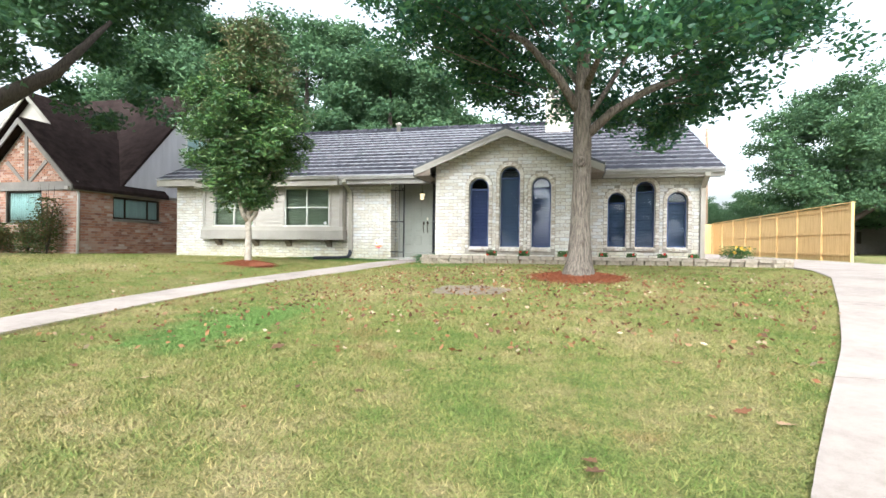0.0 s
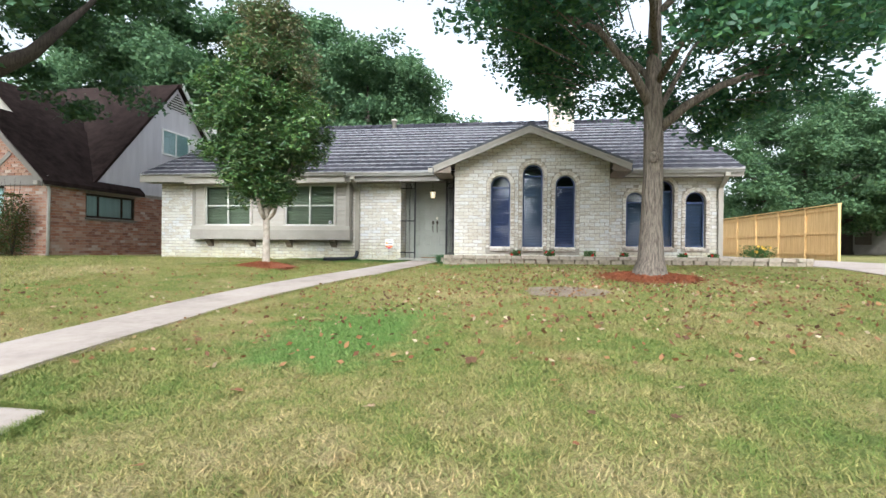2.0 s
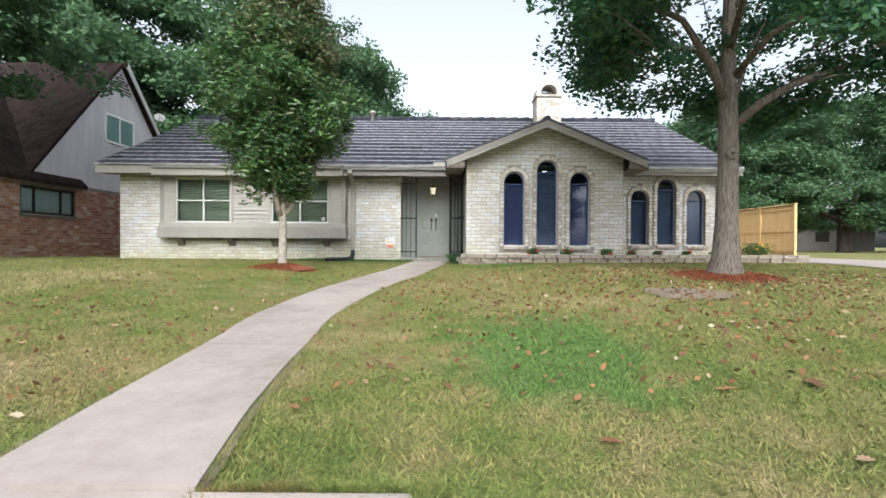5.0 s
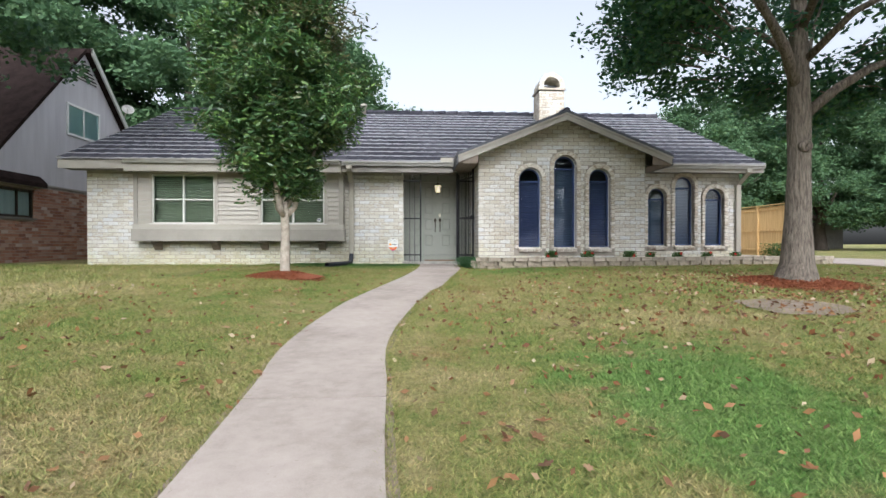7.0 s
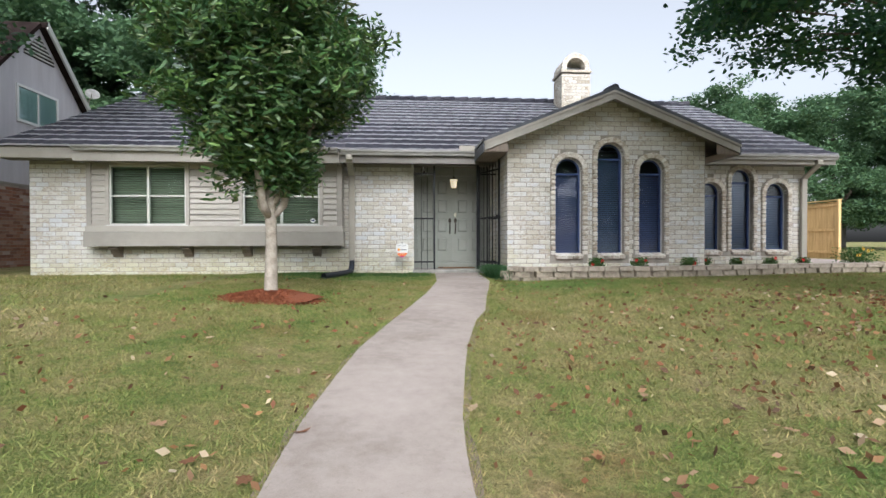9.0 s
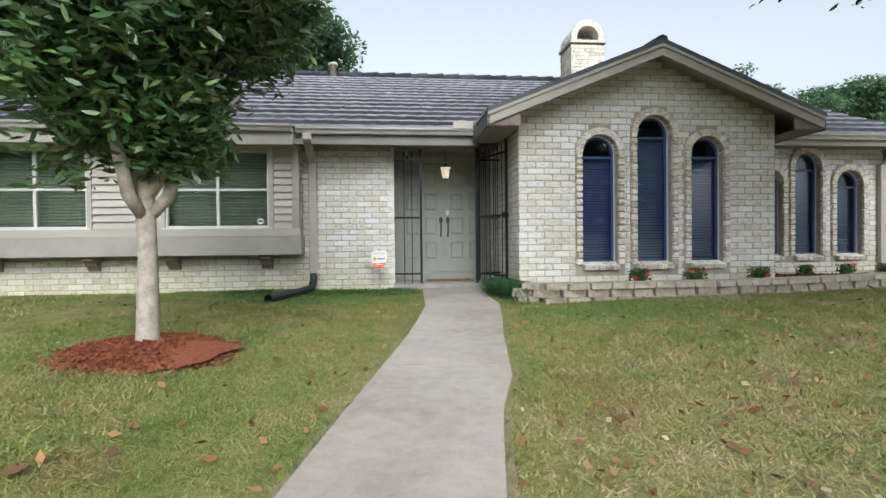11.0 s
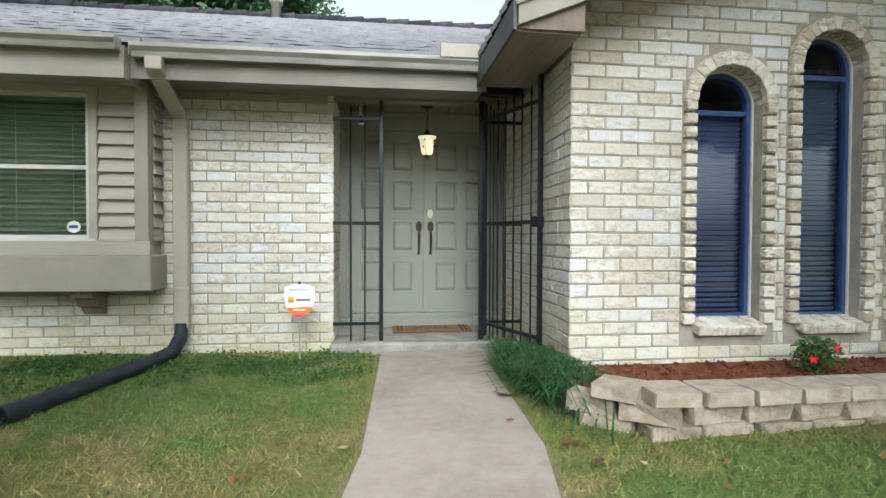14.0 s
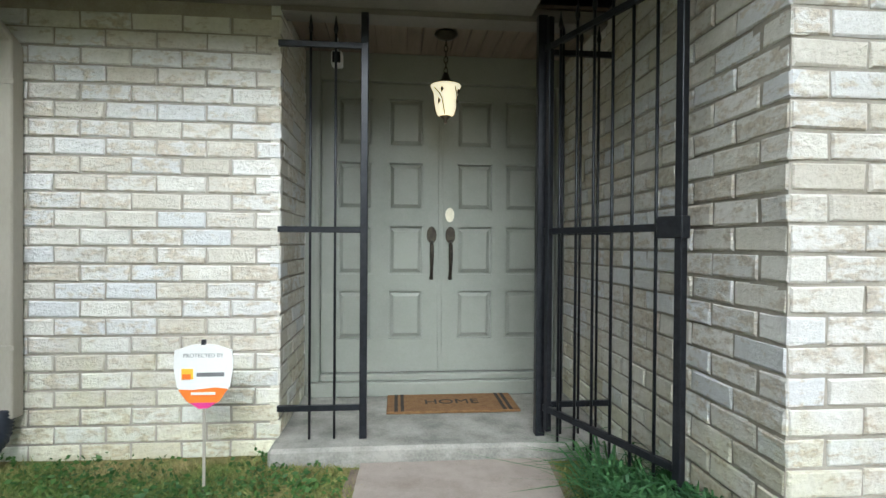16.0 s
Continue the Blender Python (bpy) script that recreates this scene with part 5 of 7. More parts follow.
def words(text, size, m, paint, parent, label, depth=0.001):
    cu = bpy.data.curves.new("words", "FONT")
    cu.body, cu.size, cu.align_x, cu.align_y, cu.extrude = text, size, "CENTER", "CENTER", depth
    tmp = bpy.data.objects.new("words", cu)
    scene.collection.objects.link(tmp)
    me = bpy.data.meshes.new_from_object(tmp)
    bpy.data.objects.remove(tmp)
    me.transform(m)
    me.materials.clear()
    me.materials.append(paint)
    return part("lettering", me, paint, parent, label)


words("HOME", 0.13, pose(-4.935, 15.54, 0.0215), MAT_BLACK, mat_ob, "dark printed word")

# Yard sign.
SX, SY, UP = -6.20, 14.66, 0.08
sign = thing("yard_sign", (SX, SY, -0.11), "white and orange security yard sign on a thin metal stake", "sign")
part("stake", boxes((SX - 0.007, SX + 0.007, SY + 0.006, SY + 0.012, -0.2, 0.60), bev=0.001), SPOUT, sign, "thin grey metal stake")
face = [(-0.13, 0.50), (-0.135, 0.42), (-0.12, 0.33), (-0.075, 0.26), (-0.02, 0.225), (0.02, 0.225), (0.075, 0.26), (0.12, 0.33), (0.135, 0.42), (0.13, 0.50), (0.06, 0.525), (0, 0.53), (-0.06, 0.525)]
part("board", prism([(SX + x, z - 0.02 + UP) for x, z in face], SY - 0.002, SY + 0.004), WHITE, sign)
part("orange_band", prism([(SX + x, z - 0.02 + UP) for x, z in ((-0.113, 0.318), (-0.075, 0.262), (-0.022, 0.228), (0.022, 0.228), (0.075, 0.262), (0.113, 0.318), (0.05, 0.325), (-0.05, 0.315))], SY - 0.004, SY - 0.0025), ORANGE, sign, "orange band")
part("pink_tip", prism([(SX + x, z - 0.02 + UP) for x, z in ((-0.06, 0.255), (-0.02, 0.228), (0.02, 0.228), (0.06, 0.255))], SY - 0.006, SY - 0.0045), PINK, sign, "magenta tip")
part("mark", boxes((SX - 0.098, SX - 0.045, SY - 0.005, SY - 0.0025, 0.425, 0.475), bev=0.001), YELLOW, sign, "yellow and orange printed square")
part("mark", boxes((SX - 0.093, SX - 0.055, SY - 0.007, SY - 0.0055, 0.425, 0.45), bev=0.0005), ORANGE, sign)
words("PROTECTED BY", 0.026, pose(SX, SY - 0.0035, 0.535, 90), GREY_INK, sign, "small grey lettering", 0.0005)
part("print_bar", boxes((SX - 0.03, SX + 0.095, SY - 0.004, SY - 0.0025, 0.437, 0.456)), GREY_INK, sign)
part("print_bar", boxes((SX - 0.055, SX + 0.055, SY - 0.0062, SY - 0.0045, 0.352, 0.364)), WHITE, sign)
part("clip", boxes((SX - 0.01, SX + 0.01, SY - 0.004, SY + 0.012, 0.585, 0.61), bev=0.002), IRON, sign)


# ---- iron gate ----
def finial_bar(bm, x, y, z0, z1):
    tube(bm, [(x, y, z0), (x, y, z1 - 0.09)], [0.0075, 0.0075], 6)
    tube(bm, [(x, y, z1 - 0.10), (x, y, z1 - 0.075), (x, y, z1 - 0.05), (x, y, z1)], [0.0075, 0.014, 0.010, 0.002], 6)


def iron_panel(name, p, q, z0, z1, rails, bars, posts, label, lock=False):
    """A run of iron bars from p to q on plan. bars and posts: how far along, 0 to 1."""
    g = thing(name, (p[0], p[1], z0), label, "gate" if lock else "railing")
    d = Vector((q[0] - p[0], q[1] - p[1], 0))
    m = Matrix.Translation((p[0], p[1], 0)) @ Matrix.Rotation(math.atan2(d.y, d.x), 4, "Z")
    for z in rails:
        part("rail", box(bmesh.new(), 0, d.length, -0.012, 0.012, z - 0.016, z + 0.016, 0.002, m), IRON, g)
    for f, w, a, b in posts:
        part("post", box(bmesh.new(), f * d.length - w, f * d.length + w, -w, w, a, b, 0.003, m), IRON, g, "square post")
    for f in bars:
        c = Vector((p[0], p[1], 0)) + d * f
        bm = bmesh.new()
        finial_bar(bm, c.x, c.y, z0, z1)
        part("bar", bm, IRON, g)
    if lock:
        part("lock_box", box(bmesh.new(), d.length - 0.10, d.length + 0.025, -0.025, 0.025, rails[1] - 0.045, rails[1] + 0.045, 0.004, m), IRON, g, "black lock box")
    return g


iron_panel("iron_railing", (ENTRY_L, 15.0), (-5.48, 15.0), 0.0, 2.30, (0.17, 1.14, 2.14), (0.37, 0.66), ((1.0, 0.02, 0.0, 2.32),), "fixed black iron railing beside the entry")
iron_panel("iron_railing", (-4.50, 14.98), (ENTRY_R, 14.98), 0.0, 2.30, (0.17, 1.14, 2.14), (0.3, 0.55, 0.8), ((0.0, 0.026, 0.0, 2.34),), "fixed black iron railing against the side wall")
iron_panel("iron_gate", (-4.49, 14.93), (-4.175, 14.12), 0.02, 2.30, (0.17, 1.14, 2.14), (0.14, 0.29, 0.43, 0.57, 0.71, 0.86), ((0.04, 0.016, 0.05, 2.30), (1.0, 0.018, 0.03, 2.36)), "black iron gate with spear tops standing open", True)


def leaf_cards(n, centre, spread, size, tilt=1.0, flat=False):
    """n small folded leaves strewn about centres. Returns corners of rhombs."""
    c = np.asarray(centre)
    if c.ndim == 1:
        c = np.repeat(c[None], n, 0)
    p = c + np.clip(rng.normal(0, 1, (n, 3)), -1.8, 1.8) * np.asarray(spread)
    a = rng.normal(0, 1, (n, 3))
    a[:, 2] *= 0.5 if not flat else 0.1
    a /= np.linalg.norm(a, axis=1)[:, None]
    b = rng.normal(0, 1, (n, 3))
    b -= a * (a * b).sum(1)[:, None]
    b /= np.linalg.norm(b, axis=1)[:, None]
    s = size * rng.uniform(0.6, 1.25, (n, 1))
    return np.stack([p - a * s * 0.5, p + b * s * 0.28 + a * s * 0.05, p + a * s * 0.5, p - b * s * 0.28 + a * s * 0.05], 1)


def leaf_shapes(centre, spread, size, slim):
    """Six-cornered, slightly cupped leaves about clump centres."""
    n = len(centre)
    q = leaf_cards(n, centre, spread, size)
    foot, tip = q[:, 0], q[:, 2]
    a = tip - foot
    b = (q[:, 1] - q[:, 3]) * slim
    c = np.cross(a, b)
    c *= (np.linalg.norm(a, axis=1) / np.maximum(np.linalg.norm(c, axis=1), 1e-9))[:, None] * rng.uniform(-0.16, 0.16, (n, 1))
    return np.stack([foot + c, foot + a * 0.28 + b * 0.42, foot + a * 0.66 + b * 0.5, tip + c, foot + a * 0.66 - b * 0.5, foot + a * 0.28 - b * 0.42], 1)


# ---- planter ----
def planter():
    bed = thing("planter_wall", (0, 13, -0.1), "low curved retaining wall of tan cast stone blocks", "retaining wall", kind="structure")
    line = [(-4.22, 13.40), (-4.20, 12.98), (-3.92, 12.74), (-3.3, 12.74), (-1.5, 12.78), (0.2, 13.05), (2.0, 13.55), (3.4, 13.75), (4.5, 13.62), (5.0, 13.9), (4.9, 14.4), (4.5, 14.75)]
    pts, acc = [], [0]
    for a, b in zip(line, line[1:]):
        for k in range(12):
            pts.append(Vector((a[0] + (b[0] - a[0]) * k / 12, a[1] + (b[1] - a[1]) * k / 12, 0)))
    for a, b in zip(pts, pts[1:]):
        acc.append(acc[-1] + (b - a).length)
    blocks = []
    for i in range(6):
        bm = bmesh.new()
        box(bm, -0.5, 0.5, -0.09, 0.09, -0.5, 0.5)
        bmesh.ops.bevel(bm, geom=list(bm.edges), offset=0.035, segments=1, affect="EDGES")
        for v in bm.verts:
            v.co += Vector((random.uniform(-0.03, 0.03), random.uniform(-0.02, 0.02), random.uniform(-0.09, 0.09)))
        me = mesh_of(bm, "block")
        me.materials.append(STONE)
        blocks.append(me)
    caps = []
    for i in range(3):
        bm = bmesh.new()
        box(bm, -0.5, 0.5, -0.13, 0.13, -0.5, 0.5)
        bmesh.ops.bevel(bm, geom=list(bm.edges), offset=0.02, segments=1, affect="EDGES")
        for v in bm.verts:
            v.co += Vector((random.uniform(-0.02, 0.02), random.uniform(-0.012, 0.012), random.uniform(-0.03, 0.03)))
        me = mesh_of(bm, "cap_stone")
        me.materials.append(STONE_CAP)
        caps.append(me)

    def at(s):
        i = min(max(int(np.searchsorted(acc, s)) - 1, 0), len(pts) - 2)
        d = (pts[i + 1] - pts[i]).normalized()
        return pts[i] + d * (s - acc[i]), math.degrees(math.atan2(d.y, d.x))

    total = acc[-1]
    for row, (z, h, step, forms, inset) in enumerate(((-0.095, 0.115, 0.34, blocks, -0.02), (0.015, 0.115, 0.32, blocks, 0.0), (0.112, 0.085, 0.30, caps, 0.0))):
        s = 0.17 * row + (0.1 if row else 0.0)
        while s < total - 0.1:
            w = step * random.uniform(0.9, 1.08)
            p, ang = at(s + w / 2)
            LAID.append((bed, random.choice(forms), pose(p.x, p.y, z, 0, random.uniform(-0.6, 0.6), ang + random.uniform(-2, 2)) @ pose(0, inset + random.uniform(-0.012, 0.012), 0) @ Matrix.Diagonal((w - 0.016, 1, h - 0.003, 1))))
            s += w
    # Mulch bed behind the blocks.
    out = [(p.x, p.y) for p in pts[4::6]]
    bm = prism([(x, y + (0.06 if y < 13.9 else 0)) for x, y in out] + [(RIGHT_X + 0.3, 14.94), (GABLE_R, 14.94), (GABLE_R, GABLE_Y - 0.0), (ENTRY_R, GABLE_Y)], -0.2, 0.05, "z")
    solid("mulch_bed", bm, OLD_MULCH, "bed of dark red-brown bark mulch behind the stone edging", "mulch", kind="structure")
    n = 9000
    x = rng.uniform(-4.1, 4.3, n)
    y = rng.uniform(12.8, 14.9, n)
    front = np.interp(x, [p[0] for p in line[2:9]], [p[1] for p in line[2:9]]) + 0.12
    back = np.where(x < GABLE_R, GABLE_Y - 0.02, RIGHT_Y - 0.02)
    k = (y > front) & (y < back)
    solid("mulch_chips", tri_mesh("mulch_chips", leaf_cards(int(k.sum()), np.stack([x[k], y[k], np.full(k.sum(), 0.057)], 1), (0, 0, 0.006), 0.05, flat=True), 4), OLD_MULCH, "loose bark chips on the flower bed", "mulch", kind="stuff")


planter()


def flower_bush(x, y, z, r, high, flowers, paint, label, group):
    b = thing("flowering_shrub", (x, y, z), label, "shrub", group)
    bm = bmesh.new()
    for k in range(7):
        a = k * 0.9
        tube(bm, [(x, y, z), (x + r * 0.4 * math.cos(a), y + r * 0.4 * math.sin(a), z + high * 0.5), (x + r * 0.8 * math.cos(a), y + r * 0.8 * math.sin(a), z + high * 0.9)], [0.006, 0.005, 0.003], 5)
    part("stems", bm, VINE_LEAF, b, "", "stuff")
    n = int(900 * r / 0.2)
    part("foliage", tri_mesh("foliage", leaf_cards(n, (x, y, z + high * 0.55), (r * 0.5, r * 0.45, high * 0.25), 0.045), 4), BUSH_LEAF, b, "", "stuff")
    for k in range(flowers):
        bm = bmesh.new()
        c = Vector((x + random.uniform(-r, r) * 0.7, y - r * random.uniform(0.3, 0.8), z + high * random.uniform(0.5, 1.0)))
        for i in range(6):
            a = i * math.pi / 3
            p = [c, c + Vector((0.028 * math.cos(a - 0.45), -0.01, 0.028 * math.sin(a - 0.45))), c + Vector((0.042 * math.cos(a), -0.014, 0.042 * math.sin(a))), c + Vector((0.028 * math.cos(a + 0.45), -0.01, 0.028 * math.sin(a + 0.45)))]
            bm.faces.new([bm.verts.new(q) for q in p])
        part("flower", bm, paint, b)


for x in (-2.45, -1.5, -0.55):
    flower_bush(x + random.uniform(-0.06, 0.06), 13.30, 0.05, 0.15, 0.24, 2, RED_FLOWER, "small shrub with red flowers in the mulch bed", "red flowering shrubs")
for x in (0.6, 1.35, 2.15, 2.95):
    flower_bush(x, 14.55, 0.05, 0.13, 0.19, 1, RED_FLOWER, "small shrub with red flowers in the mulch bed", "red flowering shrubs")
flower_bush(3.9, 14.2, 0.05, 0.38, 0.42, 7, YELLOW_FLOWER, "leafy bush with yellow blooms in the corner bed", "yellow flowering shrubs")

# Tuft of border grass by the gate.
cl = thing("border_grass_clump", (-4.2, 13.75, -0.1), "dark green tuft of liriope grass by the walk", "grass clump")
n = 2200
p0 = np.stack([rng.normal(-4.24, 0.10, n), rng.normal(13.78, 0.32, n), np.full(n, -0.11)], 1)
dirs = np.stack([rng.normal(-0.03, 0.12, n), rng.normal(0, 0.14, n), rng.uniform(0.14, 0.30, n)], 1)
side = np.stack([rng.normal(0, 1, n), rng.normal(0, 1, n), np.zeros(n)], 1)
side /= np.linalg.norm(side, axis=1)[:, None] * 160
mid = p0 + dirs * np.array([0.7, 0.7, 0.85])
tip = p0 + dirs * np.array([1.7, 1.7, 0.72])
quads = np.stack([p0 - side, p0 + side, mid + side, mid - side], 1)
quad2 = np.stack([mid - side, mid + side, tip + side * 0.1, tip - side * 0.1], 1)
part("blades", tri_mesh("blades", np.concatenate([quads, quad2]), 4), BORDER_GRASS, cl, "", "stuff")


# ---- trees ----
def crown_points(n_clump, shape, seed, sprays=1, reach=0.0):
    """Clump centres inside a rounded crown; shape(h) gives the radius at a height from 0 to 1.
    Each bough carries a few sprays within reach, so that gaps stay between the boughs."""
    r = np.random.default_rng(seed)
    out = []
    while len(out) < n_clump:
        h, a = r.uniform(0, 1), r.uniform(0, 2 * math.pi)
        rad = shape(h) * (0.84 + 0.34 * noise.noise((math.cos(a) * 1.9, math.sin(a) * 1.9, h * 4 + seed)))
        q = rad * r.uniform(0.12, 1) ** 0.5
        out.append((q * math.cos(a), q * math.sin(a), h))
    out = np.repeat(np.array(out), sprays, 0)
    out[:, :2] += r.normal(0, 1, (len(out), 2)) * reach
    return out


def leafy_crown(centres, per, spread, size, slim=0.0):
    c = np.repeat(centres, per, 0)
    if slim:
        return tri_mesh("crown", leaf_shapes(c, spread, size, slim), 6)
    return tri_mesh("crown", leaf_cards(len(c), c, spread, size), 4)


def mulch_ring(x, y, r):
    bm = bmesh.new()
    rings = []
    for f, h in ((1.0, -0.01), (0.75, 0.03), (0.4, 0.065), (0.0, 0.09)):
        rings.append([bm.verts.new((x + r * f * (1 + 0.3 * noise.noise((math.cos(a) * 2, math.sin(a) * 2, x))) * math.cos(a), y + r * f * (1 + 0.3 * noise.noise((math.cos(a) * 2, math.sin(a) * 2, x))) * math.sin(a), ground_z(x, y + r * f * math.sin(a)) + h - 0.015)) for a in np.linspace(0, 2 * math.pi, 33)[:-1]])
    for a, b in zip(rings, rings[1:]):
        for k in range(32):
            f = bm.faces.new((a[k], a[(k + 1) % 32], b[(k + 1) % 32], b[k]))
            f.smooth = True
    bed = thing("mulch_ring", (x, y, ground_z(x, y)), "mound of red bark mulch round a tree trunk", "mulch", "mulch rings", "stuff")
    part("mound", bm, MULCH, bed)
    n = 5200
    ang, q = rng.uniform(0, 2 * math.pi, n), r * np.sqrt(np.abs(rng.normal(0.5, 0.36, n)))
    px, py = x + q * np.cos(ang), y + q * np.sin(ang)
    pz = ground_at(px, py) + np.interp(q / r, (0, 0.4, 0.75, 1, 1.2), (0.095, 0.07, 0.038, 0.012, 0.008))
    part("chips", tri_mesh("chips", leaf_cards(n, np.stack([px, py, pz], 1), (0, 0, 0.006), 0.036, flat=True), 4), MULCH, bed, "", "stuff")


def oak():
    x, y = -0.20, 8.35
    z = ground_z(x, y)
    t = thing("oak_tree", (x, y, z), "tall oak with furrowed trunk and broad green crown", "tree")
    bm = tube(bmesh.new(), [(x, y, z - 0.1), (x, y, z + 0.06), (x + 0.01, y, z + 0.3), (x + 0.02, y, z + 0.9), (x + 0.04, y, z + 1.7), (x + 0.03, y, z + 2.35), (x + 0.02, y, z + 2.9), (x + 0.05, y + 0.05, z + 4.2), (x + 0.1, y, z + 5.8), (x, y, z + 7.6)], [0.36, 0.28, 0.205, 0.165, 0.148, 0.15, 0.135, 0.095, 0.065, 0.025], 18, wob=0.10)
    part("trunk", bm, BARK, t, "furrowed grey-brown trunk")
    bm = bmesh.new()
    c = Vector((x + 0.02, y - 0.15, z + 1.93))
    tube(bm, [c + Vector((0, 0.03, 0)), c + Vector((0, -0.01, 0)), c + Vector((0, -0.03, 0)), c + Vector((0, -0.012, 0))], [0.10, 0.095, 0.06, 0.02], 12, wob=0.2)
    part("knot", bm, BARK, t, "round scar of a cut limb")
    limbs = [
        [(0.05, 0, 2.35), (0.5, -0.1, 2.75), (1.0, -0.1, 3.05), (1.7, 0.0, 3.3), (2.5, 0.1, 3.6), (3.4, 0.2, 3.7)],
        [(0.05, 0, 2.6), (0.35, 0.3, 3.1), (0.8, 0.7, 3.9), (1.5, 1.3, 4.8)],
        [(0, 0, 2.75), (-0.35, -0.2, 3.3), (-0.9, -0.4, 3.9), (-1.9, -0.5, 4.3), (-2.9, -0.6, 4.4)],
        [(0, 0, 3.2), (-0.3, 0.5, 3.8), (-1.0, 1.3, 4.2), (-2.2, 2.0, 4.5)],
        [(0.05, 0, 3.1), (0.3, -0.6, 3.6), (0.9, -1.6, 3.9), (1.6, -2.8, 4.0)],
        [(0.05, 0, 3.6), (-0.2, -0.8, 4.1), (-0.7, -2.0, 4.4), (-1.2, -3.2, 4.3)],
        [(0.1, 0, 4.3), (0.8, 0.1, 5.0), (1.9, -0.2, 5.8), (3.0, -0.4, 6.3)],
        [(0.05, 0.05, 4.6), (0.2, 1.0, 5.4), (0.3, 2.2, 6.0)],
        [(0.1, 0, 5.2), (-0.9, 0.2, 6.2), (-1.8, 0.4, 7.0)],
    ]
    for i, pts in enumerate(limbs):
        r0 = 0.085 if i in (0, 2) else 0.06
        part("limb", tube(bmesh.new(), [(x + a, y + b, z + c) for a, b, c in pts], [r0 * (1 - 0.8 * k / (len(pts) - 1)) for k in range(len(pts))], 8, wob=0.1), BARK, t)
    pc = crown_points(185, lambda h: 4.5 * math.sqrt(max(0.0, 1 - (1.5 * (h - 0.36)) ** 2)) if h > 0.36 else 4.5 * (0.74 + 0.26 * h / 0.36), 11, 5, 0.36)
    out = np.hypot(pc[:, 0], pc[:, 1])
    low = np.array([3.15 - 0.12 * p[0] + 0.5 * noise.noise((p[0] * 0.6, p[1] * 0.6, 2.5)) for p in pc])
    cen = np.stack([x - 0.05 + pc[:, 0], y - 0.4 + pc[:, 1], z + low + pc[:, 2] * 5.8 + rng.normal(0, 0.2, len(pc))], 1)
    cen = cen[~((out < 0.9) & (cen[:, 2] < z + 3.5))]
    part("crown", leafy_crown(cen, 125, (0.20, 0.20, 0.12), 0.112, 0.8), OAK_LEAF, t, "", "stuff")
    bm = bmesh.new()
    for cpt in cen[::3]:
        d = Vector(cpt)
        base = Vector((x, y, max(d.z - 0.9, z + 3.0))).lerp(d, 0.6)
        tube(bm, [base, base.lerp(d, 0.5) + Vector((0, 0, 0.06)), d], [0.013, 0.009, 0.004], 4, cap=False)
    part("fine_branching", bm, BARK, t, "", "stuff")
    mulch_ring(x, y, 0.78)


oak()


def magnolia():
    x, y = -7.88, 10.3
    z = ground_z(x, y)
    t = thing("magnolia_tree", (x, y, z), "dense magnolia with glossy dark leaves and slim pale trunk", "tree")
    part("trunk", tube(bmesh.new(), [(x, y, z - 0.05), (x, y, z + 0.1), (x + 0.01, y, z + 0.7), (x - 0.01, y, z + 1.35), (x, y, z + 2.8), (x, y, z + 5.0)], [0.11, 0.085, 0.07, 0.072, 0.05, 0.012], 12, wob=0.08), PALE_BARK, t, "slim pale grey trunk")
    for k in range(9):
        a, h = k * 2.4, 1.15 + k * 0.34
        part("limb", tube(bmesh.new(), [(x, y, z + h), (x + 0.3 * math.cos(a), y + 0.3 * math.sin(a), z + h + 0.4), (x + 0.7 * math.cos(a), y + 0.7 * math.sin(a), z + h + 0.8)], [0.045, 0.03, 0.012], 7), PALE_BARK, t)
    for a, up in ((0.3, 0.55), (2.6, 0.6), (4.4, 0.5)):
        part("limb", tube(bmesh.new(), [(x, y, z + 1.0), (x + 0.16 * math.cos(a), y + 0.16 * math.sin(a), z + 1.18), (x + 0.3 * math.cos(a), y + 0.3 * math.sin(a), z + 1.18 + up), (x + 0.7 * math.cos(a), y + 0.7 * math.sin(a), z + 1.5 + 2 * up)], [0.05, 0.052, 0.04, 0.02], 8, wob=0.1), PALE_BARK, t)
    pc = crown_points(210, lambda h: lerp(h, (0, 0.13, 0.3, 0.5, 0.7, 0.9, 1.0), (0.45, 1.1, 1.45, 1.36, 1.08, 0.7, 0.25)), 5, 3, 0.13)
    cen = np.stack([x + pc[:, 0], y + pc[:, 1], z + 1.56 + pc[:, 2] * 4.05 + rng.normal(0, 0.08, len(pc))], 1)
    side = pc[:, 2] + 0.12 * pc[:, 0] + rng.normal(0, 0.12, len(pc))
    part("crown", leafy_crown(cen[side < 0.70], 105, (0.13, 0.13, 0.11), 0.125, 0.46), MAGNOLIA_LEAF, t, "", "stuff")
    part("crown_top", leafy_crown(cen[side >= 0.70], 80, (0.14, 0.14, 0.12), 0.115, 0.46), RUSSET_LEAF, t, "russet young leaves of the top", "stuff")
    mulch_ring(x, y, 0.6)


magnolia()


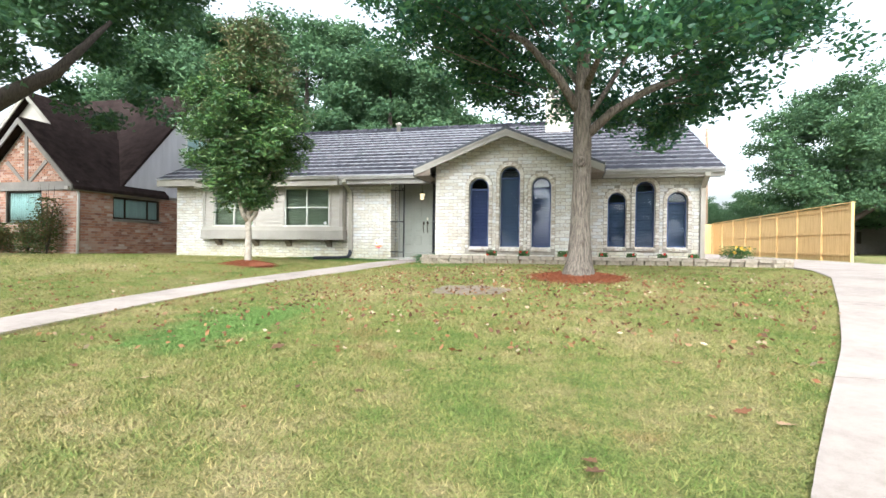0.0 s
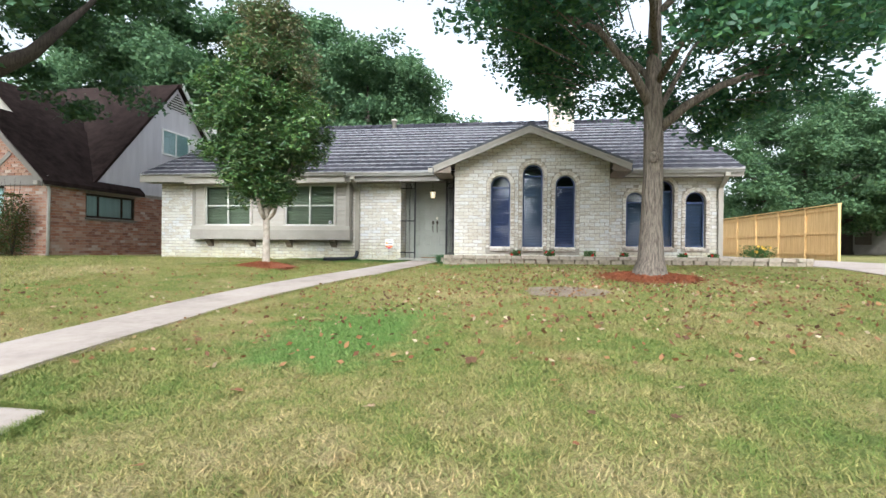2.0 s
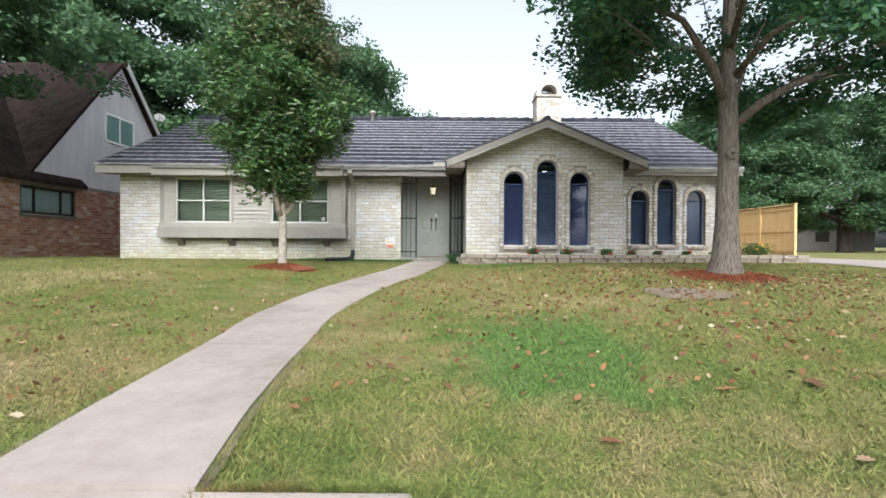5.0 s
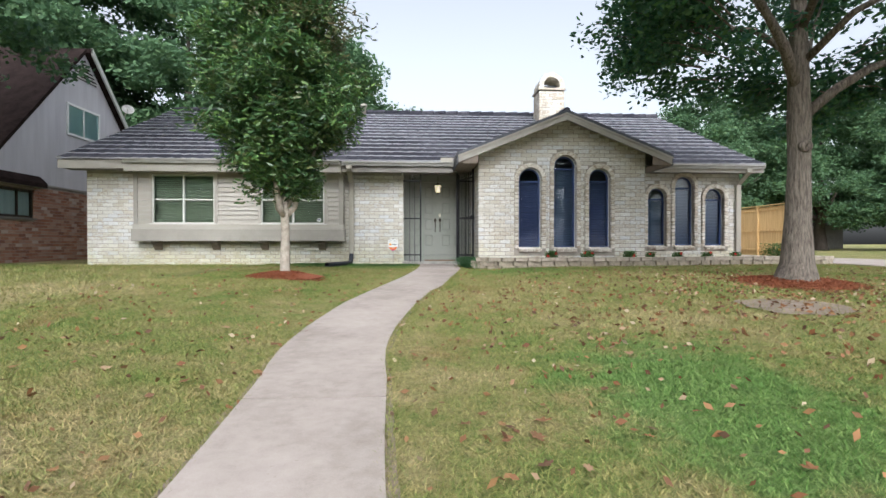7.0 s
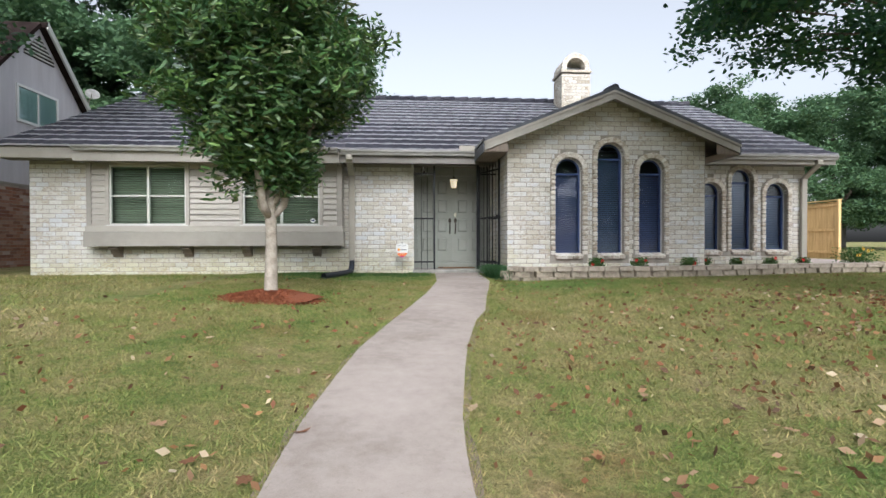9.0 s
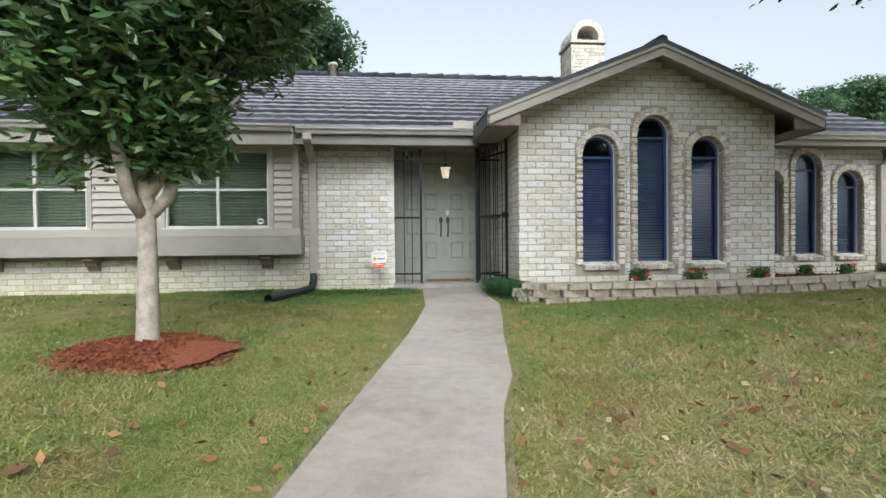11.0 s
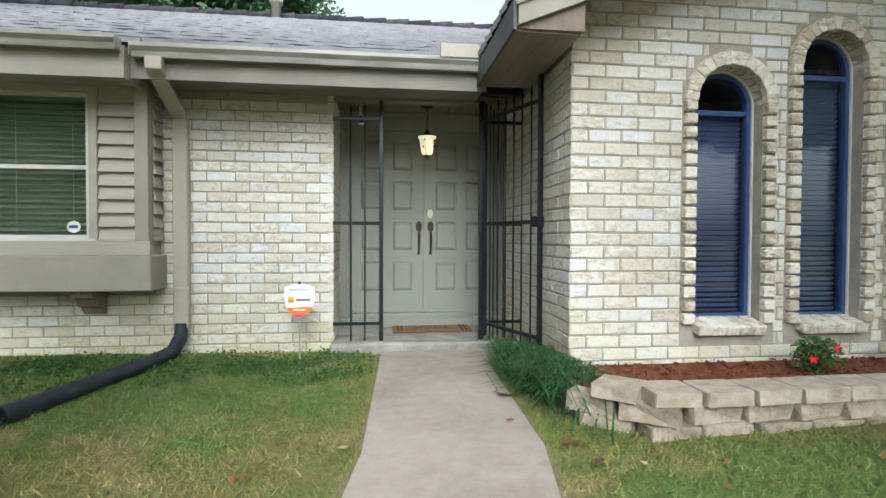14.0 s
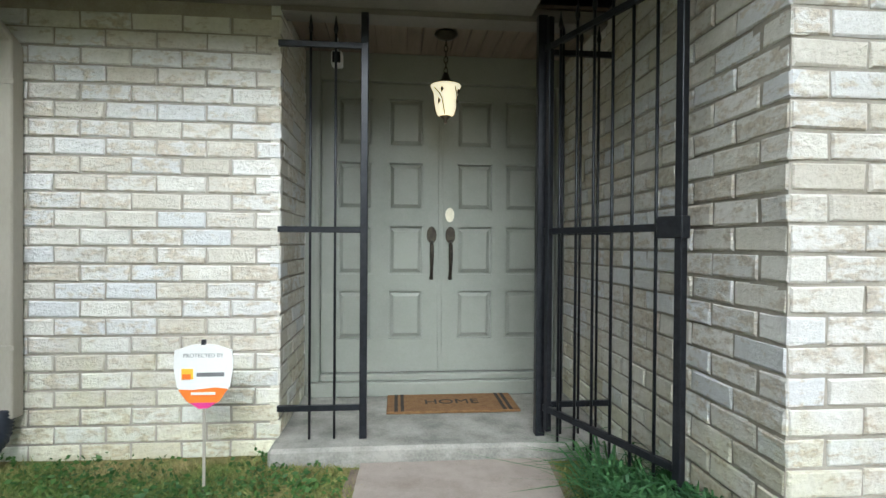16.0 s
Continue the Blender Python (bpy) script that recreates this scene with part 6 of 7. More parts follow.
def big_tree(name, x, y, high, r, base, leaf, paint, label, n_clump, per, seed, bark, group="", spread=0.5, lean=(0, 0)):
    """A broad tree: tapered trunk, limbs and a crown of clumped leaves."""
    z = ground_z(x, y)
    t = thing(name, (x, y, z), label, "tree", group)
    part("trunk", tube(bmesh.new(), [(x, y, z - 0.1), (x, y, z + 0.4), (x + 0.1, y, z + base * 0.7), (x, y + 0.1, z + base * 1.2), (x, y, z + high * 0.85)], [0.05 * high, 0.04 * high, 0.033 * high, 0.025 * high, 0.005 * high], 12, wob=0.1), bark, t)
    for k in range(7):
        a = k * 2.399 + seed
        h0 = base * (0.75 + 0.12 * k)
        part("limb", tube(bmesh.new(), [(x, y, z + h0), (x + 0.35 * r * math.cos(a), y + 0.35 * r * math.sin(a), z + h0 + 0.12 * high), (x + 0.75 * r * math.cos(a), y + 0.75 * r * math.sin(a), z + h0 + 0.2 * high)], [0.018 * high, 0.012 * high, 0.004 * high], 7, wob=0.1), bark, t)
    pc = crown_points(n_clump // 3, lambda h: r * math.sqrt(max(0.02, 1 - (1.35 * (h - 0.38)) ** 2)), seed, 4, spread * 0.8)
    cen = np.stack([x + lean[0] + pc[:, 0], y + lean[1] + pc[:, 1], z + base + pc[:, 2] * (high - base) + rng.normal(0, spread * 0.4, len(pc))], 1)
    part("crown", leafy_crown(cen, per, (spread * 0.62, spread * 0.62, spread * 0.36), leaf), paint, t, "", "stuff")
    return t


# Dark old oak over the neighbour's roof, with a leaning limb.
left_oak = big_tree("live_oak", -17.6, 8.4, 12.5, 5.0, 5.0, 0.19, LIVE_OAK_LEAF, "dark old oak spreading over the next roof", 330, 150, 3, DARK_BARK, lean=(2.3, 2.9))
part("limb", tube(bmesh.new(), [(-17.5, 8.6, 2.4), (-16.2, 10.0, 3.9), (-14.9, 11.2, 5.3), (-13.8, 12.0, 7.0)], [0.42, 0.30, 0.17, 0.06], 10, wob=0.12), DARK_BARK, left_oak, "thick dark leaning limb")
# Trees behind the house and along the far side of the drive.
far_a = big_tree("background_tree", -13.2, 35.0, 14.0, 6.6, 3.0, 0.29, FAR_LEAF, "tall green tree behind the house", 300, 150, 21, DARK_BARK, "trees behind the house", 0.75)
for x, y, s, a in ((-20.5, 36, 1.22, 80), (-29, 34, 1.2, 200), (-37, 40, 1.3, 30), (-17, 47, 1.2, 250)):
    c = copy_thing(far_a, pose(x, y, ground_z(x, y), 0, 0, a))
    c.scale = (s, s, s)
far_b = big_tree("background_tree", 21.0, 46.0, 13.5, 7.2, 2.6, 0.29, FAR_LEAF, "broad spreading oak beyond the wooden fence", 360, 160, 33, DARK_BARK, "trees beyond the fence", 0.8)
for x, y, s, a in ((13.5, 60, 0.42, 60), (29, 43, 0.95, 150), (37, 38, 0.9, 230), (31, 58, 1.1, 320), (8.5, 64, 0.38, 20), (46, 52, 1.15, 100), (52, 40, 1.1, 10), (20, 66, 0.5, 300)):
    c = copy_thing(far_b, pose(x, y, ground_z(x, y), 0, 0, a))
    c.scale = (s, s, s)
# Street trees behind the walker, seen only in the window glass.
for x, y, s, a in ((-9, -24, 0.8, 40), (4, -28, 0.95, 130), (15, -24, 0.75, 220), (-16, -25, 1.0, 70), (-24, -29, 1.1, 10), (-33, -20, 1.15, 190), (-43, -12, 1.2, 280), (-40, -30, 1.2, 330), (-53, -24, 1.2, 15)):
    c = copy_thing(far_b, pose(x, y, ground_z(x, y), 0, 0, a))
    c.scale = (s, s, s)


# ---- neighbouring house ----
def neighbour():
    X, Y0, Y1 = -17.3, 13.95, 25.6
    h = thing("neighbour_house", (-21, 18, -0.1), "red brick house with steep dark roof and pale gable", "house")
    side_wall = part("side_wall", boxes((X - 0.2, X - 0.008, Y0, 15.40, -0.2, 2.3), (X - 0.2, X - 0.008, 17.72, Y1, -0.2, 2.3), (X - 0.2, X - 0.008, 15.40, 17.72, -0.2, 1.24), (X - 0.2, X - 0.008, 15.40, 17.72, 2.12, 2.3)), DARK_MORTAR, h, "old red brick side wall")
    lay_bricks(side_wall, "+x", X, -0.1, 2.26, lambda a, b: less(Y0, Y1, [(15.42, 17.70)]) if b > 1.22 and a < 2.12 else [(Y0, Y1)], None, RED_BRICK)
    front = part("front_wall", boxes((-28, -20.62, Y0, Y0 + 0.2, -0.2, 2.4), (-18.92, X - 0.2, Y0, Y0 + 0.2, -0.2, 2.4), (-20.62, -18.92, Y0, Y0 + 0.2, -0.2, 1.0), (-20.62, -18.92, Y0, Y0 + 0.2, 2.2, 2.4)), DARK_MORTAR, h, "red brick front wall")
    lay_bricks(front, "-y", Y0, -0.1, 2.4, lambda a, b: less(-24.5, X, [(-20.62, -18.92)]) if b > 1.0 and a < 2.2 else [(-24.5, X)], None, RED_BRICK)
    # Front gable with half timber.
    gx, gz, gs = -19.6, 4.58, 1.0
    gab = part("front_gable", prism([(gx - 2.25, gz - gs * 2.25), (gx + 2.25, gz - gs * 2.25), (gx, gz)], Y0 - 0.0, Y0 + 0.15), DARK_MORTAR, h, "brick gable with painted timbers")
    lay_bricks(gab, "-y", Y0 - 0.01, 2.42, gz - 0.1, lambda a, b: [(gx - (gz - b) / gs + 0.05, gx + (gz - b) / gs - 0.05)] if (gz - b) / gs > 0.15 else [], None, RED_BRICK)
    part("timber", boxes((gx - 2.3, gx + 2.35, Y0 - 0.06, Y0 - 0.02, 2.20, 2.52), bev=0.005), DARK_AND_SHADED_TAUPE, h)
    part("timber", boxes((gx - 0.07, gx + 0.07, Y0 - 0.05, Y0 - 0.018, 2.52, gz - 0.2)), DARK_AND_SHADED_TAUPE, h)
    for s in (-1, 1):
        part("timber", prism([(gx + s * 0.05, 2.52), (gx + s * 0.22, 2.52), (gx + s * 0.98, 3.22), (gx + s * 0.88, 3.32)], Y0 - 0.045, Y0 - 0.018), DARK_AND_SHADED_TAUPE, h)
        part("gable_board", prism([(gx, gz + 0.22), (gx + s * 2.45, gz + 0.22 - gs * 2.45), (gx + s * 2.45, gz - gs * 2.45), (gx, gz)], Y0 - 0.35, Y0 - 0.31), DARK_AND_SHADED_TAUPE, h, "taupe gable board")
        part("roof_plane", prism([(gx, gz + 0.26), (gx + s * 2.5, gz + 0.26 - gs * 2.5), (gx + s * 2.5, gz + 0.12 - gs * 2.5), (gx, gz + 0.12)], Y0 - 0.3, 18.0), DARK_ROOF, h, "steep dark shingle roof")
    # Second, taller gable further along.
    tx, tz = -21.1, 6.0
    part("front_gable", prism([(tx - 2.3, tz - gs * 2.3), (tx + 1.9, tz - gs * 1.9), (tx, tz)], Y0 + 1.3, Y0 + 1.5), SIDING, h, "painted upper gable")
    for s in (-1, 1):
        part("gable_board", prism([(tx, tz + 0.2), (tx + s * 2.0, tz + 0.2 - gs * 2.0), (tx + s * 2.0, tz - gs * 2.0), (tx, tz)], Y0 + 1.0, Y0 + 1.05), TAUPE, h)
        part("roof_plane", prism([(tx, tz + 0.25), (tx + s * 2.1, tz + 0.25 - gs * 2.1), (tx + s * 2.1, tz + 0.1 - gs * 2.1), (tx, tz + 0.1)], Y0 + 1.02, 19.0), DARK_ROOF, h)
    # Main roof and its pale gable end over the side wall.
    py, pz = 20.2, 7.24
    part("roof_plane", prism([(15.5, 2.30), (py, pz + 0.16), (py, pz), (15.5, 2.16)], -28, X + 0.04, "x"), DARK_ROOF, h, "steep dark shingle roof")
    part("roof_plane", prism([(py, pz + 0.16), (25.6, 1.9), (25.6, 1.75), (py, pz)], -28, X + 0.25, "x"), DARK_ROOF, h)
    part("gable_end", prism([(15.62, 2.3), (25.0, 2.3), (py, pz - 0.03)], X - 0.18, X - 0.025, "x"), STUCCO, h, "pale lavender painted gable end")
    part("gable_board", prism([(py, pz + 0.17), (25.6, 1.92), (25.6, 1.70), (py, pz - 0.06)], X + 0.2, X + 0.26, "x"), PALE_FRAME, h, "pale gable board")
    part("eave_board", boxes((X - 0.05, X + 0.10, 13.5, 17.9, 2.18, 2.30)), TAUPE, h, "taupe eave board with gutter")
    part("drip_edge", boxes((X - 0.02, X + 0.03, 17.9, 25.6, 2.27, 2.33)), TAUPE, h)
    part("downspout", tube(bmesh.new(), [(X + 0.05, 13.9, 2.2), (X + 0.05, 13.95, 2.05), (X + 0.04, 13.92, -0.1)], [0.045] * 3, 6), PALE_FRAME, h, "pale downspout")
    w = part("window", boxes((X - 0.12, X - 0.04, 15.42, 15.48, 1.26, 2.10), (X - 0.12, X - 0.04, 17.64, 17.70, 1.26, 2.10), (X - 0.12, X - 0.04, 15.48, 17.64, 2.04, 2.10), (X - 0.12, X - 0.04, 15.48, 17.64, 1.26, 1.32), (X - 0.10, X - 0.05, 15.98, 16.03, 1.32, 2.04), (X - 0.10, X - 0.05, 17.08, 17.13, 1.32, 2.04)), BRONZE, h, "wide low window")
    g = part("pane", pane_mesh([(X - 0.08, 15.48, 1.32), (X - 0.08, 17.64, 1.32), (X - 0.08, 17.64, 2.04), (X - 0.08, 15.48, 2.04)]), GLASS, w)
    g.visible_shadow = False
    part("curtain", boxes((X - 0.125, X - 0.105, 15.49, 17.63, 1.33, 2.03)), CLOTH, w, "pale blue curtain")
    part("sill", boxes((X - 0.1, X + 0.06, 15.36, 17.76, 1.19, 1.25), bev=0.005), DARK_AND_SHADED_TAUPE, w)
    vent = part("gable_vent", prism([(19.55, 6.22), (20.85, 6.22), (20.85, 6.34), (20.2, 6.98), (19.55, 6.34)], X - 0.022, X - 0.012, "x"), DARK_ROOF, h, "louvred vent under the gable peak")
    for k in range(6):
        half = 0.65 if k < 1 else 0.65 - (k - 0.6) * 0.11
        part("louvre", box(bmesh.new(), X - 0.011, X + 0.02, 20.2 - half, 20.2 + half, 6.25 + k * 0.115, 6.30 + k * 0.115, 0.004), PALE_FRAME, vent)
    dish = thing("satellite_dish", (X + 0.2, 22.3, 5.4), "small pale satellite dish on the gable edge of the next house", "satellite dish")
    part("mast", tube(bmesh.new(), [(X + 0.22, 22.2, 5.15), (X + 0.22, 22.25, 5.55), (X + 0.34, 22.2, 5.72)], [0.022] * 3, 8), SPOUT, dish)
    bm = lathe(bmesh.new(), 0, 0, [(0.22, 0.055), (0.16, 0.024), (0.08, 0.005), (0.016, 0.0)], 18)
    bm.transform(pose(X + 0.38, 22.18, 5.74, 62, 0, 35))
    part("reflector", bm, GUTTER, dish)
    part("feed_arm", tube(bmesh.new(), [(X + 0.38, 22.1, 5.6), (X + 0.55, 21.85, 5.72)], [0.012, 0.012], 6), SPOUT, dish)
    w = part("window", boxes((X - 0.04, X + 0.02, 19.22, 19.30, 4.15, 5.25), (X - 0.04, X + 0.02, 20.92, 21.0, 4.15, 5.25), (X - 0.04, X + 0.02, 19.30, 20.92, 5.17, 5.25), (X - 0.04, X + 0.02, 19.30, 20.92, 4.15, 4.23), (X - 0.03, X + 0.01, 20.07, 20.13, 4.23, 5.17)), WHITE, h, "upper white window")
    part("pane", pane_mesh([(X - 0.012, 19.3, 4.23), (X - 0.012, 20.92, 4.23), (X - 0.012, 20.92, 5.17), (X - 0.012, 19.3, 5.17)]), GLASS, w)
    part("curtain", boxes((X - 0.0245, X - 0.022, 19.3, 20.92, 4.23, 5.17)), CLOTH, w)
    w = part("window", boxes((-20.62, -20.56, Y0 + 0.03, Y0 + 0.1, 1.0, 2.2), (-18.98, -18.92, Y0 + 0.03, Y0 + 0.1, 1.0, 2.2), (-20.56, -18.98, Y0 + 0.03, Y0 + 0.1, 2.14, 2.2), (-20.56, -18.98, Y0 + 0.03, Y0 + 0.1, 1.0, 1.06)), BRONZE, h, "front window with drapes")
    part("pane", pane_mesh([(-20.56, Y0 + 0.06, 1.06), (-18.98, Y0 + 0.06, 1.06), (-18.98, Y0 + 0.06, 2.14), (-20.56, Y0 + 0.06, 2.14)]), GLASS, w)
    bm = bmesh.new()
    for k in range(14):
        tube(bm, [(-20.5 + k * 0.11, Y0 + 0.15, 1.05), (-20.5 + k * 0.11, Y0 + 0.15, 2.15)], [0.05, 0.05], 6)
    part("drapes", bm, CLOTH, w, "hanging pale drapes")
    # Vine-covered shrubs by the corner.
    for k, (x, y, r, hh) in enumerate(((-18.1, 13.5, 0.55, 1.9), (-18.9, 13.45, 0.5, 1.1), (-20.2, 13.4, 0.6, 1.0), (-21.3, 13.5, 0.7, 1.9))):
        b = thing("climbing_shrub", (x, y, ground_z(x, y)), "straggly green and russet shrub against the brick wall", "shrub", "corner shrubs")
        bm = bmesh.new()
        for i in range(8):
            a = i * 0.8
            tube(bm, [(x, y, -0.1), (x + 0.3 * r * math.cos(a), y + 0.3 * r * math.sin(a), hh * 0.6), (x + r * 0.7 * math.cos(a), y + 0.5 * r * math.sin(a), hh * random.uniform(0.8, 1.25))], [0.015, 0.01, 0.004], 5)
        part("stems", bm, DARK_BARK, b, "", "stuff")
        part("foliage", tri_mesh("foliage", leaf_cards(2600, (x, y, hh * 0.48), (r * 0.42, r * 0.38, hh * 0.28), 0.085), 4), VINE_LEAF, b, "", "stuff")


neighbour()


# ---- fence ----
def fence():
    f = thing("wooden_fence", (9.6, 29, -0.05), "new pale pine privacy fence with posts and rails", "fence")
    x, y0, bay_w, n = 9.62, 20.95, 2.28, 8
    z0, h = 0.0, 2.12
    post = mesh_of(box(bmesh.new(), -0.05, 0.05, -0.05, 0.05, -0.2, h, 0.006), "post")
    post.materials.append(FENCE_WOOD)
    rail = mesh_of(box(bmesh.new(), -0.02, 0.02, 0.052, bay_w - 0.052, -0.045, 0.045, 0.004), "rail")
    rail.materials.append(FENCE_WOOD)
    boards = []
    for i in range(4):
        bm = box(bmesh.new(), -0.009, 0.009, -0.0685, 0.0685, z0 - 0.02, h - 0.05 + 0.006 * i, 0.002)
        me = mesh_of(bm, "board")
        me.materials.append(FENCE_WOOD)
        boards.append(me)
    for k in range(n + 1):
        LAID.append((f, post, pose(x, y0 + k * bay_w, 0)))
    for k in range(n):
        for z in (0.22, 1.05, h - 0.16):
            LAID.append((f, rail, pose(x, y0 + k * bay_w, z)))
    m = int(n * bay_w / 0.14)
    for k in range(m):
        LAID.append((f, boards[k % 4], pose(x + 0.034, y0 - 0.03 + (k + 0.5) * 0.14, 0, 0, 0, random.uniform(-1, 1))))
    part("cap_board", boxes((x - 0.07, x + 0.07, y0 - 0.06, y0 + n * bay_w + 0.05, h, h + 0.035), bev=0.004), FENCE_WOOD, f)
    g = thing("wooden_fence", (6.5, 39.4, -0.05), "older brown fence section closing the back yard", "fence")
    for k in range(44):
        LAID.append((g, boards[k % 4], pose(3.5 + k * 0.14, 39.4, 0, 0, 0, 90)))
    for z in (0.3, 1.6):
        part("rail", boxes((3.4, 9.6, 39.415, 39.45, z, z + 0.09)), OLD_WOOD, g)


fence()

# Utility pole and wires behind the house.
pole = thing("utility_pole", (7.6, 41.0, 0), "tall dark wooden utility pole with wires", "pole")
part("shaft", tube(bmesh.new(), [(9.6, 41.2, -0.1), (9.6, 41.2, 9.3)], [0.16, 0.11], 10), OLD_WOOD, pole)
for z in (6.2, 7.0, 8.6):
    part("wire", tube(bmesh.new(), [(9.6, 41.2, z), (30, 41.6, z - 0.45), (55, 42, z)], [0.012] * 3, 5), IRON, pole)

# House and street things far beyond the drive.
hs = thing("far_house", (34, 62, 0), "low grey house far beyond the trees", "house")
part("wall", boxes((24, 46, 60, 70, -0.1, 2.8)), DARK_AND_SHADED_TAUPE, hs)
part("roof", prism([(59.4, 2.7), (70.6, 2.7), (65, 5.2)], 23.5, 46.5, "x"), DARK_ROOF, hs)
for x in (27, 33, 39):
    part("window", boxes((x, x + 1.6, 59.95, 60.0, 1.0, 2.2)), BRONZE, hs)


# ---- bare patch, grass and fallen leaves ----
def outside_paving(x, y, gap=0.0):
    inside = (np.interp(y, WALK_Y, WALK_L) - gap < x) & (x < np.interp(y, WALK_Y, WALK_R) + gap) & (y > 2.05)
    inside |= (y < 2.09 + gap) & (x < -4.72 + gap - 0.09 * np.clip((y - 0.95) / 1.15, 0, 1)) & (x > -7.6 + 0.7 * np.clip((y - 0.95) / 1.15, 0, 1) - gap)
    dl = np.interp(y, DRIVE_Y, DRIVE_L)
    inside |= (x > dl - gap) & (x < dl + 3.9 + gap)
    bed = np.interp(x, (-4.3, -3.9, -1.5, 0.2, 2.0, 3.4, 4.5, 5.0), (13.2, 12.62, 12.66, 12.93, 13.43, 13.62, 13.5, 13.8))
    inside |= (x > -4.3) & (x < 5.05) & (y > bed)
    inside |= (y > 15.0) & (x > LEFT_X) & (x < RIGHT_X + 0.2)
    inside |= (x > -5.94) & (x < -4.07) & (y > 14.85)
    for cx, cy, r in ((-0.20, 8.35, 0.72), (-7.88, 10.3, 0.55)):
        inside |= np.hypot(x - cx, y - cy) < r
    return ~inside


def grass():
    """Short blades, thickest where the walk passes nearest."""
    parts = []
    for x0, x1, y0, y1, per, high in ((-8.5, 3.0, 0.4, 5.0, 6000, 0.033), (-10, 4.5, 5.0, 10.0, 2800, 0.038), (-9.5, 4.8, 10.0, 15.05, 3400, 0.038), (-17.3, -10, 2.0, 14.9, 420, 0.06)):
        n = int((x1 - x0) * (y1 - y0) * per)
        x, y = rng.uniform(x0, x1, n), rng.uniform(y0, y1, n)
        keep = outside_paving(x, y)
        keep &= ~((np.hypot((x + 1.67) / 0.5, (y - 6.45) / 0.45) < rng.uniform(0.3, 1.2, n)))
        x, y = x[keep], y[keep]
        n = len(x)
        z = ground_at(x, y) - 0.014
        a = rng.uniform(0, 2 * np.pi, n)
        w = rng.uniform(0.002, 0.005, n) * (1 if per > 1000 else 2)
        h = high * rng.uniform(0.35, 1.15, n)
        lean = rng.normal(0, 1.0, (n, 2)) * h[:, None]
        p = np.stack([x, y, z], 1)
        s = np.stack([np.cos(a) * w, np.sin(a) * w, np.zeros(n)], 1)
        tip = p + np.stack([lean[:, 0], lean[:, 1], h], 1)
        parts.append(np.stack([p - s, p + s, tip], 1))
    # Longer growth along the edges of the paving and the wall.
    n = 52000
    t = rng.uniform(0, 1, n)
    y = 2.0 + t * 12.6
    left = rng.uniform(0, 1, n) < 0.5
    x = np.where(left, np.interp(y, WALK_Y, WALK_L) - np.abs(rng.normal(0, 0.03, n)), np.interp(y, WALK_Y, WALK_R) + np.abs(rng.normal(0, 0.03, n)))
    wall_row = rng.uniform(0, 1, n) < 0.3
    x = np.where(wall_row, rng.uniform(-9.5, -5.6, n), x)
    y = np.where(wall_row, 14.92 - np.abs(rng.normal(0, 0.10, n)), y)
    foot = rng.uniform(0, 1, n) < 0.12
    x = np.where(foot, rng.uniform(-5.5, -4.7, n), x)
    y = np.where(foot, 2.11 + np.abs(rng.normal(0, 0.025, n)), y)
    rim = rng.uniform(0, 1, n) < 0.1
    y = np.where(rim, rng.uniform(0.6, 2.1, n), y)
    x = np.where(rim, -4.71 - 0.09 * np.clip((y - 0.95) / 1.15, 0, 1) + np.abs(rng.normal(0, 0.025, n)), x)
    a = rng.uniform(0, 2 * np.pi, n)
    h = rng.uniform(0.015, 0.05, n)
    p = np.stack([x, y, ground_at(x, y) - 0.014], 1)
    s = np.stack([np.cos(a), np.sin(a), np.zeros(n)], 1) * 0.004
    tip = p + np.stack([rng.normal(0, 0.03, n), rng.normal(0, 0.03, n), h], 1)
    parts.append(np.stack([p - s, p + s, tip], 1))
    me = tri_mesh("grass", np.concatenate(parts), 3)
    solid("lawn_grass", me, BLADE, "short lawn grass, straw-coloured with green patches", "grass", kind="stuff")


grass()

n = 46
spots = np.stack([rng.uniform(-8.6, -5.7, n), 14.9 - np.abs(rng.normal(0, 0.55, n)), np.zeros(n)], 1)
spots[:, 2] = ground_at(spots[:, 0], spots[:, 1]) + 0.012
solid("clover", tri_mesh("clover", leaf_cards(n * 130, np.repeat(spots, 130, 0), (0.11, 0.09, 0.014), 0.034), 4), BUSH_LEAF, "bright green clover and weeds in the grass by the wall", "weeds", kind="stuff")

xs = [(-1.67 + 0.55 * (1 + 0.35 * noise.noise((math.cos(a) * 2, math.sin(a) * 2, 5))) * math.cos(a), 6.45 + 0.5 * (1 + 0.35 * noise.noise((math.cos(a) * 2, math.sin(a) * 2, 9))) * math.sin(a)) for a in np.linspace(0, 2 * math.pi, 41)[:-1]]
bm = bmesh.new()
bm.faces.new([bm.verts.new((x, y, ground_z(x, y) + 0.004)) for x, y in xs])
solid("bare_patch", bm, SOIL, "patch of bare grey-brown soil in the lawn", "soil", kind="stuff")


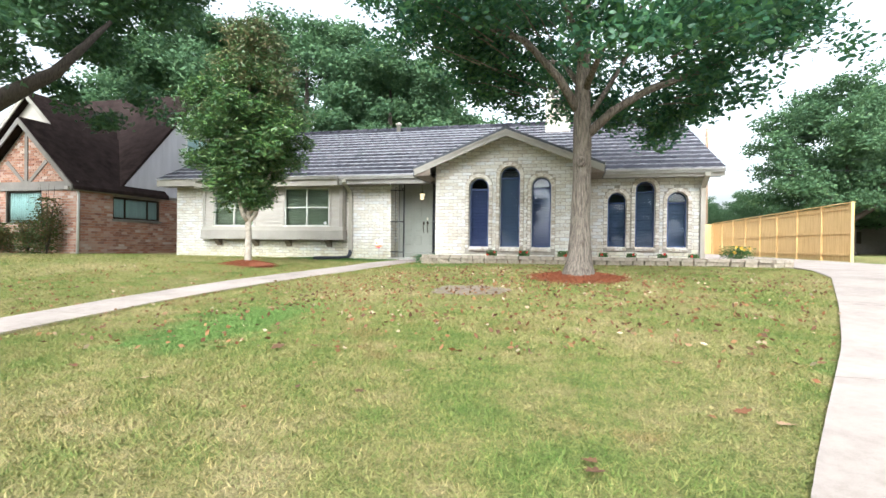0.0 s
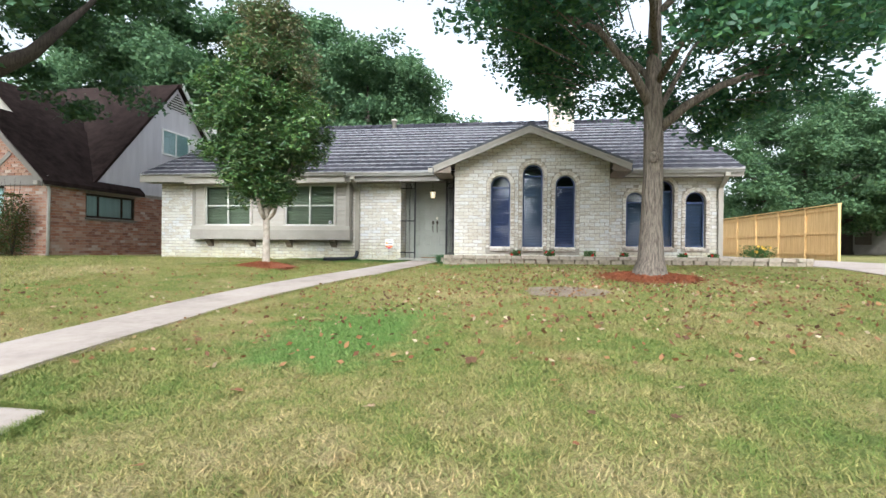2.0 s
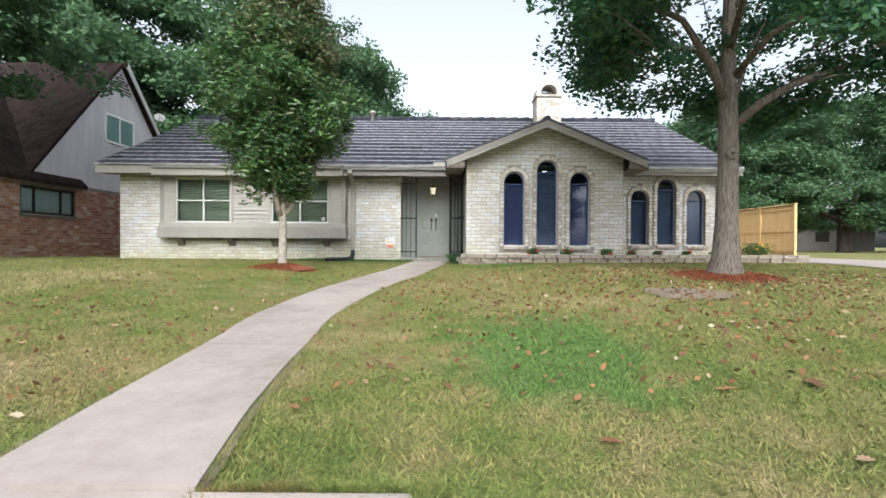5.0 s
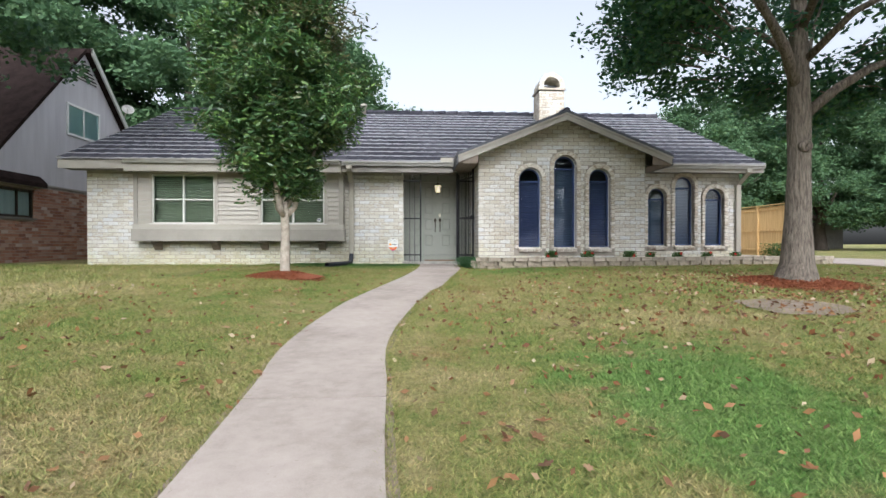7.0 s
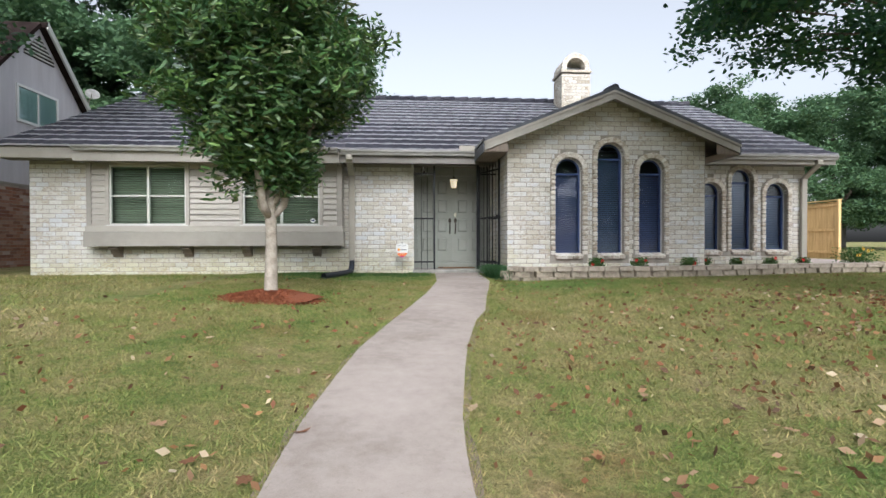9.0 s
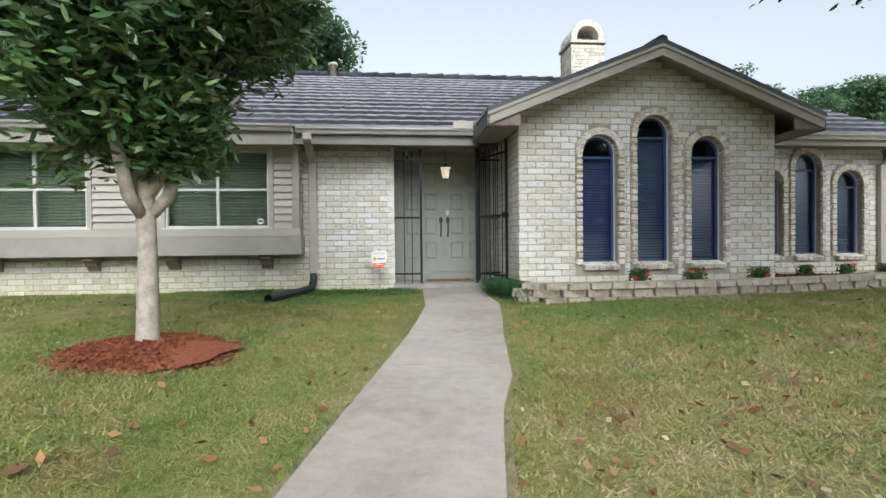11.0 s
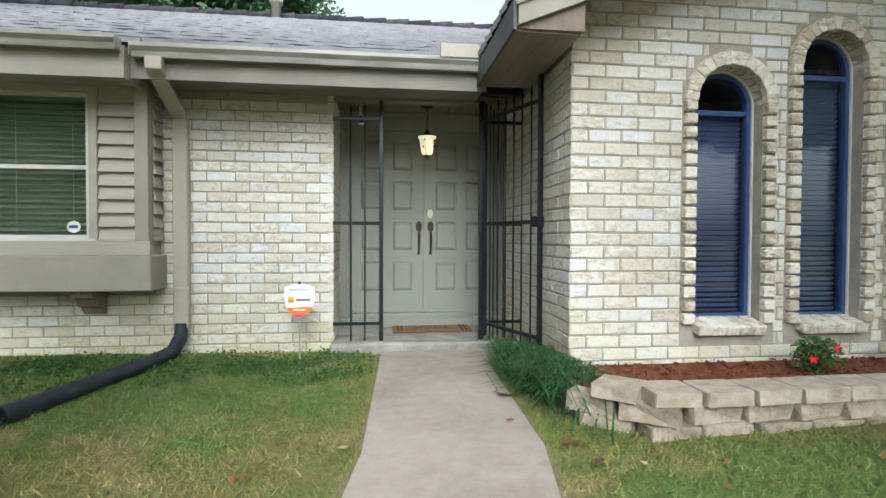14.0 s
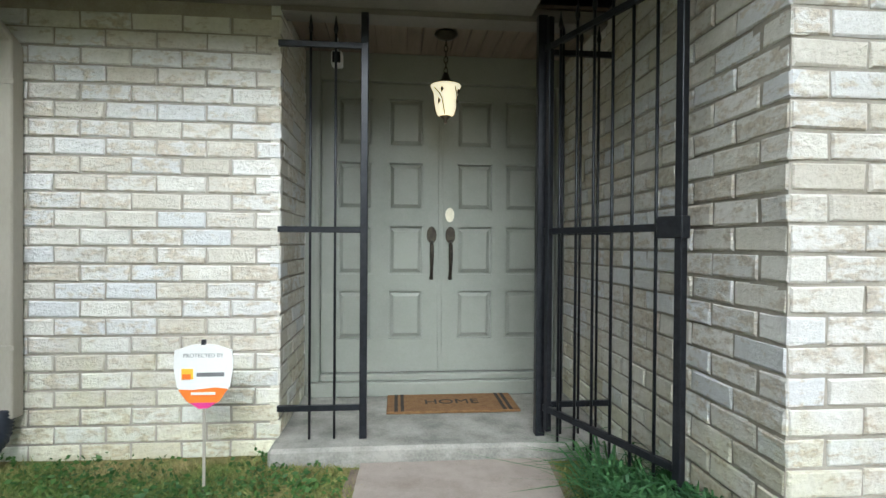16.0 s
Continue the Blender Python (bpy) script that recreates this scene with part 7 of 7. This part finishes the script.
def lobed_leaf(seed):
    """A fallen oak leaf: lobed outline, curled."""
    r = random.Random(seed)
    bm = bmesh.new()
    c = bm.verts.new((0, 0, 0.006))
    rim = []
    n = 22
    for k in range(n):
        a = 2 * math.pi * k / n
        q = (0.5 + 0.10 * math.cos(a)) * (1.0 if k % 3 == 0 else 0.62 if k % 3 == 1 else 0.78) * r.uniform(0.9, 1.1)
        rim.append(bm.verts.new((q * math.cos(a), 0.72 * q * math.sin(a), 0.16 * q * q * (1 + math.sin(2 * a + seed)) + r.uniform(0, 0.03))))
    for k in range(n):
        bm.faces.new((c, rim[k], rim[(k + 1) % n]))
    tip = rim[0].co.copy()
    v = [bm.verts.new(tip + Vector(d)) for d in ((-0.03, 0.015, 0), (0.22, 0.03, 0.03), (-0.03, -0.015, 0))]
    bm.faces.new(v)
    me = mesh_of(bm, "fallen_leaf")
    me.materials.append(DRY_LEAF)
    return me


def fallen_leaves():
    forms = [lobed_leaf(i) for i in range(6)]
    spots = []
    n = 0
    while n < 170:
        x, y = random.uniform(-9.5, 3.6), random.uniform(1.4, 12.5)
        if not outside_paving(np.array([x]), np.array([y]), 0.02)[0]:
            if random.random() > 0.03 or y < 2:
                continue
        spots.append((x, y, random.uniform(0.05, 0.115)))
        n += 1
    spots += [(-4.62, 13.42, 0.15), (-4.72, 12.95, 0.10), (-4.50, 12.62, 0.12), (-4.42, 12.4, 0.10), (-6.72, 4.9, 0.12), (-6.70, 6.2, 0.11), (-3.1, 3.05, 0.13), (-2.6, 3.1, 0.15)]
    for x, y, s in spots:
        on_walk = not outside_paving(np.array([x]), np.array([y]))[0]
        ob = new("fallen_leaf", random.choice(forms))
        ob.matrix_world = pose(x, y, ground_z(x, y) + (0.024 if on_walk else 0.018), random.uniform(-12, 12), random.uniform(-12, 12), random.uniform(0, 360)) @ Matrix.Diagonal((s, s, s, 1))
        tagged(ob, "curled brown fallen oak leaf on the ground", "leaf", "fallen leaves")
    # The many small ones further off.
    n = 15000
    x, y = rng.uniform(-10, 4.5, n), rng.uniform(3.0, 13.5, n)
    near = np.exp(-(((x + 1.2) / 3.4) ** 2 + ((y - 7.2) / 2.6) ** 2))
    keep = outside_paving(x, y) & (rng.uniform(0, 1, n) < np.where(y > 9, 0.06, 0.2) + 0.75 * near)
    x, y = x[keep], y[keep]
    z = ground_at(x, y) + 0.02
    me = tri_mesh("leaf_litter", leaf_cards(len(x), np.stack([x, y, z], 1), (0, 0, 0.008), 0.06), 4)
    solid("leaf_litter", me, DRY_LEAF, "scatter of brown dry leaves over the lawn", "leaves", kind="stuff")


fallen_leaves()

# ---- the pieces, laid last ----
for wall, me, m in LAID:
    ob = hang(new(me.name.split(".")[0], me), wall)
    ob.matrix_basis = m
